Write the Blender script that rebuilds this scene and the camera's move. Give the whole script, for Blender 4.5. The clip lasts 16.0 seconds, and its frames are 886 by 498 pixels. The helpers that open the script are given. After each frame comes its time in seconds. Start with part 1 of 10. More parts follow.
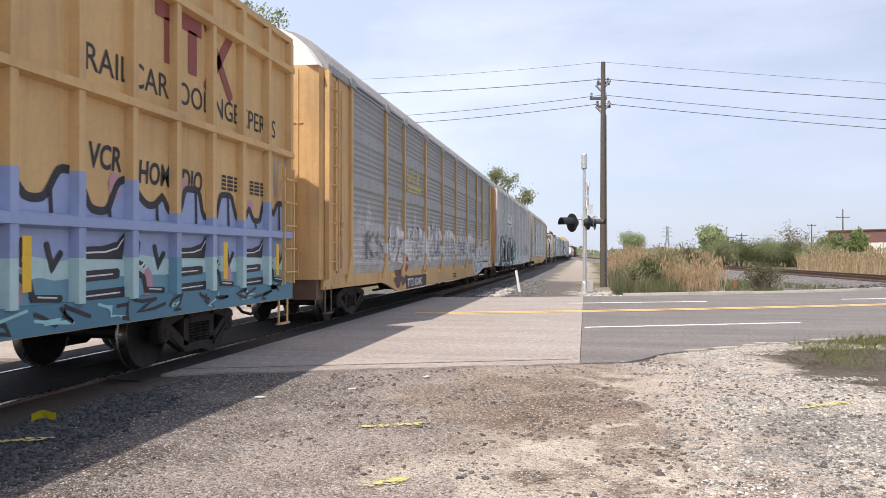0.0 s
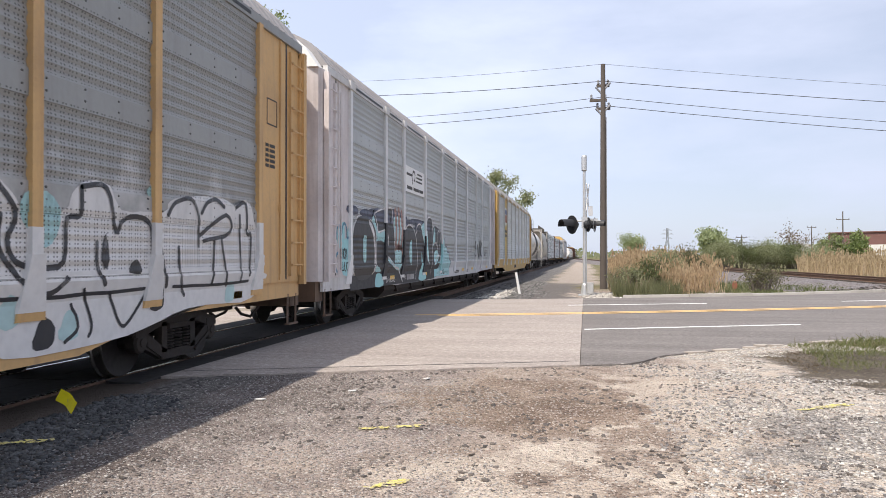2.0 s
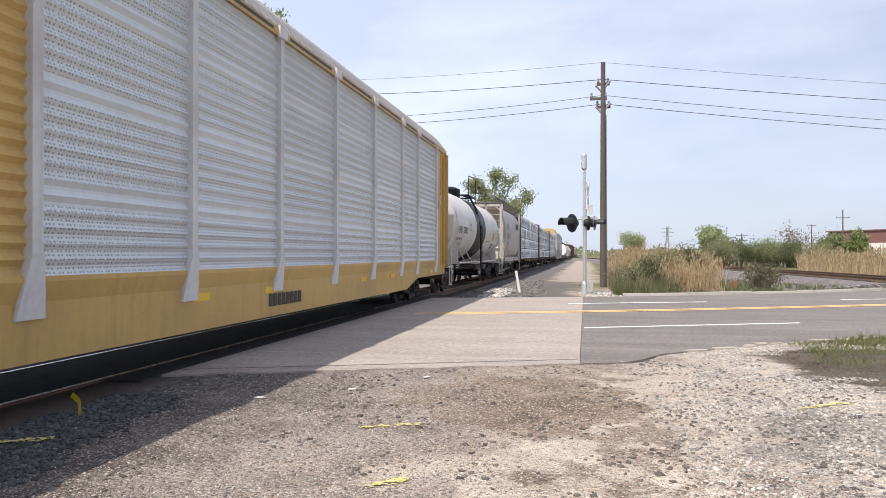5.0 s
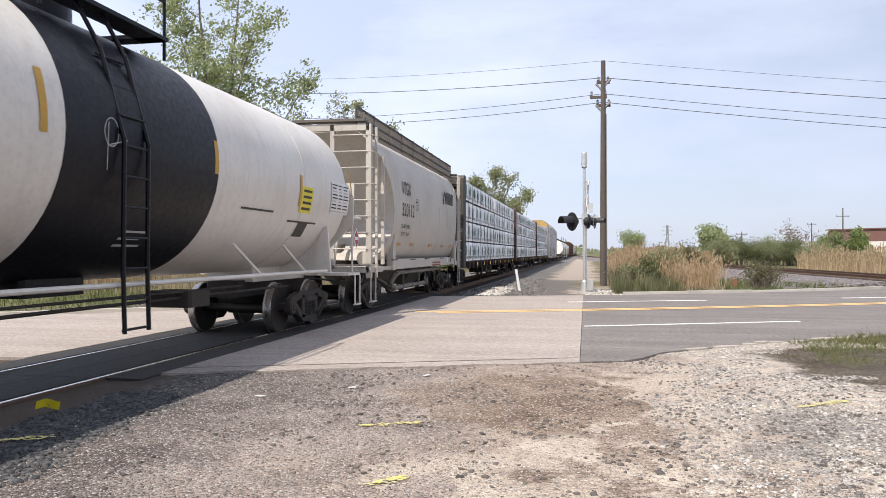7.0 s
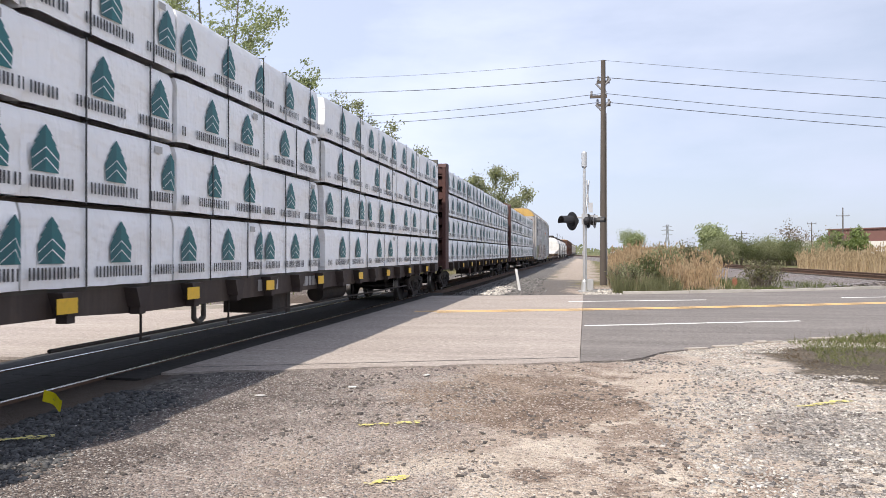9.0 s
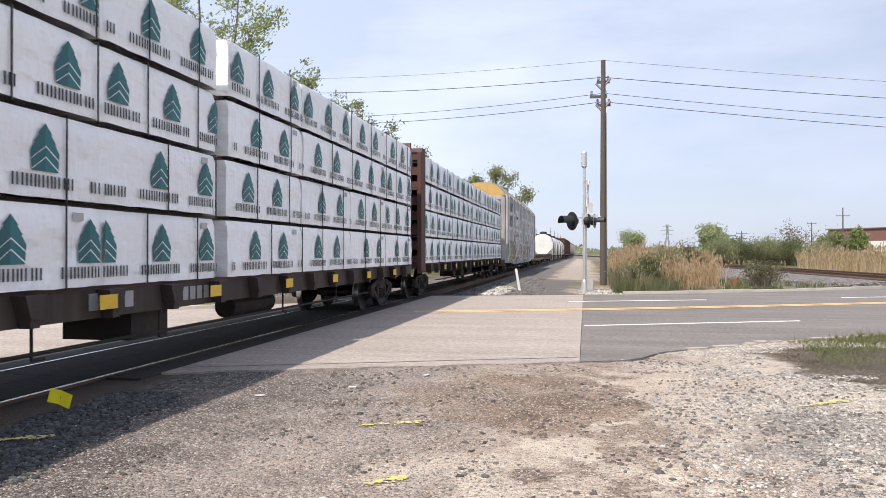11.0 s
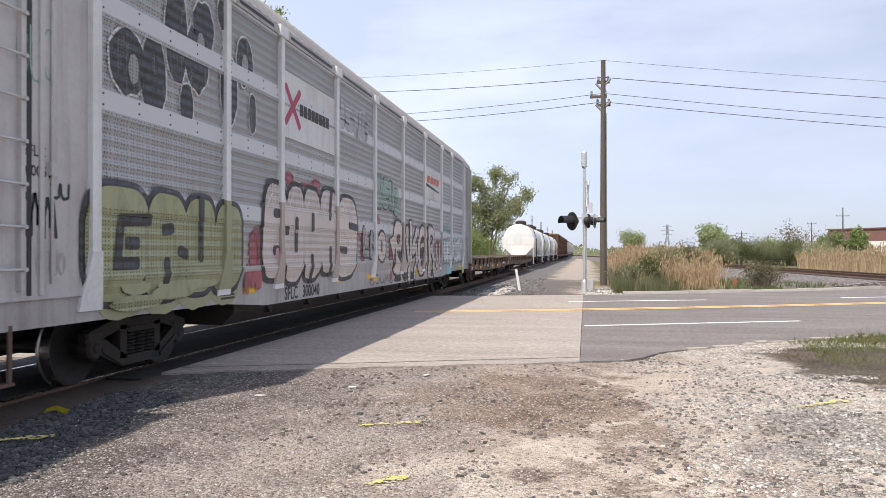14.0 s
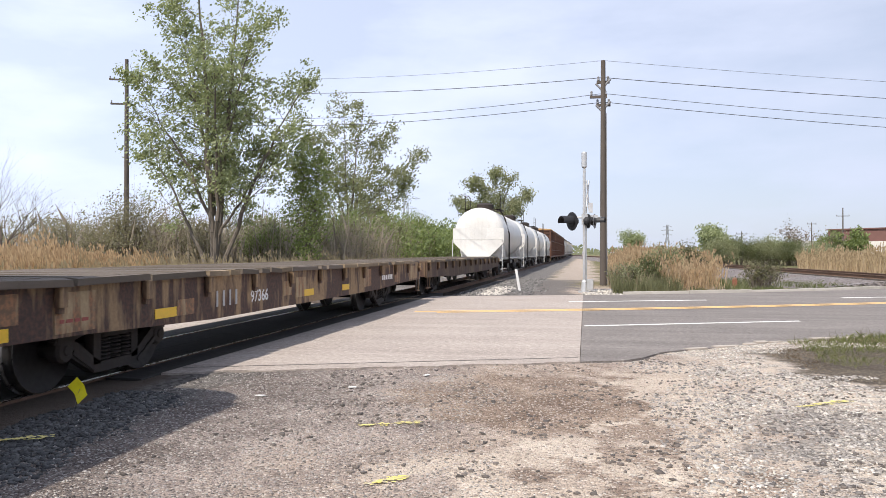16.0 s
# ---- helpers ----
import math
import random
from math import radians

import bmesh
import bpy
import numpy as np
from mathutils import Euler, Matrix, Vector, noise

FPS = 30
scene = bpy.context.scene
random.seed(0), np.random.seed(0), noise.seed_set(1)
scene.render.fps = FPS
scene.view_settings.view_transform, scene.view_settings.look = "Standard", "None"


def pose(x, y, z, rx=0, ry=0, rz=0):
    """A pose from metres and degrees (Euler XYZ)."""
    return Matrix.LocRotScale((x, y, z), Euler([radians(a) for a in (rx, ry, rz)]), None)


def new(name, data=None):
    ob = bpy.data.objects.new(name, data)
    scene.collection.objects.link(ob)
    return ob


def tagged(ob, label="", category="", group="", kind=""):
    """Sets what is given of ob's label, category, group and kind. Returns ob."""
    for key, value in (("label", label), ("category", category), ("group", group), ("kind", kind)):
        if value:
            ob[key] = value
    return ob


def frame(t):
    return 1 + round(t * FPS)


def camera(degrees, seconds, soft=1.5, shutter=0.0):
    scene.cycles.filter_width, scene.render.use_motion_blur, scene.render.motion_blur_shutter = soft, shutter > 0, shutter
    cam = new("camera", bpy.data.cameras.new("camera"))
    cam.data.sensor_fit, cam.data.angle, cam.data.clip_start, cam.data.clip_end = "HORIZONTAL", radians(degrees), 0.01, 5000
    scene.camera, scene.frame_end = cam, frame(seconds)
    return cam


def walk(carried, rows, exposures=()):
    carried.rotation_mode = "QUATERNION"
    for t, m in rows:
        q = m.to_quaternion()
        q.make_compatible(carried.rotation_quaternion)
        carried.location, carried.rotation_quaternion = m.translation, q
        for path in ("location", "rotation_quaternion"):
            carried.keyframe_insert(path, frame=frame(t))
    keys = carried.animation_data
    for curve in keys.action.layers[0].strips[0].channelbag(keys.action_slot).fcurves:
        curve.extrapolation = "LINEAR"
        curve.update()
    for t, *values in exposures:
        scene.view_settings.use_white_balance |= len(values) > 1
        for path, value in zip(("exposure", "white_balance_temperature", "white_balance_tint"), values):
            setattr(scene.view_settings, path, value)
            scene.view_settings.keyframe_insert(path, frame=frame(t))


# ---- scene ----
# ---------------------------------------------------------------- camera
TURN, EYE = 10.51, 1.49
cam = camera(60.0, 16.0, soft=0.75, shutter=0.04)


def tilt(px):
    return pose(0, 0, EYE, 90.253 + px * 0.0422, 0, TURN)


walk(cam, [(0.0, tilt(2.5)), (0.5, tilt(2.5)), (1.0, tilt(3.0)), (1.5, tilt(4.5)), (2.0, tilt(6.0)), (2.5, tilt(7.2)),
           (3.0, tilt(8.0)), (3.5, tilt(7.2)), (4.0, tilt(5.6)), (4.8, tilt(3.6)), (5.6, tilt(2.0)), (6.5, tilt(0.9)),
           (7.0, tilt(0.4)), (7.5, tilt(0.0)), (11.5, tilt(-0.4)), (16.0, tilt(0.0))])

# ---------------------------------------------------------------- light
SUN_WAY = Vector((0.28, 0.60, -1.0)).normalized()
sun = new("sun", bpy.data.lights.new("sun", "SUN"))
sun.data.energy, sun.data.angle, sun.data.color = 5.5, radians(0.55), (1.0, 0.918, 0.82)
sun.rotation_euler = SUN_WAY.to_track_quat("-Z", "Y").to_euler()

world = bpy.data.worlds.new("sky")
scene.world = world
world.use_nodes = True
wn, wl = world.node_tree.nodes, world.node_tree.links
wn.clear()
sky = wn.new("ShaderNodeTexSky")
sky.sky_type = "NISHITA"
sky.sun_disc = False
sky.sun_elevation = math.asin(-SUN_WAY.z)
sky.sun_rotation = math.atan2(-SUN_WAY.x, -SUN_WAY.y)
sky.air_density, sky.dust_density, sky.ozone_density = 1.0, 1.0, 1.8
wc = wn.new("ShaderNodeTexCoord")
wm = wn.new("ShaderNodeMapping")
wm.inputs["Scale"].default_value = (1.3, 1.3, 4.0)
cloud = wn.new("ShaderNodeTexNoise")
cloud.inputs["Scale"].default_value, cloud.inputs["Detail"].default_value = 1.6, 6
cloud.inputs["Roughness"].default_value = 0.55
ramp = wn.new("ShaderNodeMapRange")
ramp.inputs["From Min"].default_value, ramp.inputs["From Max"].default_value = 0.42, 0.64
ramp.inputs["To Min"].default_value, ramp.inputs["To Max"].default_value = 0.66, 0.98
veil = wn.new("ShaderNodeMix")
veil.data_type = "RGBA"
back = wn.new("ShaderNodeBackground")
back.inputs["Strength"].default_value = 0.113
wout = wn.new("ShaderNodeOutputWorld")
wl.new(wc.outputs["Generated"], wm.inputs["Vector"])
wl.new(wm.outputs["Vector"], cloud.inputs["Vector"])
wl.new(cloud.outputs["Fac"], ramp.inputs["Value"])
# haze is thicker towards the sun's side of the sky
wx = wn.new("ShaderNodeSeparateXYZ")
wl.new(wc.outputs["Generated"], wx.inputs[0])
glow = wn.new("ShaderNodeMapRange")
for key, val in (("From Min", -0.75), ("From Max", 0.35), ("To Min", 1.30), ("To Max", 0.90)):
    glow.inputs[key].default_value = val
wl.new(wx.outputs[0], glow.inputs["Value"])
bright = wn.new("ShaderNodeVectorMath")
bright.operation = "SCALE"
bright.inputs[0].default_value = (7.3, 7.95, 9.95)
wl.new(glow.outputs["Result"], bright.inputs["Scale"])
wl.new(bright.outputs[0], veil.inputs["B"])
wl.new(ramp.outputs["Result"], veil.inputs["Factor"])
wl.new(sky.outputs["Color"], veil.inputs["A"])
wl.new(veil.outputs["Result"], back.inputs["Color"])
wl.new(back.outputs["Background"], wout.inputs["Surface"])
scene.view_settings.exposure = 0.0

# ---------------------------------------------------------------- mesh tools
class Build:
    """Collects plain geometry for one mesh."""

    def __init__(self):
        self.v, self.f = [], []

    def add(self, verts, faces):
        k = len(self.v)
        self.v += [tuple(p) for p in verts]
        self.f += [tuple(k + i for i in q) for q in faces]
        return self

    def box(self, x0, x1, y0, y1, z0, z1, c=0.0):
        """A box, its upright edges cut back by c where c is given."""
        if c:
            ring = [(x0 + c, y0), (x1 - c, y0), (x1, y0 + c), (x1, y1 - c), (x1 - c, y1), (x0 + c, y1), (x0, y1 - c), (x0, y0 + c)]
            return self.prism_z(ring, z0, z1)
        v = [(x, y, z) for z in (z0, z1) for y in (y0, y1) for x in (x0, x1)]
        return self.add(v, [(0, 2, 3, 1), (4, 5, 7, 6), (0, 1, 5, 4), (2, 6, 7, 3), (0, 4, 6, 2), (1, 3, 7, 5)])

    def prism_z(self, ring, z0, z1):
        n = len(ring)
        v = [(x, y, z0) for x, y in ring] + [(x, y, z1) for x, y in ring]
        f = [tuple(range(n - 1, -1, -1)), tuple(range(n, 2 * n))]
        f += [(i, (i + 1) % n, n + (i + 1) % n, n + i) for i in range(n)]
        return self.add(v, f)

    def prism_y(self, ring, y0, y1, caps=True):
        """ring: (x, z), counter-clockwise seen from -y."""
        n = len(ring)
        v = [(x, y0, z) for x, z in ring] + [(x, y1, z) for x, z in ring]
        f = [(i, (i + 1) % n, n + (i + 1) % n, n + i) for i in range(n)]
        if caps:
            f += [tuple(range(n - 1, -1, -1)), tuple(range(n, 2 * n))]
        return self.add(v, [tuple(reversed(q)) for q in f])

    def prism_x(self, ring, x0, x1):
        """ring: (y, z)."""
        n = len(ring)
        v = [(x0, y, z) for y, z in ring] + [(x1, y, z) for y, z in ring]
        f = [tuple(range(n - 1, -1, -1)), tuple(range(n, 2 * n))]
        f += [(i, (i + 1) % n, n + (i + 1) % n, n + i) for i in range(n)]
        return self.add(v, f)

    def tube(self, p, q, r0, r1=None, n=8, caps=True):
        p, q = Vector(p), Vector(q)
        r1 = r0 if r1 is None else r1
        w = (q - p)
        if w.length < 1e-6:
            return self
        a = w.normalized()
        s = a.orthogonal().normalized()
        t = a.cross(s)
        v = []
        for c, r in ((p, r0), (q, r1)):
            v += [c + (s * math.cos(k * math.tau / n) + t * math.sin(k * math.tau / n)) * r for k in range(n)]
        f = [(i, (i + 1) % n, n + (i + 1) % n, n + i) for i in range(n)]
        if caps:
            f += [tuple(range(n - 1, -1, -1)), tuple(range(n, 2 * n))]
        return self.add(v, f)

    def path(self, pts, r, n=6):
        for a, b in zip(pts, pts[1:]):
            self.tube(a, b, r, n=n)
        return self

    def turned(self, profile, p, axis, n=24):
        """A surface of revolution: profile of (along, radius) from the place p along axis."""
        p, a = Vector(p), Vector(axis).normalized()
        s = a.orthogonal().normalized()
        t = a.cross(s)
        v, f = [], []
        for d, r in profile:
            v += [p + a * d + (s * math.cos(k * math.tau / n) + t * math.sin(k * math.tau / n)) * r for k in range(n)]
        for j in range(len(profile) - 1):
            f += [(j * n + i, j * n + (i + 1) % n, (j + 1) * n + (i + 1) % n, (j + 1) * n + i) for i in range(n)]
        f += [tuple(range(n - 1, -1, -1)), tuple(range((len(profile) - 1) * n, len(profile) * n))]
        return self.add(v, f)

    def mesh(self, name, material=None, smooth=False):
        me = bpy.data.meshes.new(name)
        me.from_pydata(self.v, [], self.f)
        if material:
            me.materials.append(material)
        if smooth:
            me.shade_smooth()
            me.set_sharp_from_angle(angle=radians(smooth if smooth is not True else 40))
        me.update()
        return me


def part(name, shape, material, parent=None, label="", at=None, smooth=False):
    """ONE mesh object, under a thing or part where a parent is given."""
    me = shape.mesh(name, material, smooth) if isinstance(shape, Build) else shape
    ob = new(name, me)
    ob.parent = parent
    if at is not None:
        ob.matrix_basis = at
    if label:
        tagged(ob, label)
    return ob


def thing(name, label, category, group="", kind="", at=None):
    ob = new(name)
    ob.empty_display_size = 0.3
    if at is not None:
        ob.matrix_basis = at
    return tagged(ob, label, category, group, kind)


def lettering(words, size, bold=0.0, slant=0.0, wide=1.0):
    """Flat words as a mesh in the local y-z plane, read from +x with y running to the right."""
    cu = bpy.data.curves.new("words", "FONT")
    cu.body, cu.size, cu.offset, cu.shear = words, size, bold, slant
    cu.resolution_u = 3
    ob = bpy.data.objects.new("words", cu)
    scene.collection.objects.link(ob)
    dg = bpy.context.evaluated_depsgraph_get()
    me = bpy.data.meshes.new_from_object(ob.evaluated_get(dg))
    bpy.data.objects.remove(ob)
    me.transform(Matrix(((0, 0, 1, 0), (wide, 0, 0, 0), (0, 1, 0, 0), (0, 0, 0, 1))))
    return me


# ---------------------------------------------------------------- materials
def wire(nt, a, b):
    nt.links.new(a, b)


def base_material(name):
    m = bpy.data.materials.new(name)
    m.use_nodes = True
    nt = m.node_tree
    return m, nt, nt.nodes["Principled BSDF"]


def noise_node(nt, vec, scale, detail=4.0, rough=0.55):
    n = nt.nodes.new("ShaderNodeTexNoise")
    n.inputs["Scale"].default_value, n.inputs["Detail"].default_value, n.inputs["Roughness"].default_value = scale, detail, rough
    wire(nt, vec, n.inputs["Vector"])
    return n.outputs["Fac"]


def remap(nt, val, a, b, c=0.0, d=1.0):
    n = nt.nodes.new("ShaderNodeMapRange")
    for key, x in (("From Min", a), ("From Max", b), ("To Min", c), ("To Max", d)):
        n.inputs[key].default_value = x
    wire(nt, val, n.inputs["Value"])
    return n.outputs["Result"]


def maths(nt, op, a, b=None):
    n = nt.nodes.new("ShaderNodeMath")
    n.operation = op
    for k, x in enumerate((a, b)):
        if x is None:
            continue
        if isinstance(x, (int, float)):
            n.inputs[k].default_value = x
        else:
            wire(nt, x, n.inputs[k])
    return n.outputs[0]


def blend(nt, fac, a, b, mode="MIX"):
    n = nt.nodes.new("ShaderNodeMix")
    n.data_type, n.blend_type = "RGBA", mode
    if isinstance(fac, (int, float)):
        n.inputs["Factor"].default_value = fac
    else:
        wire(nt, fac, n.inputs["Factor"])
    for key, x in (("A", a), ("B", b)):
        if isinstance(x, tuple):
            n.inputs[key].default_value = (*x, 1)
        else:
            wire(nt, x, n.inputs[key])
    return n.outputs["Result"]


def coords(nt, stretch=(1, 1, 1)):
    c = nt.nodes.new("ShaderNodeTexCoord")
    m = nt.nodes.new("ShaderNodeMapping")
    m.inputs["Scale"].default_value = stretch
    wire(nt, c.outputs["Object"], m.inputs["Vector"])
    return m.outputs["Vector"]


def bumpy(nt, bsdf, height, strength, dist=0.02):
    b = nt.nodes.new("ShaderNodeBump")
    b.inputs["Strength"].default_value, b.inputs["Distance"].default_value = strength, dist
    wire(nt, height, b.inputs["Height"])
    wire(nt, b.outputs["Normal"], bsdf.inputs["Normal"])


def weathered(name, col, dirt=(0.10, 0.085, 0.07), amount=0.45, rough=0.55, metal=0.0, grain=14.0, streak=True, bump=0.12, vary=0.08):
    """Painted or bare stuff with blotches, vertical streaks and fine grain."""
    m, nt, bsdf = base_material(name)
    v = coords(nt)
    big, fine = noise_node(nt, v, 0.8, 5), noise_node(nt, v, grain, 4)
    mask = remap(nt, big, 0.42, 0.75, 0.0, amount)
    if streak:
        s = noise_node(nt, coords(nt, (7, 7, 0.45)), 1.0, 4)
        mask = maths(nt, "ADD", mask, remap(nt, s, 0.5, 0.8, 0.0, amount * 0.9))
    mask = maths(nt, "MINIMUM", maths(nt, "ADD", mask, remap(nt, fine, 0.55, 0.8, 0.0, amount * 0.5)), 0.92)
    tone = blend(nt, remap(nt, fine, 0.3, 0.7), tuple(c * 0.90 for c in col), tuple(min(c * 1.06, 1) for c in col))
    if vary:
        info = nt.nodes.new("ShaderNodeObjectInfo")
        tone = blend(nt, remap(nt, info.outputs["Random"], 0, 1, 0, 1), tone, blend(nt, 1.0, tone, (1 - vary, 1 - vary, 1 - vary * 1.1), "MULTIPLY"))
    wire(nt, blend(nt, mask, tone, dirt), bsdf.inputs["Base Color"])
    wire(nt, remap(nt, fine, 0.2, 0.8, max(rough - 0.1, 0.02), min(rough + 0.15, 1)), bsdf.inputs["Roughness"])
    bsdf.inputs["Metallic"].default_value = metal
    bumpy(nt, bsdf, fine, bump)
    return m


def plain(name, col, rough=0.6, metal=0.0):
    return weathered(name, col, tuple(c * 0.55 for c in col), 0.25, rough, metal, 20.0, False, 0.05)


# ---------------------------------------------------------------- ground
def kerb_far(x):
    return 27.2 + 0.38 * x + 0.0169 * x * x if x > -11.2 else 25.06 + (x + 11.2) * 0.0


def edge_near(x):
    a = 10.62 + 0.38 * x
    b = 11.15 + 0.72 * x
    w = min(max((x - 0.5) / 0.8, 0), 1)
    return a + (b - a) * w * w * (3 - 2 * w)


def ground_height(x, y):
    far = min(max((edge_near(x) - y) / 1.2, 0.15), 1) if y < 14 else 1
    z = -0.012 + far * (0.018 * noise.noise((x * 0.5, y * 0.5, 0)) + 0.008 * noise.noise((x * 2.3, y * 2.3, 3)) - 0.008)
    side = min(max((-3.6 - x) / 1.6, 0), 1)
    if y > 24:
        z -= 0.17 * side * min(max((y - 25.5) / 3, 0), 1)
    if -9.9 < x < -5.2:
        z = min(z, -0.03)
    if -8.0 < x < -5.0 and (y < 3.2 or y > 26):
        z -= 0.25
    if edge_near(max(x, -12)) + 0.05 < y < 29 and abs(x) < 60:
        z = min(z, -0.04)
    if x > 1.5 and y < 13.5:
        z += 0.05 * min((x - 1.5) / 2, 1)
    if y > 34 or x > 20 or x < -14:
        z -= 0.05
    return z


def ground_material():
    m, nt, bsdf = base_material("gravel_and_dirt")
    g = nt.nodes.new("ShaderNodeNewGeometry")
    sep = nt.nodes.new("ShaderNodeSeparateXYZ")
    wire(nt, g.outputs["Position"], sep.inputs[0])
    pos, X, Y = g.outputs["Position"], sep.outputs[0], sep.outputs[1]
    wob = remap(nt, noise_node(nt, pos, 0.7, 5), 0.2, 0.8, -1.3, 1.3)
    wob2 = remap(nt, noise_node(nt, pos, 2.6, 5), 0.2, 0.8, -0.7, 0.7)
    xw = maths(nt, "ADD", maths(nt, "ADD", X, wob), wob2)
    yw = maths(nt, "ADD", maths(nt, "ADD", Y, wob), wob2)
    cell = nt.nodes.new("ShaderNodeTexVoronoi")
    cell.inputs["Scale"].default_value = 62
    wire(nt, pos, cell.inputs["Vector"])
    cell2 = nt.nodes.new("ShaderNodeTexVoronoi")
    cell2.inputs["Scale"].default_value = 17
    wire(nt, pos, cell2.inputs["Vector"])
    fine = noise_node(nt, pos, 60, 4)
    mid = noise_node(nt, pos, 5, 6, 0.65)
    pick = nt.nodes.new("ShaderNodeSeparateColor")
    wire(nt, cell.outputs["Color"], pick.inputs[0])
    pick2 = nt.nodes.new("ShaderNodeSeparateColor")
    wire(nt, cell2.outputs["Color"], pick2.inputs[0])
    lump = noise_node(nt, pos, 1.1, 6, 0.6)
    speck = pick.outputs[0]

    def grit(lo, hi, dark_, light, d0=0.7, l0=0.93):
        """Packed dirt with dark and light grains in it."""
        c = blend(nt, remap(nt, lump, 0.36, 0.64), lo, hi)
        c = blend(nt, remap(nt, speck, d0, d0 + 0.08, 0, 0.8), c, dark_)
        return blend(nt, remap(nt, pick.outputs[2], l0, l0 + 0.03, 0, 0.9), c, light)
    grey = grit((0.265, 0.217, 0.193), (0.45, 0.383, 0.34), (0.10, 0.083, 0.075), (0.56, 0.515, 0.47), 0.72, 0.89)
    tan = grit((0.335, 0.268, 0.222), (0.56, 0.465, 0.388), (0.11, 0.088, 0.075), (0.68, 0.62, 0.55), 0.80, 0.91)
    brown = grit((0.20, 0.142, 0.105), (0.37, 0.282, 0.215), (0.07, 0.055, 0.046), (0.58, 0.52, 0.46), 0.76, 0.91)
    white = blend(nt, pick.outputs[1], (0.10, 0.088, 0.08), (0.70, 0.645, 0.58))
    buff = grit((0.50, 0.41, 0.335), (0.71, 0.615, 0.51), (0.18, 0.15, 0.128), (0.74, 0.69, 0.62), 0.87, 0.92)
    white = blend(nt, remap(nt, mid, 0.44, 0.56), white, buff)

    def spot(cx, cy, rx, ry, soft_=0.5):
        """A ragged patch round a place."""
        u = maths(nt, "POWER", maths(nt, "MULTIPLY", maths(nt, "SUBTRACT", xw, cx), 1 / rx), 2.0)
        v = maths(nt, "POWER", maths(nt, "MULTIPLY", maths(nt, "SUBTRACT", yw, cy), 1 / ry), 2.0)
        return remap(nt, maths(nt, "ADD", u, v), 1 - soft_, 1 + soft_, 1, 0)
    col = blend(nt, remap(nt, xw, -2.2, -1.0), grey, tan)
    cinder = grit((0.130, 0.105, 0.095), (0.235, 0.197, 0.175), (0.05, 0.042, 0.039), (0.50, 0.46, 0.42), 0.72, 0.90)
    col = blend(nt, remap(nt, xw, -3.5, -2.3, 0.92, 0), col, cinder)
    col = blend(nt, maths(nt, "MULTIPLY", spot(-0.5, 8.2, 1.25, 1.9, 0.35), 0.9), col, brown)
    col = blend(nt, maths(nt, "MULTIPLY", spot(0.35, 6.2, 0.45, 2.2), 0.6), col, brown)
    col = blend(nt, maths(nt, "MULTIPLY", spot(-0.5, 4.9, 0.75, 1.1, 0.35), 0.9), col, buff)
    col = blend(nt, maths(nt, "MULTIPLY", spot(0.9, 5.6, 0.45, 0.8, 0.4), 0.85), col, buff)
    col = blend(nt, maths(nt, "MULTIPLY", remap(nt, xw, 0.9, 1.8), remap(nt, yw, 12.5, 13.2, 1, 0)), col, white)
    col = blend(nt, maths(nt, "MULTIPLY", spot(1.05, 8.3, 0.6, 2.4, 0.4), 0.85), col, buff)
    col = blend(nt, spot(2.6, 12.6, 1.6, 1.0), col, white)
    coarse = blend(nt, pick.outputs[1], (0.085, 0.08, 0.076), (0.42, 0.395, 0.365))
    col = blend(nt, maths(nt, "MULTIPLY", spot(2.2, 7.0, 0.8, 0.9, 0.5), 0.75), col, coarse)
    turf = grit((0.10, 0.082, 0.062), (0.18, 0.15, 0.115), (0.05, 0.042, 0.035), (0.34, 0.29, 0.23), 0.7)
    col = blend(nt, spot(4.75, 10.9, 2.7, 2.25, 0.25), col, turf)
    # beyond the road: dry grass and soil
    field = blend(nt, remap(nt, noise_node(nt, pos, 0.25, 6), 0.35, 0.65), (0.10, 0.115, 0.045), (0.235, 0.19, 0.11))
    far = maths(nt, "MAXIMUM", remap(nt, Y, 33, 38), maths(nt, "MAXIMUM", remap(nt, X, 9, 12), remap(nt, X, -13, -16)))
    col = blend(nt, far, col, field)
    stone = blend(nt, pick2.outputs[1], (0.07, 0.062, 0.058), (0.22, 0.205, 0.19))
    stone = blend(nt, remap(nt, X, -5.0, -4.75, 1, 0), stone, blend(nt, mid, (0.10, 0.078, 0.063), (0.165, 0.13, 0.105)))
    bed = maths(nt, "MULTIPLY", remap(nt, maths(nt, "ADD", X, maths(nt, "MULTIPLY", wob2, 0.5)), -4.15, -3.75, 1, 0), remap(nt, X, -10.5, -9.5, 0, 1))
    col = blend(nt, bed, col, stone)
    lane = maths(nt, "MULTIPLY", remap(nt, xw, -2.6, -1.9), maths(nt, "MULTIPLY", remap(nt, xw, 0.5, 1.2, 1, 0), remap(nt, yw, 40, 44)))
    col = blend(nt, lane, col, blend(nt, remap(nt, mid, 0.3, 0.7), (0.36, 0.30, 0.255), (0.48, 0.415, 0.355)))
    dark = maths(nt, "MULTIPLY", maths(nt, "MULTIPLY", remap(nt, xw, -3.6, -2.6), remap(nt, xw, -0.6, 0.0, 1, 0)), maths(nt, "MULTIPLY", remap(nt, Y, 26, 27), remap(nt, yw, 42.0, 46.0, 1, 0)))
    col = blend(nt, dark, col, blend(nt, remap(nt, fine, 0.3, 0.7), (0.12, 0.108, 0.10), (0.24, 0.217, 0.20)))
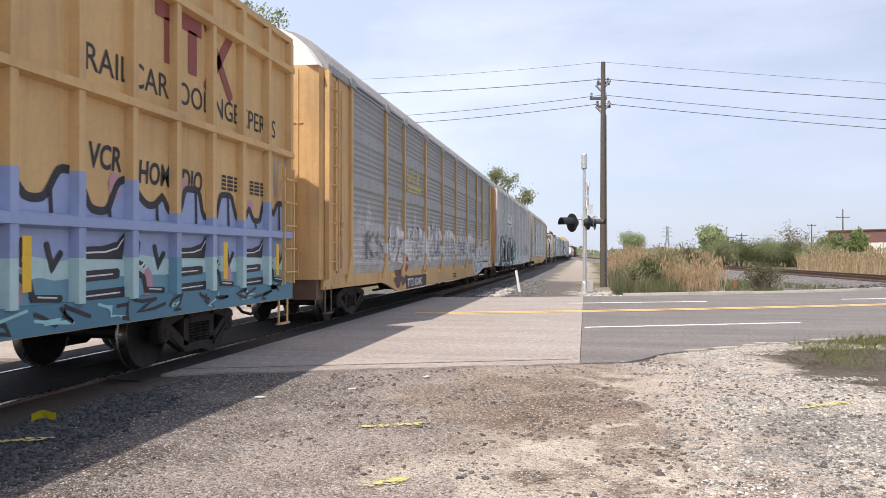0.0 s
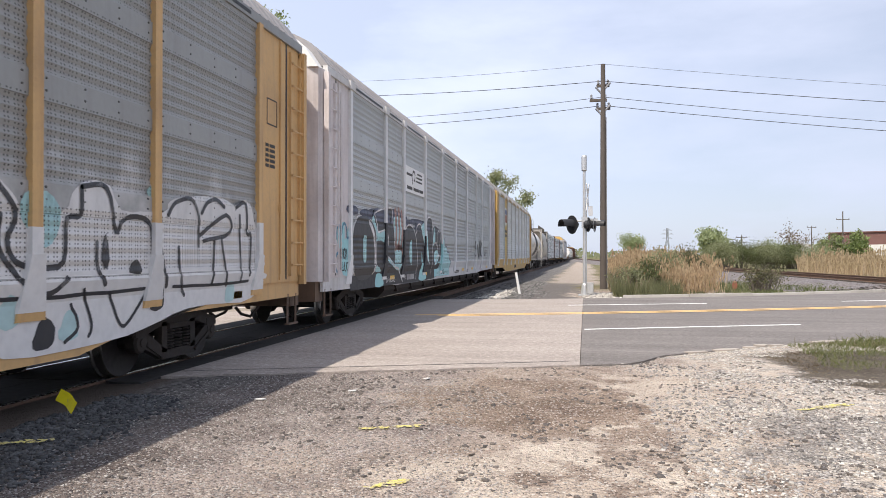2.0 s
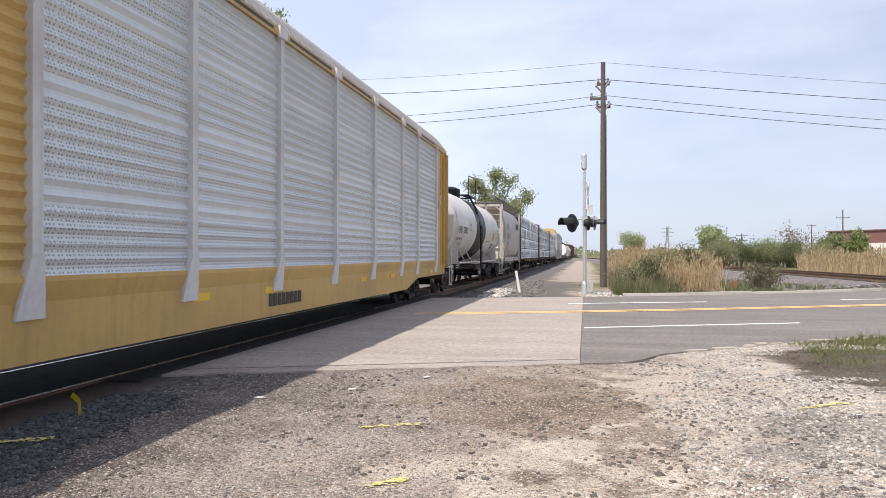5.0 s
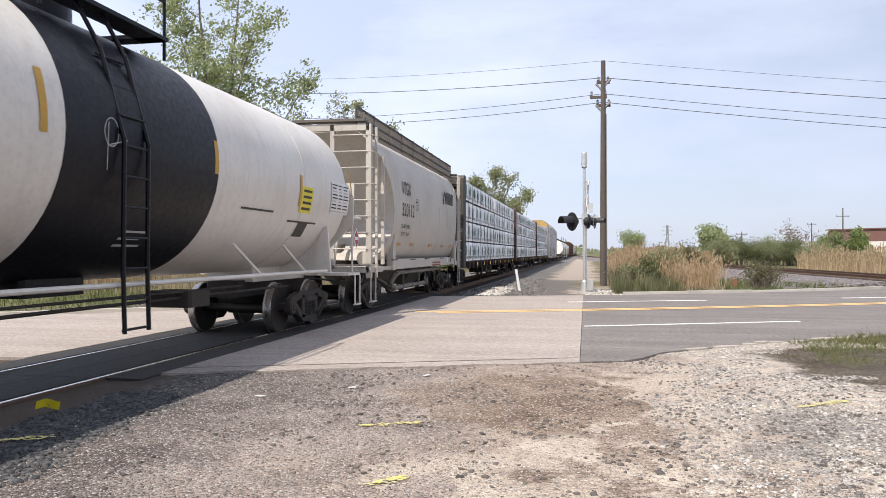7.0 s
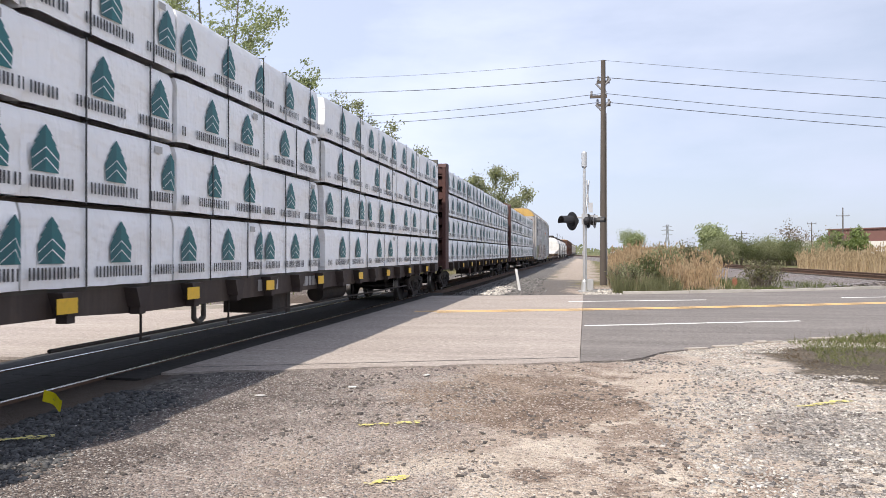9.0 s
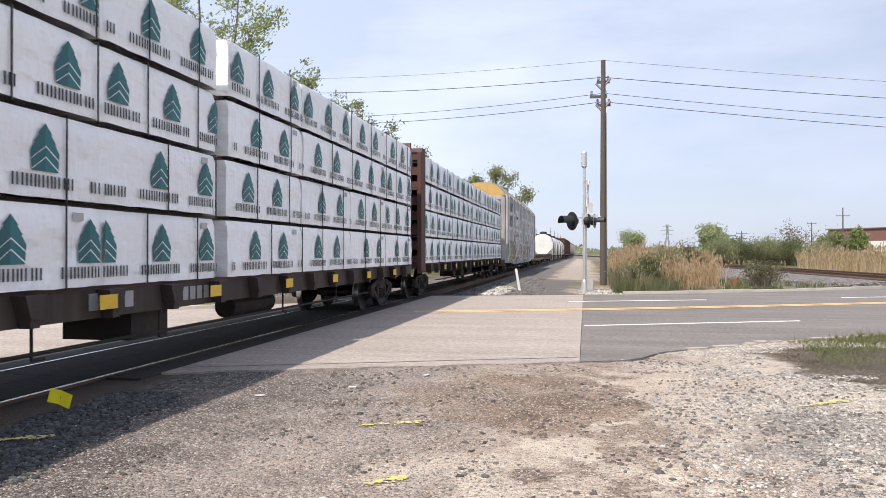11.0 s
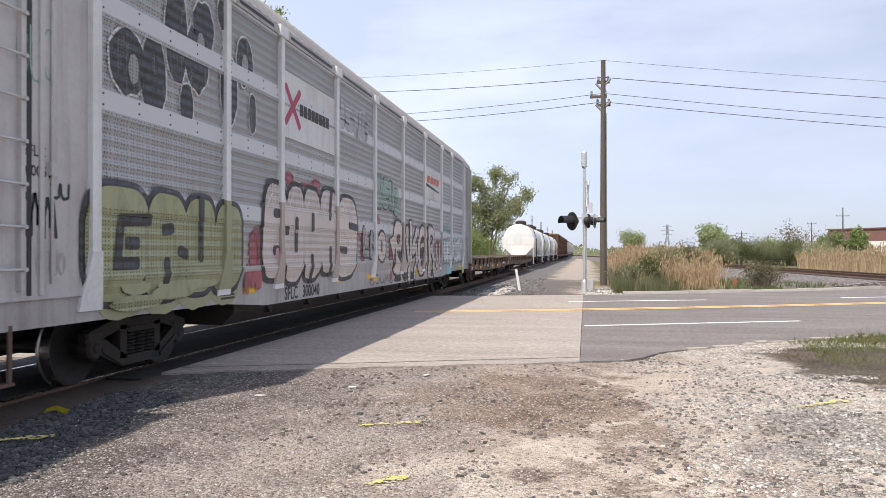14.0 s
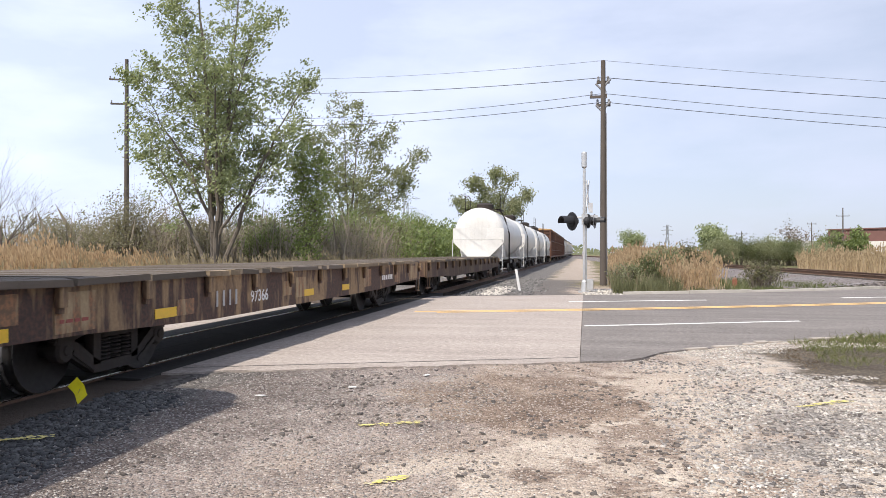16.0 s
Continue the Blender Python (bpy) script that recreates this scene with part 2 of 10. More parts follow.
    rock = blend(nt, pick2.outputs[1], (0.09, 0.085, 0.083), (0.27, 0.255, 0.245))
    shoulder = maths(nt, "MULTIPLY", remap(nt, maths(nt, "ADD", X, maths(nt, "MULTIPLY", wob, 0.35)), -2.5, -1.9, 1, 0), maths(nt, "MULTIPLY", remap(nt, Y, 26.2, 27.0), remap(nt, X, -10.5, -9.5)))
    col = blend(nt, shoulder, col, rock)
    col = blend(nt, remap(nt, fine, 0.35, 0.75, 0.0, 0.30), col, blend(nt, 1.0, col, (0.55, 0.53, 0.5), "MULTIPLY"))
    wire(nt, col, bsdf.inputs["Base Color"])
    bsdf.inputs["Roughness"].default_value = 0.95
    bsdf.inputs["Specular IOR Level"].default_value = 0.2
    h = maths(nt, "ADD", maths(nt, "MULTIPLY", cell.outputs["Distance"], -0.8), maths(nt, "ADD", maths(nt, "MULTIPLY", cell2.outputs["Distance"], -1.0), maths(nt, "MULTIPLY", mid, 1.2)))
    bumpy(nt, bsdf, h, 0.95, 0.031)
    return m


def spread(lo, a, b, hi, step, grow=1.35):
    """Places from lo to hi, even between a and b and ever wider outside."""
    xs, s, x = [], step, a
    while x > lo:
        s *= grow
        x -= s
        xs.insert(0, max(x, lo))
    n = round((b - a) / step)
    xs += [a + (b - a) * k / n for k in range(n + 1)]
    s, x = step, b
    while x < hi:
        s *= grow
        x += s
        xs.append(min(x, hi))
    return xs


def make_ground():
    xs, ys = spread(-2600, -9, 9, 2600, 0.15), spread(-2000, 1.5, 31, 3800, 0.17)
    n = len(xs)
    b = Build()
    b.v = [(x, y, ground_height(x, y)) for y in ys for x in xs]
    b.f = [(j * n + i, j * n + i + 1, (j + 1) * n + i + 1, (j + 1) * n + i) for j in range(len(ys) - 1) for i in range(n - 1)]
    ob = part("ground", b, ground_material(), smooth=180)
    tagged(ob, "gravel and dirt verge running out into dry fields", "ground", kind="structure")


def asphalt_material(name, lo, hi, stripe=0.0):
    m, nt, bsdf = base_material(name)
    g = nt.nodes.new("ShaderNodeNewGeometry")
    pos = g.outputs["Position"]
    rot = nt.nodes.new("ShaderNodeMapping")
    rot.inputs["Rotation"].default_value = (0, 0, radians(-22))
    rot.inputs["Scale"].default_value = (0.09, 1.1, 1)
    wire(nt, pos, rot.inputs["Vector"])
    lanes = noise_node(nt, rot.outputs["Vector"], 1.0, 4)
    fine, big = noise_node(nt, pos, 70, 3, 0.7), noise_node(nt, pos, 0.9, 6, 0.6)
    cell = nt.nodes.new("ShaderNodeTexVoronoi")
    cell.inputs["Scale"].default_value = 90
    wire(nt, pos, cell.inputs["Vector"])
    col = blend(nt, remap(nt, lanes, 0.3, 0.7), lo, hi)
    col = blend(nt, remap(nt, big, 0.45, 0.75, 0, 0.4), col, tuple(c * 0.72 for c in lo))
    col = blend(nt, remap(nt, fine, 0.35, 0.7, 0, 0.55), col, tuple(c * 0.62 for c in lo))
    grains = noise_node(nt, pos, 13, 6, 0.8)
    col = blend(nt, remap(nt, grains, 0.52, 0.70, 0, 0.6), col, tuple(c * 1.6 for c in hi))
    col = blend(nt, remap(nt, grains, 0.47, 0.33, 0, 0.65), col, tuple(c * 0.42 for c in lo))
    # oil and tyre streaks along the lanes
    thin = nt.nodes.new("ShaderNodeMapping")
    thin.inputs["Rotation"].default_value = (0, 0, radians(-22))
    thin.inputs["Scale"].default_value = (0.22, 3.2, 1)
    wire(nt, pos, thin.inputs["Vector"])
    streaks = noise_node(nt, thin.outputs["Vector"], 1.0, 5, 0.65)
    col = blend(nt, remap(nt, streaks, 0.54, 0.72, 0, 0.34), col, tuple(c * 0.55 for c in lo))
    col = blend(nt, remap(nt, streaks, 0.44, 0.30, 0, 0.30), col, tuple(c * 1.35 for c in hi))
    wire(nt, col, bsdf.inputs["Base Color"])
    bsdf.inputs["Roughness"].default_value = 0.9
    bsdf.inputs["Specular IOR Level"].default_value = 0.25
    bumpy(nt, bsdf, maths(nt, "ADD", cell.outputs["Distance"], fine), 0.35, 0.008)
    return m


def sheet(x0, x1, lo, hi, z, nx, ny):
    b = Build()
    for i in range(nx + 1):
        x = x0 + (x1 - x0) * i / nx
        for j in range(ny + 1):
            y = lo(x) + (hi(x) - lo(x)) * j / ny
            b.v.append((x, y, z))
    b.f = [(i * (ny + 1) + j, (i + 1) * (ny + 1) + j, (i + 1) * (ny + 1) + j + 1, i * (ny + 1) + j + 1) for i in range(nx) for j in range(ny)]
    return b


def slab(x0, x1, lo, hi, z0, z1, nx, ny=1):
    """A sheet with sides that reach down to z0."""
    b = sheet(x0, x1, lo, hi, z1, nx, ny)
    k = ny + 1
    low = len(b.v)
    loop = [i * k for i in range(nx + 1)] + [nx * k + j for j in range(1, k)] + [i * k + ny for i in range(nx - 1, -1, -1)] + [j for j in range(ny - 1, 0, -1)]
    b.v += [(b.v[i][0], b.v[i][1], z0) for i in loop]
    n = len(loop)
    b.f += [(loop[i], low + i, low + (i + 1) % n, loop[(i + 1) % n]) for i in range(n)]
    return b


def centre_line(x):
    return 20.2 + 0.42 * x + 0.0085 * x * x


def ragged(x):
    return edge_near(x) + 0.10 * noise.noise((x * 1.7, 0, 5)) + 0.05 * noise.noise((x * 6, 1, 5))


def make_road():
    old = asphalt_material("worn_asphalt", (0.158, 0.142, 0.132), (0.24, 0.218, 0.202))
    pale = asphalt_material("pale_concrete", (0.335, 0.289, 0.257), (0.42, 0.37, 0.33))
    a = slab(-0.07, 70, ragged, kerb_far, -0.08, 0.004, 240, 6)
    tagged(part("road", a, old), "worn grey asphalt road with painted lines", "road", kind="structure")
    b = slab(-5.14, -0.078, ragged, kerb_far, -0.08, 0.006, 60, 6)
    tagged(part("road_crossing", b, pale), "pale worn concrete road at the crossing", "road", kind="structure")
    far_near = lambda x: 9.6 + 0.05 * (x + 8)
    c = slab(-60, -7.78, far_near, lambda x: min(kerb_far(x), 26 + 0.78 * (x + 2)) if x > -13.5 else 17.0, -0.08, 0.006, 60, 3)
    tagged(part("road_beyond", c, pale), "pale concrete road beyond the railway", "road", kind="structure")
    tar = plain("tar", (0.10, 0.09, 0.082), 0.8)
    g2 = Build()
    for k in range(40):
        xa, xb = -5.1 + k * 0.125, -5.1 + (k + 1) * 0.125
        ya, yb = edge_near(xa) + 0.42, edge_near(xb) + 0.42
        w = 0.022 + 0.012 * noise.noise((k * 0.6, 0, 0))
        g2.add([(xa, ya - w, 0.009), (xb, yb - w, 0.009), (xb, yb + w, 0.009), (xa, ya + w, 0.009)], [(0, 1, 2, 3)])
    tagged(part("joint_line", g2, tar), "dark joint along the edge of the concrete", "seam", kind="structure")

    def painted(name, x0, x1, off, width, mat, text):
        lo = lambda x: off(x) - width / 2
        hi = lambda x: off(x) + width / 2
        ob = part(name, sheet(x0, x1, lo, hi, 0.011, max(2, int((x1 - x0) * 3)), 1), mat)
        tagged(ob, text, "marking", kind="structure")

    def worn_paint(name, col):
        m, nt, bsdf = base_material(name)
        g = nt.nodes.new("ShaderNodeNewGeometry")
        chip = noise_node(nt, g.outputs["Position"], 9, 6, 0.75)
        wire(nt, blend(nt, remap(nt, chip, 0.52, 0.66, 0, 0.85), col, (0.24, 0.225, 0.21)), bsdf.inputs["Base Color"])
        bsdf.inputs["Roughness"].default_value = 0.75
        return m
    yellow, white = worn_paint("yellow_road_paint", (0.72, 0.46, 0.185)), worn_paint("white_road_paint", (0.78, 0.77, 0.74))
    painted("road_line_yellow", -4.2, 60, lambda x: centre_line(x) + 0.19, 0.27, yellow, "yellow painted centre line on the road")
    painted("road_line_yellow_inner", -3.6, 60, lambda x: centre_line(x) - 0.19, 0.24, yellow, "yellow painted centre line on the road")
    painted("road_line_white", -0.02, 4.55, lambda x: 15.72 + 0.43 * x + 0.02 * noise.noise((x * 1.5, 0, 0)), 0.18, white, "white painted lane dash on the road")
    painted("road_line_white_far", -0.5, 3.7, lambda x: 23.5 + 0.385 * x, 0.24, white, "white painted lane dash on the road")
    painted("road_line_white_end", 8.2, 13.5, lambda x: 23.35 + 0.44 * x, 0.24, white, "white painted lane dash on the road")
    # broken pale lumps along the near edge
    edge_stone = weathered("broken_edge_concrete", (0.42, 0.37, 0.32), (0.2, 0.17, 0.14), 0.5, 0.9, 0, 18, False)
    rng = random.Random(12)
    x = 1.5
    while x < 4.7:
        w = rng.uniform(0.18, 0.55)
        y = ragged(x + w / 2)
        ring = [(-w / 2, -0.06 + rng.uniform(-0.04, 0.03)), (0, -0.09 + rng.uniform(-0.04, 0.03)), (w / 2, -0.05), (w / 2 + 0.02, 0.05), (0.02, 0.08 + rng.uniform(-0.03, 0.04)), (-w / 2, 0.06)]
        ob = part("edge_stone", Build().prism_z(ring, -0.05, 0.018 + rng.uniform(0, 0.03)), edge_stone, at=pose(x + w / 2, y, 0, rng.uniform(-3, 3), 0, 33 + rng.uniform(-8, 8)))
        tagged(ob, "broken pale lump along the road's edge", "road edge", "road edge lumps", "structure")
        x += w + rng.uniform(0.0, 0.12)
    # kerb along the far side
    stone = weathered("kerb_concrete", (0.60, 0.56, 0.50), (0.2, 0.17, 0.13), 0.5, 0.85, 0, 18, False)
    x = 1.3
    k = 0
    while x < 40:
        n = 2.4 if k != 2 else 1.9
        lo = lambda q: kerb_far(q) + 0.0
        hi = lambda q: kerb_far(q) + 0.17
        if not 5.6 < x + n / 2 < 6.2:
            ob = part("kerb", slab(x, x + n - 0.012, lo, hi, -0.1, 0.10 + 0.012 * math.sin(k * 2.1), 4), stone)
            tagged(ob, "weathered concrete kerbstone along the road", "kerb", "kerbstones", "structure")
        x += n
        k += 1
    lo = lambda q: 15.72 + 0.82 * (q + 13.43) - 0.1
    ob = part("kerb_beyond", slab(-24, -8.8, lambda q: lo(q) + 0.0, lambda q: lo(q) + 0.25, -0.1, 0.1, 12), stone)
    tagged(ob, "pale concrete kerb beyond the railway", "kerb", kind="structure")


# ---------------------------------------------------------------- railway
RAILS = (-5.70, -7.20)
MIDDLE = -6.45


def rail_shape(x, y0, y1):
    p = [(-0.07, -0.175), (0.07, -0.175), (0.07, -0.16), (0.012, -0.145), (0.012, -0.045), (0.036, -0.035), (0.036, -0.006), (0.028, 0.0),
         (-0.028, 0.0), (-0.036, -0.006), (-0.036, -0.035), (-0.012, -0.045), (-0.012, -0.145), (-0.07, -0.16)]
    return Build().prism_y([(x + a, z) for a, z in p], y0, y1)


def ballast_material():
    m, nt, bsdf = base_material("grey_ballast")
    g = nt.nodes.new("ShaderNodeNewGeometry")
    cell = nt.nodes.new("ShaderNodeTexVoronoi")
    cell.inputs["Scale"].default_value = 11
    wire(nt, g.outputs["Position"], cell.inputs["Vector"])
    pick = nt.nodes.new("ShaderNodeSeparateColor")
    wire(nt, cell.outputs["Color"], pick.inputs[0])
    col = blend(nt, pick.outputs[0], (0.06, 0.054, 0.055), (0.27, 0.245, 0.24))
    col = blend(nt, remap(nt, noise_node(nt, g.outputs["Position"], 0.6, 4), 0.4, 0.7, 0, 0.5), col, (0.16, 0.12, 0.09))
    wire(nt, col, bsdf.inputs["Base Color"])
    bsdf.inputs["Roughness"].default_value = 0.95
    bumpy(nt, bsdf, cell.outputs["Distance"], 1.0, 0.06)
    return m


def make_track():
    steel = weathered("rail_steel", (0.17, 0.10, 0.065), (0.07, 0.045, 0.03), 0.5, 0.7, 0.3)
    shine = plain("polished_rail_head", (0.62, 0.61, 0.60), 0.24, 1.0)
    wood = weathered("crosstie_wood", (0.085, 0.068, 0.055), (0.03, 0.026, 0.022), 0.5, 0.9)
    rubber = weathered("crossing_panel_rubber", (0.022, 0.020, 0.019), (0.042, 0.037, 0.033), 0.4, 0.8, 0, 10, False)
    bal = ballast_material()
    bed = Build().prism_y([(-9.6, -0.55), (-3.6, -0.55), (-4.25, -0.19), (-8.65, -0.19)], -60, 3.3)
    tagged(part("ballast_bed", bed, bal), "grey crushed-stone ballast under the rails", "ballast", kind="structure")
    bed = Build().prism_y([(-10.0, -0.6), (-3.3, -0.6), (-4.3, -0.19), (-8.65, -0.19)], 27.2, 900)
    tagged(part("ballast_bed_far", bed, bal), "grey crushed-stone ballast under the rails", "ballast", kind="structure")
    for x in RAILS:
        ob = part("rail", rail_shape(x, -60, 900), steel)
        tagged(ob, "rusty steel rail with a polished head", "rail", "running rails", "structure")
        part("rail_head", Build().box(x - 0.026, x + 0.026, -60, 900, 0.0, 0.003), shine, ob, "bright worn running surface")
    tie = Build().box(-1.3, 1.3, -0.115, 0.115, -0.33, -0.165).mesh("crosstie", wood)
    for k in range(-8, 14):
        if k * 0.53 < 3.2:
            ob = part("crosstie", tie, None, at=pose(MIDDLE, k * 0.53, 0))
            tagged(ob, "dark creosoted timber crosstie", "crosstie", "crossties", "structure")
    for k in range(60):
        ob = part("crosstie", tie, None, at=pose(MIDDLE, 28.4 + k * 0.53, 0))
        tagged(ob, "dark creosoted timber crosstie", "crosstie", "crossties", "structure")
    # crossing panels between and beside the rails, in lengths
    y = 8.25 - 2 * 2.44
    while y < 27:
        n = 2.44
        lo, hi = y + 0.008, y + n - 0.008
        for x0, x1 in ((-7.10, -6.455), (-6.445, -5.80), (-5.62, -5.15), (-7.77, -7.28)):
            if y < 8 and x0 == -5.62:
                continue
            ob = part("crossing_panel", Build().box(x0, x1, lo, hi, -0.12, 0.0, 0.006), rubber)
            tagged(ob, "dark rubber crossing panel between the rails", "panel", "crossing panels", "structure")
        y += n
    # second line on a low bank, off to the side
    p, q = Vector((14.6, 22.0)), Vector((10.2, 86))
    way = (q - p).normalized()
    ang = math.degrees(math.atan2(-way.x, way.y))
    holder = thing("side_track", "second rusty track on a grey ballast bank", "track", kind="structure", at=pose(p.x, p.y, 0, 0, 0, ang))
    part("bank", Build().prism_y([(-5.4, -0.12), (5.0, -0.3), (1.9, 0.27), (-1.9, 0.27)], 12.5, 400), bal, holder)
    for s in (-0.75, 0.75):
        r = rail_shape(s, 12.5, 400)
        r.v = [(a, b, c + 0.47) for a, b, c in r.v]
        part("rail", r, steel, holder)
    for k in range(100):
        part("crosstie", tie, None, holder, at=pose(0, 12.8 + k * 0.53, 0.47))


make_ground()
make_road()
make_track()


# ---------------------------------------------------------------- train: shared parts
SPEED = 14.2
IRON = weathered("dark_truck_iron", (0.032, 0.028, 0.026), (0.075, 0.052, 0.038), 0.45, 0.75, 0.2)
TREAD = plain("worn_wheel_rim", (0.45, 0.43, 0.41), 0.3, 1.0)
WHEEL = weathered("wheel_steel", (0.038, 0.032, 0.029), (0.018, 0.016, 0.015), 0.5, 0.6, 0.3)
BLACK = plain("black_paint", (0.022, 0.022, 0.024), 0.5)
WHITE = plain("white_paint", (0.80, 0.79, 0.77), 0.5)
REFLECT = plain("yellow_reflector", (0.85, 0.52, 0.03), 0.35)
WHEELS, CARS = [], []


def wheelset_mesh(r):
    b = Build()
    for s in (-1, 1):
        prof = [(-0.062, r * 0.42), (-0.055, r * 0.80), (-0.07, r * 0.86), (-0.07, r - 0.005), (-0.06, r), (0.045, r + 0.004), (0.055, r + 0.027), (0.07, r + 0.027), (0.075, r), (0.06, r * 0.4)]
        b.turned([(d, q) for d, q in prof] if s < 0 else [(-d, q) for d, q in reversed(prof)], (s * 0.745, 0, 0), (1, 0, 0), 28)
        b.turned([(0, 0.09), (0.10, 0.09), (0.12, 0.07)], (s * 0.80, 0, 0), (s, 0, 0), 12)
        for k in range(3):
            a = k * math.tau / 3
            b.tube((s * 0.90, 0.045 * math.cos(a), 0.045 * math.sin(a)), (s * 0.935, 0.045 * math.cos(a), 0.045 * math.sin(a)), 0.016, n=6)
    b.tube((-1.0, 0, 0), (1.0, 0, 0), 0.075, n=12)
    me = b.mesh("wheelset", WHEEL, 35)
    me.materials.append(TREAD)
    for p in me.polygons:
        q = math.hypot(p.center.y, p.center.z)
        if q > r - 0.012 and abs(p.center.x) > 0.66:
            p.material_index = 1
    return me


WHEELSET = {0.42: wheelset_mesh(0.42), 0.457: wheelset_mesh(0.457)}


def truck_frame_mesh(r):
    """Cast side frames with open windows, springs and a bolster; wheelbase 1.78 m."""
    b = Build()
    h = r + 0.29
    for s in (-1, 1):
        x0, x1 = sorted((s * 0.97, s * 1.08))
        # arched top chord, sagging bottom chord, two columns
        b.prism_x([(-1.06, r + 0.10), (-0.98, r + 0.19), (-0.55, h), (0.55, h), (0.98, r + 0.19), (1.06, r + 0.10), (0.80, r + 0.08), (0.48, h - 0.13), (-0.48, h - 0.13), (-0.80, r + 0.08)][::-1], x0, x1)
        b.prism_x([(-1.00, r + 0.04), (-0.72, r + 0.08), (-0.38, 0.31), (-0.28, 0.265), (0.28, 0.265), (0.38, 0.31), (0.72, r + 0.08), (1.00, r + 0.04), (0.80, r - 0.09), (0.40, 0.15), (-0.40, 0.15), (-0.80, r - 0.09)][::-1], x0, x1)
        for q in (-0.36, 0.36):
            b.box(x0, x1, q - 0.065, q + 0.065, 0.24, h - 0.08)
        # raised ribs on the chords
        for q in (-1, 1):
            b.prism_x([(q * 0.42, 0.17), (q * 0.80, r - 0.05), (q * 0.78, r - 0.01), (q * 0.40, 0.21)][::-q], x1 if s > 0 else x0 - 0.02, x1 + 0.02 if s > 0 else x0)
        for q in (-0.20, 0.0, 0.20):
            for k in range(6):
                b.turned([(0, 0.066), (0.011, 0.086), (0.022, 0.086), (0.033, 0.066)], (1.03 * s, q, 0.275 + k * 0.043), (0, 0, 1), 10)
        b.box(x0, x1 + 0.02 if s > 0 else x1, -0.28, 0.28, 0.535, h - 0.11, 0.02)
        for q in (-0.89, 0.89):
            b.turned([(0, 0.14), (0.12, 0.14), (0.15, 0.115), (0.155, 0.06), (0.17, 0.05)], (0.94 * s, q, r), (s, 0, 0), 16)
            b.box(x0 - 0.01, x1 + 0.01, q - 0.16, q + 0.16, r + 0.07, r + 0.17, 0.03)
    b.box(-1.0, 1.0, -0.17, 0.17, 0.45, 0.66)
    b.box(-0.55, 0.55, -0.30, 0.30, 0.30, 0.50, 0.05)
    for q in (-0.44, 0.44):
        b.box(-0.80, 0.80, q - 0.05, q + 0.05, 0.36, 0.48)
        for x in (-0.745, 0.745):
            b.box(x - 0.06, x + 0.06, q * 0.90 - 0.05, q * 0.90 + 0.05, 0.30, 0.56, 0.02)
        b.tube((0.3, q, 0.42), (0.3, q * 0.2, 0.70), 0.035, n=6)
    return b.mesh("truck", IRON)


TRUCK = {0.42: truck_frame_mesh(0.42), 0.457: truck_frame_mesh(0.457)}


def trucks(car, places, r=0.457):
    for y in places:
        t = part("truck", TRUCK[r], None, car, "dark cast-iron truck with coil springs", pose(0, y, 0))
        for d in (-0.89, 0.89):
            w = part("wheelset", WHEELSET[r], None, t, "steel wheels with worn bright rims", pose(0, d, r))
            WHEELS.append((w, d, r))


def coupler_mesh():
    b = Build()
    b.box(-0.09, 0.09, -0.55, 0.5, 0.70, 0.88)
    b.box(-0.16, 0.14, -0.66, -0.46, 0.66, 0.96, 0.05)
    b.box(-0.02, 0.17, -0.72, -0.60, 0.70, 0.92, 0.04)
    b.path([(0.35, 0.2, 0.72), (0.34, -0.1, 0.50), (0.30, -0.35, 0.36), (0.24, -0.6, 0.42), (0.2, -0.75, 0.55)], 0.028, 6)
    b.path([(-0.9, 0.15, 0.86), (-0.4, -0.12, 0.88), (0.4, -0.12, 0.88), (0.95, 0.15, 0.86)], 0.018, 6)
    return b.mesh("coupler", IRON)


COUPLER = coupler_mesh()


def couplers(car, length, reach=0.4):
    part("coupler", COUPLER, None, car, "", pose(0, -length / 2 + 0.12, 0))
    part("coupler", COUPLER, None, car, "", pose(0, length / 2 - 0.12, 0, 0, 0, 180))


def ladder(car, mat, y0, y1, z0, z1, n, x=1.62, label=""):
    b = Build()
    for y in (y0, y1):
        b.box(x - 0.02, x + 0.03, y - 0.025, y + 0.025, z0, z1)
    lad = part("ladder", b, mat, car, label)
    rung = Build().tube((x + 0.05, y0 - 0.03, 0), (x + 0.05, y1 + 0.03, 0), 0.014, n=6)
    for y in (y0, y1):
        rung.box(x, x + 0.065, y - 0.02, y + 0.02, -0.018, 0.018)
    me = rung.mesh("rung", mat)
    for k in range(n):
        part("rung", me, None, lad, "", pose(0, 0, z0 + (z1 - z0) * (k + 0.5) / n))
    return lad


def stirrup(car, mat, y, z1=0.75, z0=0.33, w=0.36, x=1.52):
    b = Build()
    for q in (y - w / 2, y + w / 2):
        b.box(x - 0.012, x + 0.012, q - 0.022, q + 0.022, z0, z1)
    b.box(x - 0.04, x + 0.04, y - w / 2 - 0.02, y + w / 2 + 0.02, z0 - 0.014, z0 + 0.014)
    return part("step", b, mat, car)


def bars(car, mat, x, y, z, widths, high, gap, lines=1, lead=1.6, name="lettering"):
    """Rows of plain bars in place of small writing."""
    b = Build()
    for k in range(lines):
        q = y
        for w in widths:
            b.box(x, x + 0.004, q, q + w, z - k * high * lead, z - k * high * lead + high)
            q += w + gap
    return part(name, b, mat, car)


def patch(car, mat, x, y0, y1, z0, z1, name="plate", label=""):
    return part(name, Build().box(x, x + 0.006, y0, y1, z0, z1), mat, car, label)


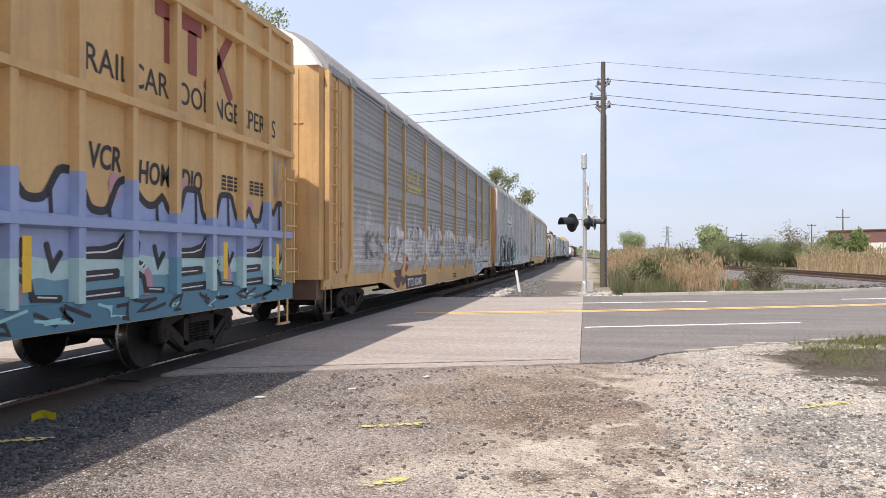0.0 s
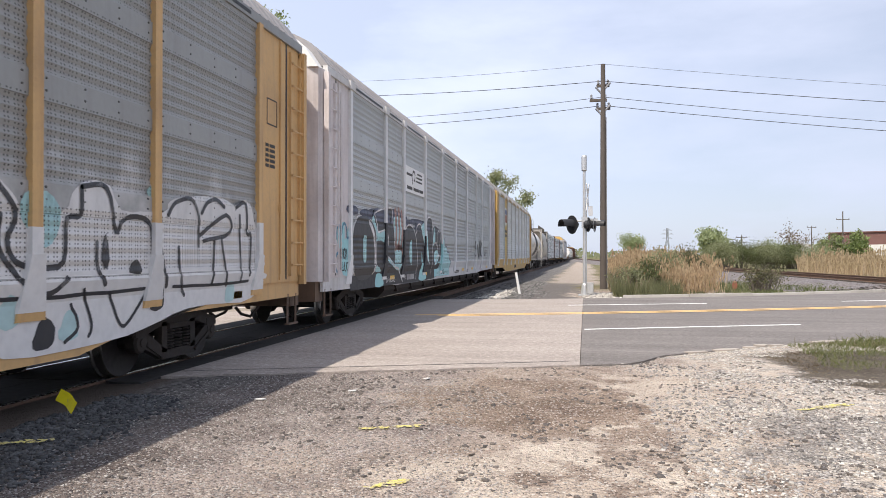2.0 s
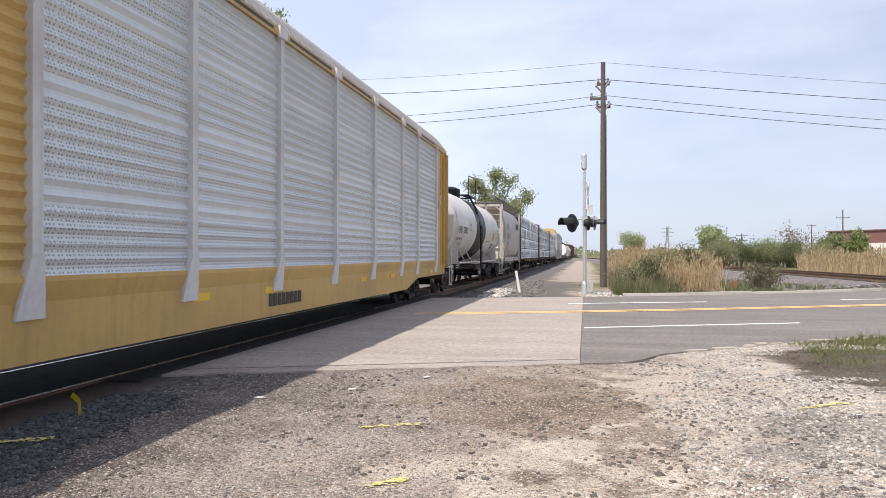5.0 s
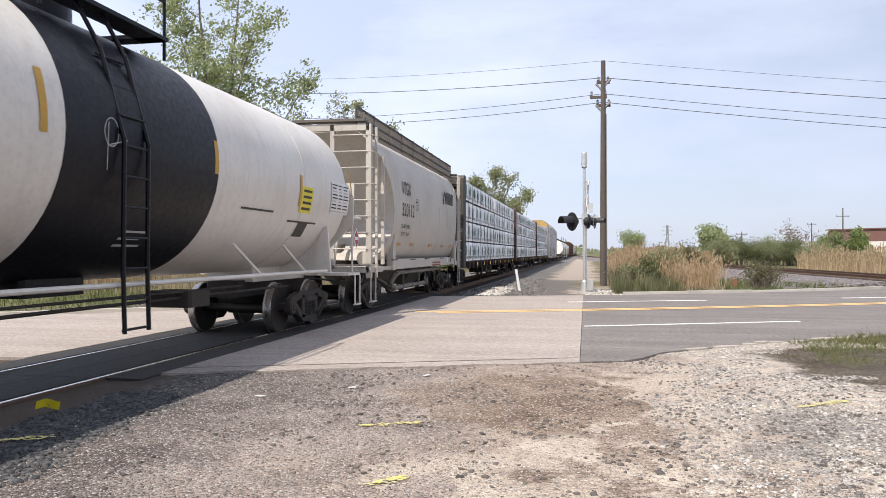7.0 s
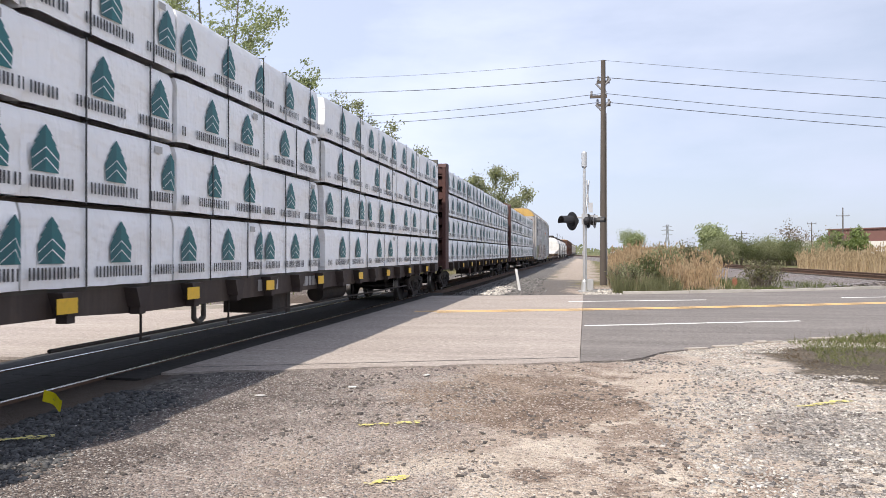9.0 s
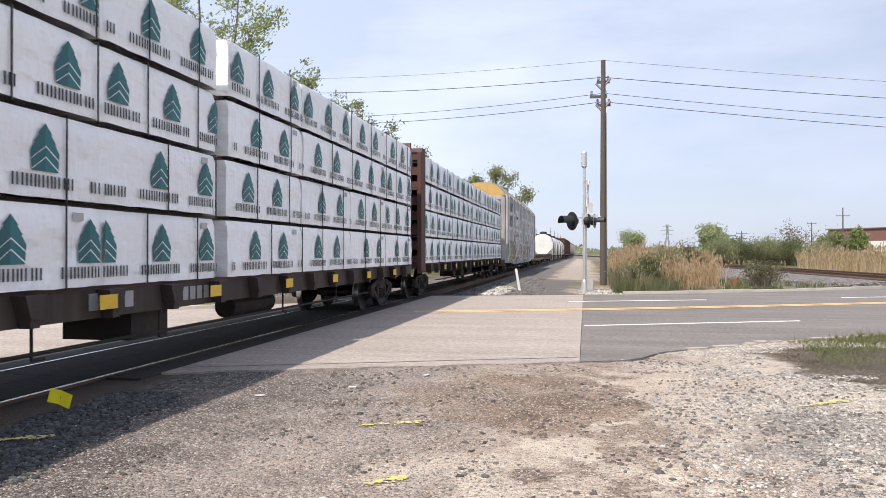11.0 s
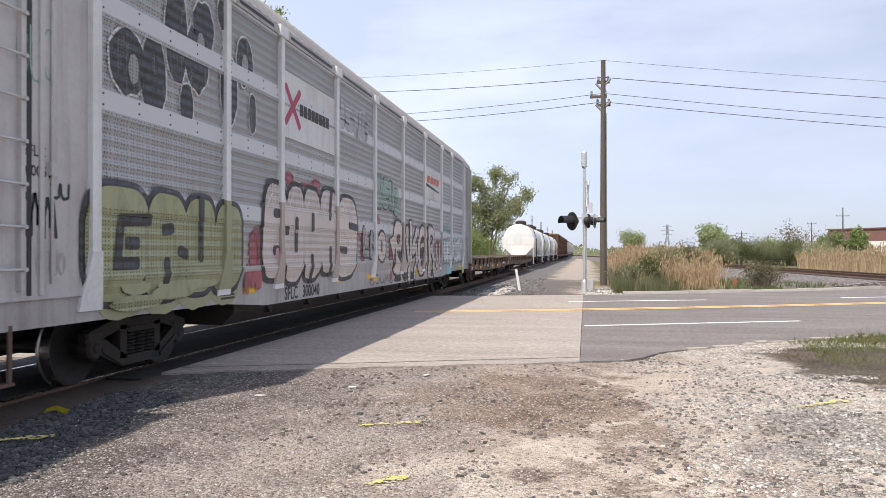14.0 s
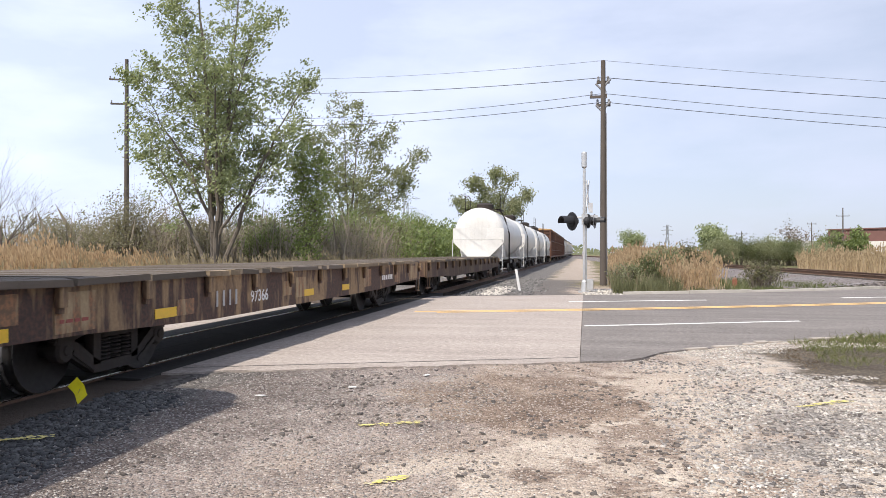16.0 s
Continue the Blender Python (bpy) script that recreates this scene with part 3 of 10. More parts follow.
def add_car(name, label, category, start, length, group=""):
    car = thing(name, label, category, group, at=pose(MIDDLE, start + length / 2, 0))
    CARS.append((car, start + length / 2))
    return car


# ---------------------------------------------------------------- train: automobile carriers
BOLTS = {}
RUSTSILL = weathered("rusty_end_sill", (0.17, 0.11, 0.075), (0.05, 0.038, 0.03), 0.6, 0.8)
DARK_BOLT = plain("dark_bolt_heads", (0.10, 0.095, 0.09), 0.6)
POSTS = (1.85, 4.75, 6.68, 9.51, 12.33, 15.17, 17.98, 20.80, 22.78, 25.62)
RACK = 27.70


def spray_mask(nt, v, z, low, high, amount):
    """Where overspray lies: below a ragged upper edge."""
    rag = remap(nt, noise_node(nt, v, 1.7, 4, 0.6), 0.3, 0.7, -0.5, 0.5)
    edge = remap(nt, maths(nt, "ADD", z, rag), low, high, 1, 0)
    return maths(nt, "MULTIPLY", edge, remap(nt, noise_node(nt, v, 2.4, 5, 0.6), 0.36, 0.60, amount * 0.25, amount))


def perforated(name, col, dark, dirt, amount=0.35, spray=None, strip=None, ridged=False, thin=0.0):
    """Sheet steel with grouped columns of small round holes and grime; ridged: as thick paint over the ridges, thin: worn through in places."""
    m, nt, bsdf = base_material(name)
    v = coords(nt)
    sep = nt.nodes.new("ShaderNodeSeparateXYZ")
    wire(nt, v, sep.inputs[0])

    def dots(val, step):
        f = maths(nt, "FRACT", maths(nt, "MULTIPLY", val, 1 / step))
        return maths(nt, "ABSOLUTE", maths(nt, "SUBTRACT", f, 0.5))
    fy = maths(nt, "MULTIPLY", maths(nt, "FRACT", maths(nt, "MULTIPLY", sep.outputs[1], 1 / 0.30)), 0.30)
    near = None
    for off in (0.03, 0.074, 0.148, 0.192, 0.250):
        d = maths(nt, "ABSOLUTE", maths(nt, "SUBTRACT", fy, off))
        near = d if near is None else maths(nt, "MINIMUM", near, d)
    dz = maths(nt, "MULTIPLY", dots(sep.outputs[2], 0.0417), 0.0417)
    r = maths(nt, "ADD", maths(nt, "POWER", near, 2.0), maths(nt, "POWER", maths(nt, "MULTIPLY", dz, 0.8), 2.0))
    hole = maths(nt, "LESS_THAN", r, 0.0082 ** 2)
    level = dots(maths(nt, "ADD", sep.outputs[2], 0.43), 1.0)
    hole = maths(nt, "MULTIPLY", hole, maths(nt, "GREATER_THAN", level, 0.12))
    big, fine = noise_node(nt, v, 0.7, 5), noise_node(nt, v, 16, 4)
    s = noise_node(nt, coords(nt, (9, 9, 0.35)), 1.0, 4)
    mask = maths(nt, "MINIMUM", maths(nt, "ADD", remap(nt, big, 0.4, 0.75, 0, amount), remap(nt, s, 0.5, 0.8, 0, amount)), 0.9)
    info = nt.nodes.new("ShaderNodeObjectInfo")
    tone = blend(nt, info.outputs["Random"], tuple(c * 0.90 for c in col), tuple(min(1, c * 1.07) for c in col))
    tone = blend(nt, remap(nt, fine, 0.3, 0.7, 0, 0.3), tone, tuple(c * 0.8 for c in col))
    tone = blend(nt, mask, tone, dirt)
    # the tone shifts towards the dirt colour in the grooves between ridges
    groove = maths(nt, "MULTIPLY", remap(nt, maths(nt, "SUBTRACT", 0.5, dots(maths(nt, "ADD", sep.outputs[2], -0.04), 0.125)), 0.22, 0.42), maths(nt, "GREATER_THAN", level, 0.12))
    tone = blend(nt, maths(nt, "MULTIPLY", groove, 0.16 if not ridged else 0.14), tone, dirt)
    if strip:
        tone = blend(nt, maths(nt, "LESS_THAN", level, 0.105), tone, strip)
    if spray:
        tone = blend(nt, spray_mask(nt, v, sep.outputs[2], *spray[1:]), tone, spray[0])
    wire(nt, blend(nt, hole, tone, dark), bsdf.inputs["Base Color"])
    bsdf.inputs["Roughness"].default_value = 0.5
    bsdf.inputs["Metallic"].default_value = 0.15
    if ridged:
        wave = maths(nt, "MULTIPLY", maths(nt, "SINE", maths(nt, "MULTIPLY", maths(nt, "ADD", sep.outputs[2], -0.04), math.tau / 0.125)), maths(nt, "GREATER_THAN", level, 0.12))
        bumpy(nt, bsdf, maths(nt, "ADD", maths(nt, "MULTIPLY", wave, 0.5), maths(nt, "MULTIPLY", fine, 0.1)), 0.7, 0.02)
    else:
        bumpy(nt, bsdf, fine, 0.08)
    if thin:
        worn = maths(nt, "MULTIPLY", noise_node(nt, coords(nt, (3, 3, 1.2)), 1.6, 5, 0.7), 1.0)
        wire(nt, remap(nt, worn, 0.36, 0.52, 1 - thin, 1.0), bsdf.inputs["Alpha"])
    return m


def corrugated(width, z0, z1, step=0.125, deep=0.015, bands=True):
    """One sheet of siding: flat lapped bands between close horizontal ridges, facing +x, from y 0 to width."""
    b = Build()
    prof = []
    z = z0
    lapped = False
    while z < z1 - 0.01:
        d = abs((z + step / 2 - 2.07 + 0.5) % 1.0 - 0.5)
        flat_ = bands and d < 0.12
        if flat_ and not lapped:
            prof += [(0.0, z), (0.012, z + 0.001)]
        if lapped and not flat_:
            prof += [(0.012, z - 0.001)]
        if flat_:
            prof += [(0.012, z + 0.002), (0.012, min(z + step, z1) - 0.002)]
        else:
            prof += [(0.0, z), (-deep * 0.5, min(z + step * 0.2, z1)), (-deep, min(z + step * 0.4, z1)), (-deep, min(z + step * 0.6, z1)), (-deep * 0.5, min(z + step * 0.8, z1))]
        lapped = flat_
        z += step
    prof.append((0.0, z1))
    n = len(prof)
    b.v = [(x, 0.0, z) for x, z in prof] + [(x, width, z) for x, z in prof]
    b.f = [(i, n + i, n + i + 1, i + 1) for i in range(n - 1)]
    k = len(b.v)
    b.v += [(-0.05, 0, z0), (-0.05, width, z0), (-0.05, width, z1), (-0.05, 0, z1)]
    b.f += [(k, k + 3, k + 2, k + 1), (0, k, k + 1, n), (n - 1, 2 * n - 1, k + 2, k + 3)]
    return b


def bolt_rows(width, z0, z1):
    """Dark bolt heads along the lapped bands of one sheet."""
    b = Build()
    n = max(2, round(width / 0.62))
    for level in (2.07, 3.07, 4.07):
        for k in range(n + 1):
            y = 0.10 + (width - 0.2) * k / n
            for dz in (-0.06, 0.055):
                b.turned([(0, 0.014), (0.010, 0.010)], (0.011, y, level + dz + 0.01 * (k % 2)), (1, 0, 0), 6)
    return b


def roof_ring(half, eave, crest, n=10):
    pts = []
    for k in range(n + 1):
        a = -1 + 2 * k / n
        pts.append((half * a, eave + (crest - eave) * (1 - abs(a) ** 3.4)))
    return pts


def autorack(start, label, body, posts, panel, roof, sill, end, plate, bands=True, solid=(), ends=None, rail=None, belly=0.50):
    """An enclosed carrier: underframe, posts, siding sheets, curved roof, doors at the ends."""
    car = add_car("autorack", label, "railcar", start, RACK, "enclosed automobile carriers")
    o = -RACK / 2
    half = 1.53
    b = Build()
    b.prism_x([(o + 0.3, 0.80), (o + 4.7, 0.78), (o + 6.2, belly), (-o - 6.2, belly), (-o - 4.7, 0.78), (-o - 0.3, 0.80), (-o - 0.3, 1.06), (o + 0.3, 1.06)], half - 0.06, half)
    part("side_sill", b, sill, car)
    c = Build()
    c.v = [(-x, y, z) for x, y, z in b.v]
    c.f = [tuple(reversed(q)) for q in b.f]
    part("side_sill", c, sill, car)
    part("floor", Build().box(-1.45, 1.45, o + 0.25, -o - 0.25, 1.0, 1.12).box(-0.35, 0.35, o + 0.4, -o - 0.4, 0.55, 1.0), IRON, car)
    if belly > 0.6:
        part("drop_floor", Build().prism_y([(-1.2, 0.42), (1.2, 0.42), (1.38, 0.60), (1.40, 1.0), (-1.40, 1.0), (-1.38, 0.60)], o + 5.4, -o - 5.4), IRON, car)
    lip = Build()
    for s in (-1, 1):
        ring = [(s * 1.47, 1.05), (s * 1.53, 1.05), (s * 1.585, 1.24), (s * 1.585, 1.29), (s * 1.50, 1.29)]
        lip.prism_y(ring if s > 0 else ring[::-1], o + 1.8, -o - 2.0)
    part("lower_rail", lip, rail or body, car)
    top = Build()
    for s in (-1, 1):
        top.box(s * 1.56 - 0.05, s * 1.56 + 0.05, o + 0.35, -o - 0.35, 5.0, 5.14)
    part("upper_rail", top, rail or body, car)
    for y0, y1 in zip(POSTS, POSTS[1:]):
        part("eave_slot", Build().box(1.612, 1.616, o + y0 + 0.35, o + y1 - 0.35, 5.05, 5.10), BLACK, car)
        part("post_cap", Build().box(1.60, 1.655, o + y0 - 0.16, o + y0 + 0.16, 4.98, 5.16, 0.01), rail or posts, car)
    # posts with flared feet
    pb = Build().box(1.50, 1.625, -0.07, 0.07, 1.45, 5.02)
    pb.add([(1.50, -0.19, 0.90), (1.56, -0.19, 0.90), (1.56, 0.19, 0.90), (1.50, 0.19, 0.90), (1.555, -0.08, 1.5), (1.64, -0.08, 1.5), (1.64, 0.08, 1.5), (1.555, 0.08, 1.5)],
           [(3, 2, 1, 0), (4, 5, 6, 7), (0, 1, 5, 4), (1, 2, 6, 5), (2, 3, 7, 6), (3, 0, 4, 7)])
    pm = pb.mesh("post", posts)
    for y in POSTS:
        part("post", pm, None, car, "", pose(0, o + y, 0))
        part("post", pm, None, car, "", pose(0, o + y, 0, 0, 0, 180))
    # siding sheets
    made = {}
    for k, (y0, y1) in enumerate(zip(POSTS, POSTS[1:])):
        w = round(y1 - y0 - 0.11, 3)
        mat = body if k in solid else panel
        if (w, mat) not in made:
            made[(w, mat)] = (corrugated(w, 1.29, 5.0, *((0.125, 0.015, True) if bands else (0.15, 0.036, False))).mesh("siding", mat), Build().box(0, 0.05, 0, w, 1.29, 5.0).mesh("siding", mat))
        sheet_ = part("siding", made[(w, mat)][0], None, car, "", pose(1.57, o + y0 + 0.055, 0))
        if bands:
            if w not in BOLTS:
                BOLTS[w] = bolt_rows(w, 1.29, 5.0).mesh("bolting", DARK_BOLT)
            tagged(part("bolting", BOLTS[w], None, sheet_), kind="stuff")
        part("siding", made[(w, mat)][1], None, car, "", pose(-1.60, o + y0 + 0.055, 0))
    # smooth end sections and doors
    for s in (-1, 1):
        ya, yb = (o + 0.42, o + 1.80) if s < 0 else (-o - 2.02, -o - 0.42)
        part("end_panel", Build().box(1.50, 1.565, ya, yb, 1.06, 5.02).box(1.565, 1.585, (ya + yb) / 2 - 0.03, (ya + yb) / 2 + 0.03, 1.1, 5.0), ends or end, car)
        part("end_panel", Build().box(-1.565, -1.50, ya, yb, 1.06, 5.02), ends or end, car)
        ring = [(-1.52, 0.42), (1.52, 0.42), (1.56, 0.30), (1.50, 0.12), (1.25, 0.02), (0.03, 0.0), (0.0, 0.015), (-0.03, 0.0), (-1.25, 0.02), (-1.50, 0.12), (-1.56, 0.30)]
        door = Build()
        rr = [(x, o + y) for x, y in ring] if s < 0 else [(-x, -o - y) for x, y in ring]
        door.prism_z(rr[:2] + rr[2:], 1.0, 5.05)
        part("end_door", door, end, car, "", None, 25)
        for x in (-1.12, -0.78, -0.42, 0.42, 0.78, 1.12):
            part("door_rib", Build().box(x - 0.018, x + 0.018, o - 0.004 if s < 0 else -o - 0.03, o + 0.03 if s < 0 else -o + 0.004, 1.08, 4.98), end, car)
        for z in (1.5, 3.95):
            part("door_seam", Build().box(-1.22, 1.22, o + 0.002 if s < 0 else -o - 0.03, o + 0.03 if s < 0 else -o - 0.002, z, z + 0.03), end, car)
        tr = roof_ring(1.52, 5.05, 5.84, 12)
        cap = Build()
        y0, y1 = (o + 0.03, o + 0.5) if s < 0 else (-o - 0.5, -o - 0.03)
        cap.prism_y(tr, y0, y1)
        part("door_crown", cap, plate, car)
        yl = o + 0.62 if s < 0 else -o - 0.62
        ladder(car, ends or end, yl - 0.21, yl + 0.21, 1.15, 4.9, 10, 1.585)
        part("corner_guard", Build().box(1.565, 1.66, yl + 0.30 * s - 0.06, yl + 0.30 * s + 0.06, 1.0, 5.0), ends or end, car)
        part("end_sill", Build().box(-1.45, 1.45, o + 0.1 if s < 0 else -o - 0.5, (o + 0.5 if s < 0 else -o - 0.1), 0.62, 1.05), RUSTSILL, car)
        stirrup(car, RUSTSILL, o + 0.6 if s < 0 else -o - 0.6, 0.85, 0.34)
        part("lock_rod", Build().tube((1.585, yl - 0.62 * s, 1.2), (1.585, yl - 0.62 * s, 4.8), 0.014).box(1.565, 1.61, yl - 0.62 * s - 0.04, yl - 0.62 * s + 0.04, 2.2, 2.32), ends or end, car)
        part("door_gap", Build().box(1.562, 1.569, yl - 0.34 * s - 0.03, yl - 0.34 * s + 0.03, 1.1, 5.0), BLACK, car)
    ring = roof_ring(1.60, 5.14, 5.90, 14)
    rib = roof_ring(1.612, 5.15, 5.925, 14)
    # one pressed sheet: the section swells at each rib
    cuts = [(o + 0.4, ring)]
    y = o + 0.6
    while y < -o - 0.6:
        cuts += [(y, ring), (y + 0.02, rib), (y + 0.07, rib), (y + 0.09, ring)]
        y += 0.32
    cuts.append((-o - 0.4, ring))
    rb, n = Build(), len(ring)
    rb.v = [(x, q, z) for q, line in cuts for x, z in line]
    rb.f = [(k * n + i, k * n + (i + 1) % n, (k + 1) * n + (i + 1) % n, (k + 1) * n + i) for k in range(len(cuts) - 1) for i in range(n)]
    rb.f += [tuple(range(n - 1, -1, -1)), tuple(range((len(cuts) - 1) * n, len(cuts) * n))]
    part("roof", rb, roof, car)
    trucks(car, (o + 3.5, -o - 3.5), 0.42)
    couplers(car, RACK)
    brace = Build().prism_x([(-0.55, 1.0), (0.05, 0.52), (0.12, 0.52), (0.12, 1.0)], 0.9, 1.42).mesh("underframe_brace", IRON)
    for k in range(9):
        part("underframe_brace", brace, None, car, "", pose(0, o + 6.6 + 1.8 * k, 0))
    part("brake_pipe", Build().tube((1.05, o + 5.5, 0.55), (1.05, -o - 5.5, 0.55), 0.03).box(0.4, 1.0, -0.6, 0.6, 0.42, 0.8), IRON, car)
    for y in (o + 5.4, o + 9.6, -2.0, 3.2, -o - 8.0, -o - 3.0):
        patch(car, REFLECT, half + 0.004, y, y + 0.45, 0.88, 0.98, "reflector")
    return car


# ---------------------------------------------------------------- train: other cars
def boxcar(start, length, label, side, trim, top=5.18, detail=True):
    car = add_car("boxcar", label, "railcar", start, length, "boxcars")
    o = -length / 2
    part("body", Build().box(-1.50, 1.50, o + 0.35, -o - 0.35, 0.95, top - 0.12, 0.02), side, car)
    part("side_sill", Build().box(1.46, 1.56, o + 0.3, -o - 0.3, 0.74, 1.0).box(-1.56, -1.46, o + 0.3, -o - 0.3, 0.74, 1.0), side, car)
    part("roof", Build().prism_y([(-1.56, top - 0.14), (1.56, top - 0.14), (1.56, top - 0.04), (0, top + 0.06), (-1.56, top - 0.04)], o + 0.3, -o - 0.3), trim, car)
    n = round((length - 0.7) / 0.9)
    pm = Build().prism_z([(1.50, -0.07), (1.60, -0.05), (1.60, 0.05), (1.50, 0.07)], 1.0, top - 0.16).mesh("post", side)
    for k in range(n + 1):
        y = o + 0.42 + (length - 0.84) * k / n
        part("post", pm, None, car, "", pose(0, y, 0))
        if not detail:
            part("post", pm, None, car, "", pose(0, y, 0, 0, 0, 180))
    for z in (1.80, 3.15, 4.58):
        r = Build()
        r.prism_y([(1.50, z - 0.07), (1.615, z - 0.045), (1.615, z + 0.045), (1.50, z + 0.07)], o + 0.35, -o - 0.35)
        part("belt_rail", r, side, car)
    part("door_track", Build().box(1.56, 1.62, -2.4, 2.4, 0.95, 1.05), side, car)
    for s in (-1, 1):
        yl = o + 0.62 if s < 0 else -o - 0.62
        ladder(car, side, yl - 0.2, yl + 0.2, 1.0, 2.9, 5, 1.61)
        stirrup(car, trim, yl, 0.8, 0.34)
        e = o + 0.3 if s < 0 else -o - 0.3
        eb = Build()
        for k in range(9):
            z = 1.2 + k * 0.42
            eb.box(-1.35, 1.35, min(e, e + 0.07 * s), max(e, e + 0.07 * s), z, z + 0.16)
        part("end_ribs", eb, side, car)
    part("underframe", Build().box(-0.3, 0.3, o + 0.3, -o - 0.3, 0.6, 0.95).box(-1.3, 1.3, -0.5, 0.5, 0.55, 0.95), IRON, car)
    trucks(car, (o + 2.6, -o - 2.6), 0.457)
    couplers(car, length)
    return car


def tank_car(start, length, label, shell, band=None, radius=1.56, mid=2.70, rail=None, detail=True, dome=0.0):
    car = add_car("tank_car", label, "railcar", start, length, "tank cars")
    o = -length / 2
    rail = rail or shell
    prof = []
    a, b2 = o + 0.95, -o - 0.95
    for k in range(9):
        q = k / 8 * math.pi / 2
        prof.append((a + 0.62 * (1 - math.sin(q)), radius * (math.cos(q) ** 0.55 if k < 8 else 0.02)))
    prof = sorted(prof)
    body = prof + [(-d, r) for d, r in reversed(prof)]
    part("tank", Build().turned(body, (0, 0, mid), (0, 1, 0), 56), shell, car, "", None, 30)
    if band:
        part("band", Build().turned([(-1.39, radius - 0.02), (-1.39, radius + 0.006), (1.73, radius + 0.006), (1.73, radius - 0.02)], (0, 0, mid), (0, 1, 0), 56), band, car, "black painted band round the tank", None, 30)
    for y in (-5.0, 5.0) if detail else ():
        part("weld_band", Build().turned([(y - 0.03, radius), (y - 0.02, radius + 0.008), (y + 0.02, radius + 0.008), (y + 0.03, radius)], (0, 0, mid), (0, 1, 0), 56), shell, car)
    # dome, platform and rail
    dk = band or IRON
    top = mid + radius
    part("manway", Build().turned([(0, 0.55), (0.42, 0.55), (0.46, 0.5), (0.55, 0.3)], (0, -0.1, top - 0.1), (0, 0, 1), 20), dk, car, "", pose(0, dome, 0), 40)
    d = Build().box(-1.15, 1.15, -1.25, -1.0, top - 0.05, top).box(-1.15, 1.15, 0.9, 1.15, top - 0.05, top).box(0.8, 1.15, -1.25, 1.15, top - 0.05, top).box(-1.15, -0.8, -1.25, 1.15, top - 0.05, top)
    for s in (-1, 1):
        d.path([(1.12 * s, -1.2, top - 0.3), (1.12 * s, -1.2, top + 0.85), (1.12 * s, -0.5, top + 0.9), (1.12 * s, 0.5, top + 0.9), (1.12 * s, 1.1, top + 0.85), (1.12 * s, 1.1, top - 0.3)], 0.022)
        d.path([(1.12 * s, -1.2, top + 0.45), (1.12 * s, 1.1, top + 0.45)], 0.018)
    part("platform", d, dk, car, "", pose(0, dome, 0))
    lad = Build()
    for y in (-0.52, -0.06):
        lad.path([(1.62, y, 0.62), (1.60, y, 1.3), (1.61, y, mid), (1.32, y, mid + 1.0), (1.0, y, top)], 0.026)
    lad = part("ladder", lad, dk, car, "", pose(0, dome, 0))
    me = Build().tube((0, -0.54, 0), (0, -0.04, 0), 0.015, n=6).mesh("rung", dk)
    for k in range(10):
        z = 0.66 + k * 0.33
        part("rung", me, None, lad, "", pose(1.61 if z < mid else 1.61 - 0.36 * (z - mid) ** 1.4, 0, z))
    # running rails, supports, end platforms
    h = Build().tube((1.52, o + 2.6, 1.14), (1.52, -o - 2.6, 1.14), 0.03)
    for y in (-5.2, -3.4, 2.6, 4.5):
        h.tube((1.52, y + 0.62, 1.14), (1.34, y, 1.62), 0.024)
    for y in (o + 2.35, -o - 2.35):
        h.prism_y([(1.16, 1.10), (1.53, 1.10), (1.46, 2.0), (1.34, 2.0)], y - 0.03, y + 0.03)
    part("side_rail", h, rail, car)
    for s in (-1, 1):
        part("stub_sill", Build().box(-0.3, 0.3, o + 0.4 if s < 0 else -o - 3.9, o + 3.9 if s < 0 else -o - 0.4, 0.68, 0.98, 0.02), IRON, car)
    part("brake_rod", Build().tube((0.9, o + 3.0, 0.86), (0.9, -o - 3.0, 0.86), 0.022, n=6), IRON, car)
    part("outlet", Build().box(-0.40, 0.40, -0.55, 0.55, 0.98, 1.22, 0.05).turned([(0, 0.20), (0.16, 0.20), (0.18, 0.12), (0.40, 0.12), (0.42, 0.15), (0.46, 0.15)], (0.1, -1.0, 1.15), (0, 0, -1), 14), dk if band else IRON, car)
    links = Build()
    for k in range(7):
        links.turned([(0, 0.018), (0.05, 0.018)], (0.28 + 0.02 * (k % 2), -0.92, 0.80 - 0.045 * k), (0.3 * (-1) ** k, 0, -1), 6)
    part("outlet_chain", links, IRON, car)
    part("brake_rigging", Build().box(0.35, 1.05, 1.9, 2.5, 0.72, 0.95, 0.04).tube((0.95, -3.6, 0.95), (0.95, 3.8, 0.95), 0.018, n=5), IRON, car)
    for s in (-1, 1):
        y = (o + 2.3) if s < 0 else (-o - 2.3)
        g = Build().prism_y([(-1.25, 1.05), (1.25, 1.05), (1.38, 1.95), (1.0, 1.65), (0.5, 1.42), (-0.5, 1.42), (-1.0, 1.65), (-1.38, 1.95)], y - 0.05, y + 0.05)
        g.box(-0.45, 0.45, y - 1.3, y + 1.3, 0.95, 1.4)
        part("saddle", g, shell, car)
        e = o + 0.3 if s < 0 else -o - 0.3
        e2 = e - 0.85 * s
        f = Build().box(-1.5, 1.5, min(e, e2), max(e, e2), 1.0, 1.05)
        part("end_platform", f, rail, car)
        q = e - 0.57 * s
        r = Build().path([(1.5, q, 1.02), (1.5, q, 2.16), (1.5, q + 0.10 * s, 2.25), (1.5, e + 0.05 * s, 2.25), (1.4, e + 0.1 * s, 2.27), (-1.4, e + 0.1 * s, 2.27), (-1.5, e, 2.2), (-1.5, e, 1.02)], 0.024)
        part("end_railing", r, rail, car)
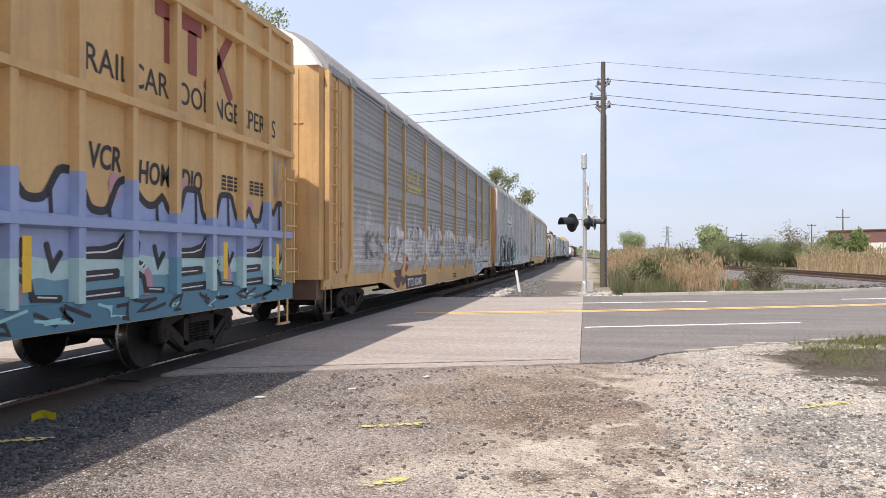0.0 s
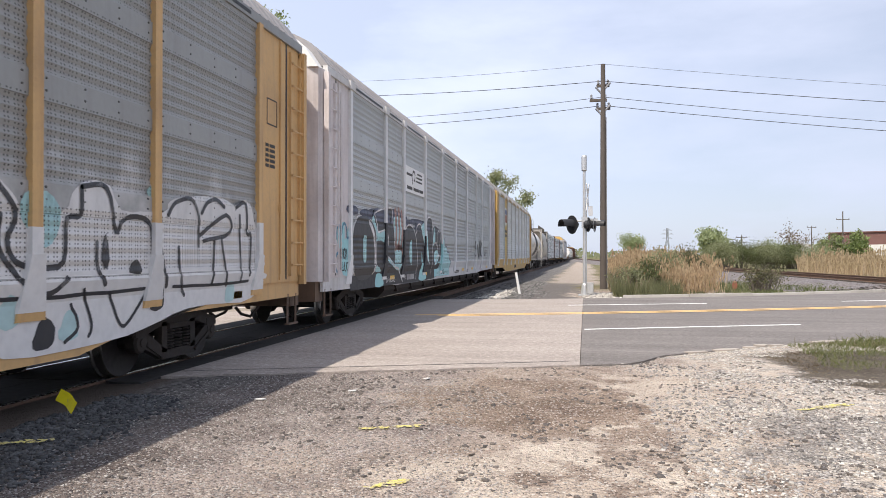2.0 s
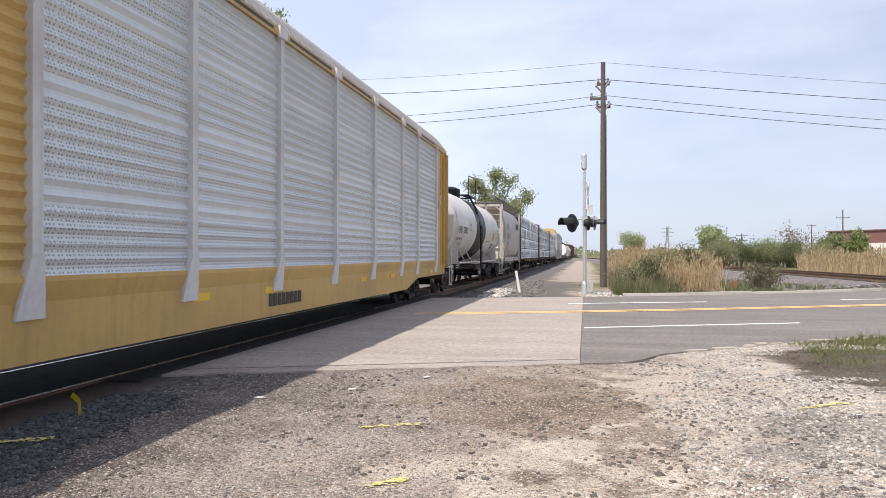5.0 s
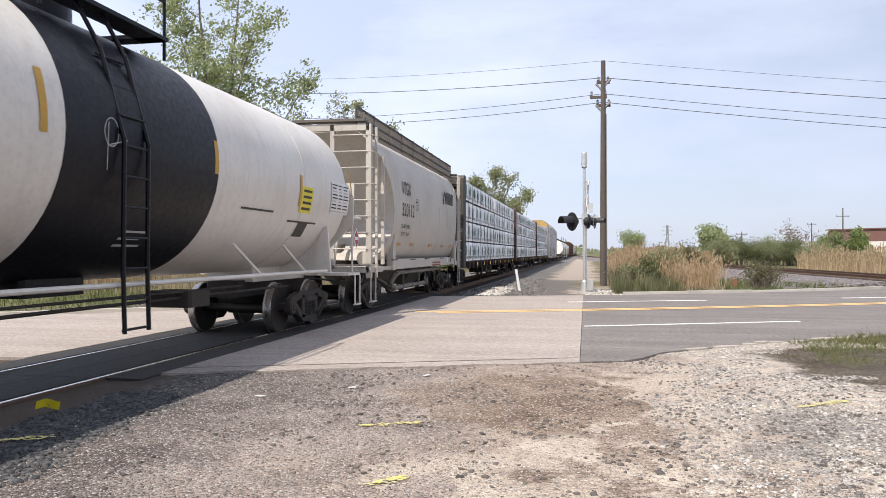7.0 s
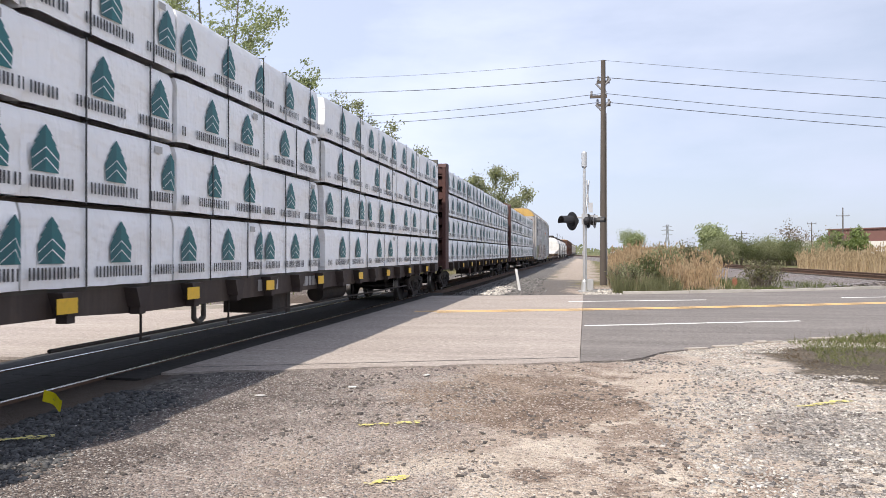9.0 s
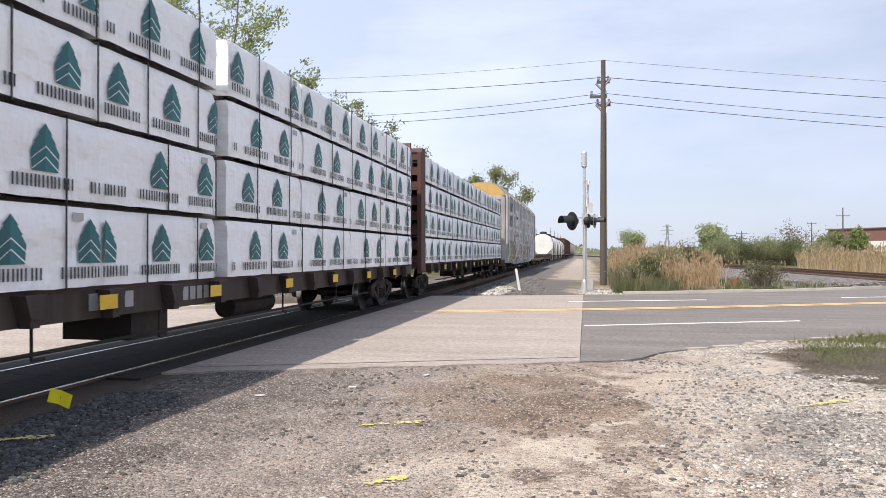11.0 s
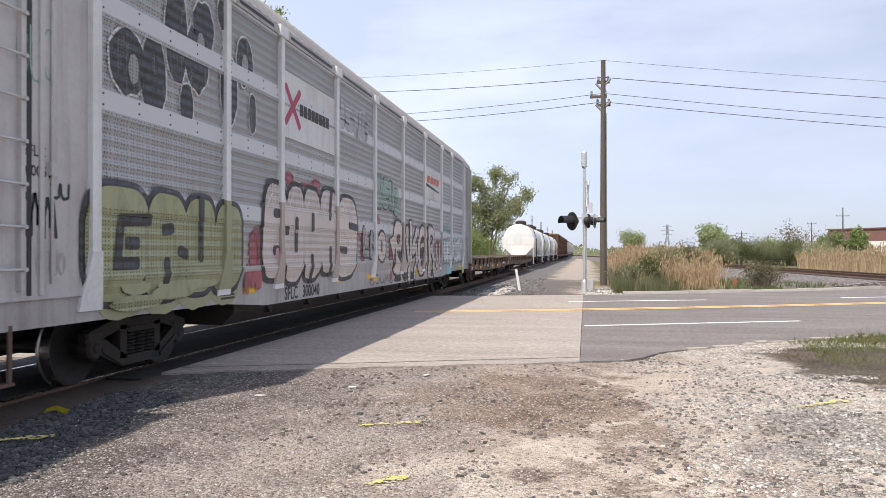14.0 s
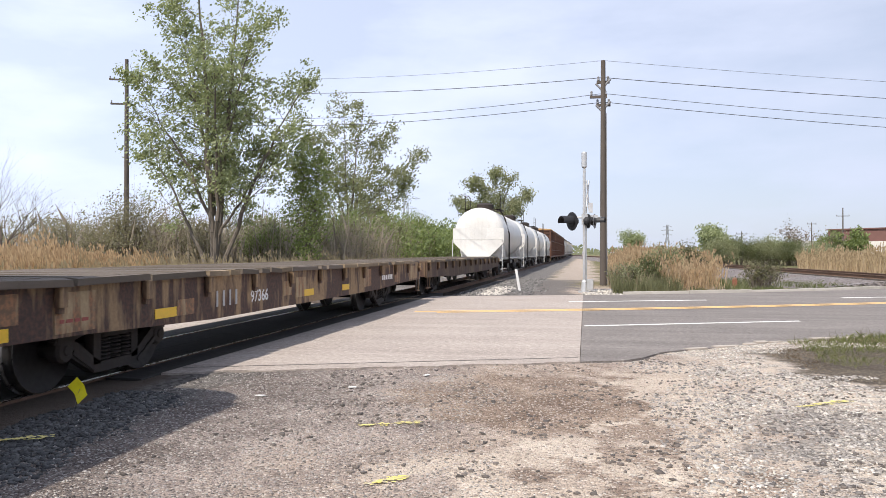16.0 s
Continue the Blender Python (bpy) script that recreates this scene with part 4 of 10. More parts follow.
        if detail or dome:
            # half-height shield before the tank's head
            y0, y1 = sorted((o + 0.96, o + 1.0)) if s < 0 else sorted((-o - 0.96, -o - 1.0))
            part("head_shield", Build().prism_y([(-1.56, 2.10), (-0.6, 1.15), (0.6, 1.15), (1.56, 2.10), (1.58, 2.98), (-1.58, 2.98)], y0, y1), shell, car, "flat shield plate before the tank's rounded end")
        stirrup(car, rail, e - 0.25 * s, 1.0, 0.36, 0.36)
    trucks(car, (o + 2.3, -o - 2.3), 0.457)
    couplers(car, length)
    return car


def hopper(start, length, label, paint, dark, detail=True):
    car = add_car("covered_hopper", label, "railcar", start, length, "covered hoppers")
    o = -length / 2
    # rounded sides between z 1.35 and 4.45
    half = [(1.22, 1.30), (1.38, 1.48), (1.48, 1.72), (1.55, 2.1), (1.58, 2.6), (1.58, 3.0), (1.56, 3.35), (1.51, 3.7), (1.40, 4.0), (1.28, 4.2), (1.08, 4.40), (0.7, 4.52)]
    ring = half + [(-x, z) for x, z in reversed(half)]
    b = Build()
    n = len(ring)
    a0, a1 = o + 0.75, -o - 0.75

    def inset(z):
        """How far the end of the body draws back, by height."""
        for z0, q0, z1, q1 in ((1.2, 0.5, 1.54, 0.94), (1.54, 0.94, 1.69, 1.31), (1.69, 1.31, 2.08, 1.68), (2.08, 1.68, 2.7, 1.74), (2.7, 1.74, 3.4, 1.31), (3.4, 1.31, 3.86, 0.8), (3.86, 0.8, 4.4, 0.1), (4.4, 0.1, 9, 0.0)):
            if z <= z1:
                return q0 + (q1 - q0) * (z - z0) / (z1 - z0)
        return 0.0
    b.v = [(x, a0 + inset(z), z) for x, z in ring] + [(x, a1 - 0.5 * inset(z), z) for x, z in ring]
    b.f = [(i, n + i, n + (i + 1) % n, (i + 1) % n) for i in range(n)]
    for i in range(n // 2 - 1):
        b.f += [(i, i + 1, n - 2 - i, n - 1 - i), (n + i, 2 * n - 1 - i, 2 * n - 2 - i, n + i + 1)]
    part("body", b, paint, car, "", None, 40)
    part("side_sill", Build().box(1.36, 1.50, o + 2.55, -o - 1.2, 1.05, 1.32).box(-1.50, -1.36, o + 2.55, -o - 1.2, 1.05, 1.32).box(1.38, 1.46, o + 0.5, o + 2.6, 1.05, 1.14).box(-1.46, -1.38, o + 0.5, o + 2.6, 1.05, 1.14).box(1.38, 1.46, -o - 1.25, -o - 0.5, 1.05, 1.14), paint, car)
    for y in (o + 2.56, -o - 1.5):
        part("end_post", Build().prism_y([(1.34, 1.03), (1.515, 1.03), (1.515, 1.55), (1.565, 1.95), (1.44, 1.95), (1.34, 1.5)], y, y + 0.27), paint, car)
    for q in (-1.9, 1.9):
        bay = Build()
        bay.add([(-1.2, q - 1.7, 1.35), (1.2, q - 1.7, 1.35), (1.2, q + 1.7, 1.35), (-1.2, q + 1.7, 1.35), (-0.5, q - 0.9, 0.46), (0.5, q - 0.9, 0.46), (0.5, q + 0.9, 0.46), (-0.5, q + 0.9, 0.46)],
                [(0, 1, 2, 3), (7, 6, 5, 4), (0, 4, 5, 1), (1, 5, 6, 2), (2, 6, 7, 3), (3, 7, 4, 0)])
        part("hopper_bay", bay, dark, car)
    part("discharge_pipe", Build().tube((1.15, -2.9, 0.50), (1.15, 1.5, 0.50), 0.068, n=14).tube((1.15, -3.05, 0.50), (1.15, -2.85, 0.50), 0.10, n=14).tube((1.15, 1.4, 0.50), (1.15, 1.56, 0.50), 0.095, n=14).tube((1.15, -0.7, 0.5), (1.15, -0.55, 0.5), 0.085, n=14).path([(1.15, -2.95, 0.5), (1.15, -3.2, 0.62), (1.22, -3.12, 0.80), (1.27, -3.04, 0.90), (1.30, -2.85, 0.93)], 0.075, 12).path([(0.9, -2.5, 0.55), (0.75, -3.0, 0.75), (0.6, -3.3, 0.9)], 0.06, 8), PIPEG, car, "", None, 50)
    for q in (-1.9, 0.2, 1.2, 2.8):
        part("hanger", Build().box(1.20, 1.24, q - 0.02, q + 0.02, 0.5, 1.08), PIPEG, car)
    part("lower_pipe", Build().tube((1.30, -2.9, 0.93), (1.30, -o - 3.6, 0.93), 0.055, n=12).tube((1.47, o + 2.6, 1.20), (1.47, -o - 2.6, 1.20), 0.016, n=6), PIPEG, car)
    for s in (-1, 1):
        e = o + 0.35 if s < 0 else -o - 0.35
        i = e - 1.25 * s
        f = Build()
        for x in (-1.48, 1.48):
            f.box(x - 0.06, x + 0.06, min(e, e - 0.14 * s), max(e, e - 0.14 * s), 0.9, 4.5)
            f.box(x - 0.04, x + 0.04, min(i, i - 0.1 * s), max(i, i - 0.1 * s), 1.2, 3.9)
        f.box(-1.5, 1.5, min(e, i), max(e, i), 1.02, 1.16)
        for x in (-0.6, 0.6):
            f.tube((x, e - 0.05 * s, 1.1), (x * 0.4, i - 0.6 * s, 3.2), 0.05)
            f.box(x - 0.05, x + 0.05, min(e, e - 0.1 * s), max(e, e - 0.1 * s), 1.1, 4.5)
        f.box(-1.5, 1.5, min(e, e - 0.1 * s), max(e, e - 0.1 * s), 4.35, 4.5)
        part("end_frame", f, paint, car)
        lad = Build()
        for k in range(9):
            z = 1.2 + k * 0.38
            lad.path([(1.50, e + 0.0 * s, z), (1.58, e - 0.05 * s, z), (1.58, e - 0.5 * s, z), (1.50, e - 0.55 * s, z)], 0.014)
            lad.path([(0.62, e + 0.02 * s, z), (1.46, e + 0.02 * s, z)], 0.014)
        lad.box(1.5, 1.56, min(e - 0.5 * s, e - 0.56 * s), max(e - 0.5 * s, e - 0.56 * s), 0.9, 4.5)
        part("ladder", lad, paint, car)
        stirrup(car, paint, e - 0.28 * s, 1.05, 0.34, 0.42)
        part("brake_wheel", Build().tube((-0.2, e + 0.05 * s, 1.9), (-0.2, e + 0.1 * s, 1.9), 0.26, n=16), dark, car)
        part("brake_box", Build().box(-0.4, 0.4, min(i, i - 0.5 * s), max(i, i - 0.5 * s), 1.16, 1.7, 0.03), dark, car)
        g = Build()
        y = e - 0.9 * s
        g.turned([(0, 0.18), (0.45, 0.18)], (1.1, y, 1.35), (0, 1, 0), 14)
        part("air_tank", g, paint, car)
    # roof walk of open mesh with side guards
    w = Build()
    for x in (-0.95, -0.55, 0.55, 0.95):
        w.box(x - 0.02, x + 0.02, o + 0.35, -o - 0.35, 4.58, 4.66)
    y = o + 0.36
    while y < -o - 0.4:
        for s in (-1, 1):
            w.box(min(s * 0.55, s * 0.95), max(s * 0.55, s * 0.95), y, y + 0.025, 4.60, 4.64)
        y += 0.12
    w.box(-1.4, 1.4, o + 0.3, o + 0.6, 4.56, 4.62).box(-1.4, 1.4, -o - 0.6, -o - 0.3, 4.56, 4.62)
    part("roof_walk", w, dark, car)
    for s in (-1, 1) if detail else ():
        g = Build()
        for z in (4.50, 4.72, 4.94):
            g.box(s * 1.16 - 0.012, s * 1.16 + 0.012, o + 0.4, -o - 0.4, z - 0.012, z + 0.012)
        y = o + 0.4
        while y < -o - 0.4:
            g.box(s * 1.16 - 0.006, s * 1.16 + 0.006, y, y + 0.012, 4.42, 4.94)
            y += 0.055
        k = o + 0.42
        while k < -o - 0.4:
            g.box(s * 1.16 - 0.025, s * 1.16 + 0.025, k, k + 0.04, 4.38, 4.97)
            k += 1.5
        part("roof_guard", g, dark, car, "dark wire-mesh guard along the roof walk")
    t = Build()
    for k in range(8):
        t.turned([(0, 0.34), (0.14, 0.34), (0.2, 0.2)], (0, o + 1.6 + k * (length - 3.2) / 7, 4.52), (0, 0, 1), 14)
    part("hatch_covers", t, dark, car)
    trucks(car, (o + 1.95, -o - 1.95), 0.457)
    couplers(car, length)
    return car


def lumber_car(start, label, frame_mat, wrap, teal, ink, strap, length=23.5, seed=1, bulk=0.62):
    rng = random.Random(seed)
    car = add_car("centerbeam_flatcar", label, "railcar", start, length, "lumber cars")
    o = -length / 2
    part("deck", Build().box(-1.38, 1.38, o + 0.1, -o - 0.1, 0.98, 1.10), frame_mat, car)
    for s in (-1, 1):
        b = Build()
        x0, x1 = sorted((s * 1.36, s * 1.42))
        b.prism_x([(o + 0.1, 0.85), (o + 4.0, 0.85), (o + 5.2, 0.80), (-o - 5.2, 0.80), (-o - 4.0, 0.85), (-o - 0.1, 0.85), (-o - 0.1, 1.10), (o + 0.1, 1.10)], x0, x1)
        part("side_sill", b, SHADED_SILL, car)
    y = o + 1.4
    stake = Build().prism_x([(-0.07, 0.88), (0.07, 0.88), (0.15, 1.10), (-0.15, 1.10)], 1.42, 1.58).box(1.44, 1.56, -0.06, 0.06, 0.8, 0.9).mesh("winch", SHADED_SILL)
    while y < -o - 1.0:
        part("winch", stake, None, car, "", pose(0, y, 0))
        y += 1.22
    part("center_beam", Build().box(-0.14, 0.14, o + 0.5, -o - 0.5, 1.1, 4.4), frame_mat, car)
    # tall end bulkheads: posts with open slots between crosspieces
    for s in (-1, 1):
        t = bulk if s < 0 else 0.22
        e0, e1 = (o + 0.05, o + 0.05 + t) if s < 0 else (-o - 0.05 - t, -o - 0.05)
        w = 1.52 if s < 0 else 1.40
        for x in (-1, 1):
            x0, x1 = sorted((x * w, x * (w - 0.14)))
            part("bulkhead_post", Build().box(x0, x1, e0, e1, 0.9, 4.55, 0.015), frame_mat, car)
        for k in range(8):
            z = 1.1 + k * 0.46
            part("crosspiece", Build().box(-w + 0.14, w - 0.14, e0 + 0.03, e1 - 0.06, z, z + 0.26), frame_mat, car)
        b = Build()
        b.box(-w + 0.05, w - 0.05, e1 - 0.06 if s < 0 else e0, e1 if s < 0 else e0 + 0.06, 1.1, 4.5)
        cap = Build().prism_x([(e0, 4.55), (e1, 4.55), (e1 - 0.1 if s < 0 else e1, 4.70), (e0 if s < 0 else e0 + 0.1, 4.70)] if s > 0 else [(e0, 4.55), (e1, 4.55), (e1, 4.70), (e0 + 0.2, 4.70)], -w, w)
        part("bulkhead", b, frame_mat, car)
        part("bulkhead_cap", cap, frame_mat, car)
        lad = Build()
        for k in range(9):
            z = 1.2 + k * 0.38
            yy = e0 - 0.04 if s < 0 else e1 + 0.04
            lad.path([(0.9, yy, z), (1.4, yy, z)], 0.014)
        part("ladder", lad, frame_mat, car)
    # wrapped packs, four high, both sides
    x0 = o + 0.05 + bulk + 0.04
    packs = [(x0 + k * 2.62, 2.58) for k in range(4)]
    x1 = x0 + 4 * 2.62 + 0.32
    rest = (-o - 0.30 - x1) / 4
    packs += [(x1 + k * rest, rest - 0.04) for k in range(4)]
    rows = (1.14, 2.00, 2.86, 3.72)
    made = {}
    for r, z in enumerate(rows):
        for k, (y, w) in enumerate(packs):
            for s in (1, -1):
                key = (round(w, 3), rng.randrange(3), s)
                if key not in made:
                    made[key] = pack_mesh(w, 0.80, wrap, seed * 100 + len(made))
                jx, jy = rng.uniform(-0.02, 0.02), rng.uniform(-0.03, 0.03) if s > 0 else 0
                m = pose(0.18 + jx, y + jy, z) if s > 0 else pose(-0.18 - jx, y + w, z, 0, 0, 180)
                p = part("lumber_pack", made[key], None, car, "white plastic-wrapped pack of sawn lumber", m)
                if s < 0:
                    continue
                # prints on the wrap: a tree of two halves over a dark bar
                q = rng.uniform(-0.5, 0.35)
                while q < w + 0.3:
                    pr, lit, tx, ch = Build(), Build(), Build(), Build()
                    tree_print(pr, lit, ch, q, 0.24, w)
                    word_bar(tx, q, 0.125, w)
                    if pr.f and lit.f:
                        part("tree_print", pr, teal, p, "dark teal half of a fir-tree print")
                        part("tree_print", lit, TEAL_LIT, p, "lighter teal half of a fir-tree print")
                        part("chevron", ch, wrap, p)
                    if tx.f:
                        part("lettering", tx, ink, p)
                    q += 1.10
                for f in (0.33, 0.78) if rng.random() < 0.6 else (0.5, 0.97):
                    st = Build().prism_y([(0.1, 0.799), (0.1, 0.808), (1.328, 0.808), (1.328, -0.03), (1.318, -0.03), (1.318, 0.799)][::-1], f * w - 0.009, f * w + 0.009)
                    part("strap", st, strap, p)
                if rng.random() < 0.5:
                    part("tag", Build().box(1.315, 1.320, w * 0.82, w * 0.82 + 0.16, 0.66, 0.74), TAGGREY, p)
    for z in rows[1:]:
        for x0_, x1_ in ((0.2, 1.285), (-1.285, -0.2)):
            part("spacer_board", Build().box(x0_, x1_, o + 0.85, -o - 0.5, z - 0.052, z - 0.004), SPACER, car)
    part("dunnage", Build().box(0.2, 1.42, o + 0.8, -o - 0.8, 1.10, 1.14), frame_mat, car)
    trucks(car, (o + 2.2, -o - 2.2), 0.457)
    couplers(car, length)
    part("brake_gear", Build().tube((1.2, o + 4.0, 0.5), (1.2, -o - 4.0, 0.5), 0.022).tube((0.8, 1.0, 0.62), (0.8, 2.6, 0.62), 0.18, n=14).box(0.3, 1.2, -2.2, -1.4, 0.45, 0.85), IRON, car)
    for y in (o + 5.6, o + 7.9, -1.6, 2.4, -o - 6.4):
        part("rod_hanger", Build().path([(1.2, y, 0.85), (1.2, y, 0.44), (1.2, y + 0.18, 0.44)], 0.016, 6), IRON, car)
    part("tie_down_loop", Build().path([(1.40, o + 6.5, 0.80), (1.40, o + 6.5, 0.62), (1.40, o + 6.62, 0.56), (1.40, o + 6.76, 0.62), (1.40, o + 6.76, 0.80)], 0.035, 8), frame_mat, car)
    for y in (o + 3.6, o + 6.0, o + 8.4, -1.0, 1.6, 4.0, 6.4, 8.8):
        patch(car, REFLECT, 1.585, y, y + 0.30, 0.90, 1.05, "reflector")
    return car


def pack_mesh(w, h, wrap, seed):
    """A wrapped pack: slightly slack sides, a rounded top edge, small folds at the ends."""
    ny, nz = 22, 8
    b = Build()
    for j in range(nz + 1):
        z = h * j / nz
        for i in range(ny + 1):
            y = w * i / ny
            edge = min(y, w - y)
            x = 1.30 + 0.012 * noise.noise((y * 2.2, z * 2.6, seed)) + 0.006 * noise.noise((y * 7 + z * 6, z * 3, seed + 9))
            x -= 0.03 * max(0, 1 - edge / 0.05) + (0.035 * ((z - h + 0.06) / 0.06) ** 2 if z > h - 0.06 else 0)
            b.v.append((x, y, z + (0.0 if 0 < j < nz else (0.012 * noise.noise((y * 3, j, seed)) if j == 0 else 0.0))))
    k = ny + 1
    b.f = [(j * k + i, j * k + i + 1, (j + 1) * k + i + 1, (j + 1) * k + i) for j in range(nz) for i in range(ny)]
    n = len(b.v)
    b.v += [(0, 0, 0), (0, w, 0), (0, w, h), (0, 0, h)]
    b.f += [(n, n + 1, n + 2, n + 3)]
    b.f += [tuple([n + 3, n + 2] + [nz * k + i for i in range(ny, -1, -1)])][:1]
    b.f += [tuple([n, n + 3] + [j * k for j in range(nz, -1, -1)]), tuple([n + 1] + [j * k + ny for j in range(nz + 1)] + [n + 2])]
    return b.mesh("lumber_pack", wrap, 60)


def clip_quad(b, pts, w):
    pts = [(min(max(y, 0.03), w - 0.03), z) for y, z in pts]
    if max(p[0] for p in pts) - min(p[0] for p in pts) < 0.02:
        return
    b.add([(1.320, y, z) for y, z in pts], [tuple(range(len(pts)))])


def tree_print(b, lit, ch, q, z, w):
    """Fir silhouette with stepped sides: a dark half, a lighter half, thin pale chevrons across."""
    h = 0.195
    half = [(0, 0.45), (0.10, 0.35), (0.08, 0.345), (0.155, 0.265), (0.135, 0.26), (h, 0.18), (h * 0.92, 0.0), (0, 0.0)]
    clip_quad(b, [(q - y, z + v) for y, v in half], w)
    clip_quad(lit, [(q + y, z + v) for y, v in reversed(half)], w)
    for d in (0.02, 0.12):
        for s in (-1, 1):
            wd = 0.014 if s > 0 else 0.007
            pts = [(q, z + d + 0.11), (q, z + d + 0.11 + wd), (q + s * h, z + d - 0.02 + wd), (q + s * h, z + d - 0.02)]
            pts = [(min(max(y, 0.03), w - 0.03), v) for y, v in (pts if s < 0 else pts[::-1])]
            if max(p[0] for p in pts) - min(p[0] for p in pts) > 0.02:
                ch.add([(1.3235, y, v) for y, v in pts], [(0, 1, 2, 3)])


def word_bar(b, q, z, w):
    y = q - 0.43
    z -= 0.035
    for n in (0.026, 0.092, 0.080, 0.072, 0.086, 0.072, 0.104, 0.086):
        for e in (0, n - 0.026) if n > 0.03 else (0,):
            clip_quad(b, [(y + e, z), (y + e + 0.026, z), (y + e + 0.026, z + 0.115), (y + e, z + 0.115)], w)
        y += n + 0.030


def flatcar(start, length, label, paint, deck, group="flat cars"):
    car = add_car("flatcar", label, "railcar", start, length, group)
    o = -length / 2
    for s in (-1, 1):
        b = Build()
        x0, x1 = sorted((s * 1.40, s * 1.46))
        b.prism_x([(o + 0.15, 0.68), (o + 2.2, 0.66), (o + 5.0, 0.58), (-o - 5.0, 0.58), (-o - 2.2, 0.66), (-o - 0.15, 0.68), (-o - 0.15, 1.20), (o + 0.15, 1.20)], x0, x1)
        part("side_sill", b, paint, car)
    part("center_sill", Build().box(-0.35, 0.35, o + 0.2, -o - 0.2, 0.55, 1.12), IRON, car)
    pk = Build().box(1.46, 1.55, -0.06, 0.06, 0.96, 1.16, 0.02).box(1.46, 1.51, -0.04, 0.04, 0.90, 0.96).mesh("stake_pocket", FLATY)
    n = int((length - 0.8) / 1.45)
    for k in range(n + 1):
        part("stake_pocket", pk, None, car, "", pose(0, o + 0.4 + k * (length - 0.8) / n, 0))
    plank = Build().box(-1.44, 1.44, 0.004, 0.208, 1.19, 1.245, 0.006).mesh("deck_board", deck)
    rng = random.Random(int(start))
    for k in range(int((length - 0.4) / 0.212)):
        part("deck_board", plank, None, car, "", pose(rng.uniform(-0.01, 0.01), o + 0.2 + k * 0.212, rng.uniform(-0.006, 0.006)))
    k = o + 0.2
    while k < -o - 1.3:
        w = rng.choice((0.32, 0.45, 0.6, 0.9, 1.3))
        d = rng.uniform(-0.04, 0.03)
        tilt_ = rng.uniform(-0.012, 0.012)
        b = Build()
        y1 = min(k + w, -o - 0.2)
        b.add([(1.44, k, 1.165), (1.575 + d, k, 1.17 + tilt_), (1.57 + d, y1, 1.165 - tilt_), (1.44, y1, 1.165), (1.44, k, 1.245), (1.57 + d, k + 0.02, 1.24 + tilt_), (1.575 + d, y1 - 0.03, 1.235 - tilt_), (1.44, y1, 1.245)],
              [(3, 2, 1, 0), (4, 5, 6, 7), (0, 1, 5, 4), (1, 2, 6, 5), (2, 3, 7, 6), (3, 0, 4, 7)])
        part("rub_board", b, RUBW if rng.random() < 0.62 else deck, car)
        k += w + rng.uniform(0.0, 0.10)
    for s in (-1, 1):
        e = o + 0.12 if s < 0 else -o - 0.12
        part("end_sill", Build().box(-1.42, 1.42, min(e, e - 0.25 * s), max(e, e - 0.25 * s), 0.7, 1.2), paint, car)
        stirrup(car, paint, e - 0.4 * s, 0.8, 0.34, 0.36, 1.44)
        g = Build().path([(1.47, e - 0.1 * s, 1.05), (1.54, e - 0.1 * s, 1.05), (1.54, e - 0.55 * s, 1.05), (1.47, e - 0.55 * s, 1.05)], 0.014)
        part("grab_iron", g, paint, car)
    trucks(car, (o + 3.4, -o - 3.4), 0.457)
    couplers(car, length)
    return car


# ---------------------------------------------------------------- train: paints
def wrap_film():
    """White woven film: faint weave, long slack creases and small crumples."""
    m, nt, bsdf = base_material("white_wrap")
    v = coords(nt)
    crease = noise_node(nt, coords(nt, (1, 1.0, 2.2)), 1.3, 3, 0.5)
    tuck = noise_node(nt, coords(nt, (1, 4.5, 1.0)), 1.2, 3, 0.5)
    crumple = noise_node(nt, v, 9, 5, 0.7)
    info = nt.nodes.new("ShaderNodeObjectInfo")
    col = blend(nt, info.outputs["Random"], (0.96, 0.96, 0.962), (0.89, 0.89, 0.893))
    col = blend(nt, remap(nt, crumple, 0.55, 0.8, 0, 0.25), col, (0.72, 0.715, 0.71))
    wire(nt, col, bsdf.inputs["Base Color"])
    bsdf.inputs["Roughness"].default_value = 0.38
    h = maths(nt, "ADD", maths(nt, "ADD", crease, maths(nt, "MULTIPLY", tuck, 0.7)), maths(nt, "MULTIPLY", crumple, 0.07))
    bumpy(nt, bsdf, h, 0.95, 0.11)
    return m


def flaked(name, paint, bare):
    """Old paint left in blocks and streaks over dark rusted steel."""
    m, nt, bsdf = base_material(name)
    a = noise_node(nt, coords(nt, (1, 1.3, 0.5)), 1.1, 5, 0.62)
    b = noise_node(nt, coords(nt, (5, 7, 0.8)), 1.0, 4)
    fine = noise_node(nt, coords(nt), 22, 4)
    keep = remap(nt, maths(nt, "ADD", a, maths(nt, "MULTIPLY", maths(nt, "SUBTRACT", b, 0.5), 0.5)), 0.50, 0.60)
    tone = blend(nt, remap(nt, fine, 0.35, 0.7), paint, tuple(c * 0.72 for c in paint))
    rust = blend(nt, remap(nt, fine, 0.4, 0.7), bare, (bare[0] * 2.2, bare[1] * 1.7, bare[2] * 1.4))
    wire(nt, blend(nt, maths(nt, "MULTIPLY", keep, 0.9), rust, tone), bsdf.inputs["Base Color"])
    bsdf.inputs["Roughness"].default_value = 0.75
    bumpy(nt, bsdf, maths(nt, "ADD", fine, keep), 0.2)
    return m


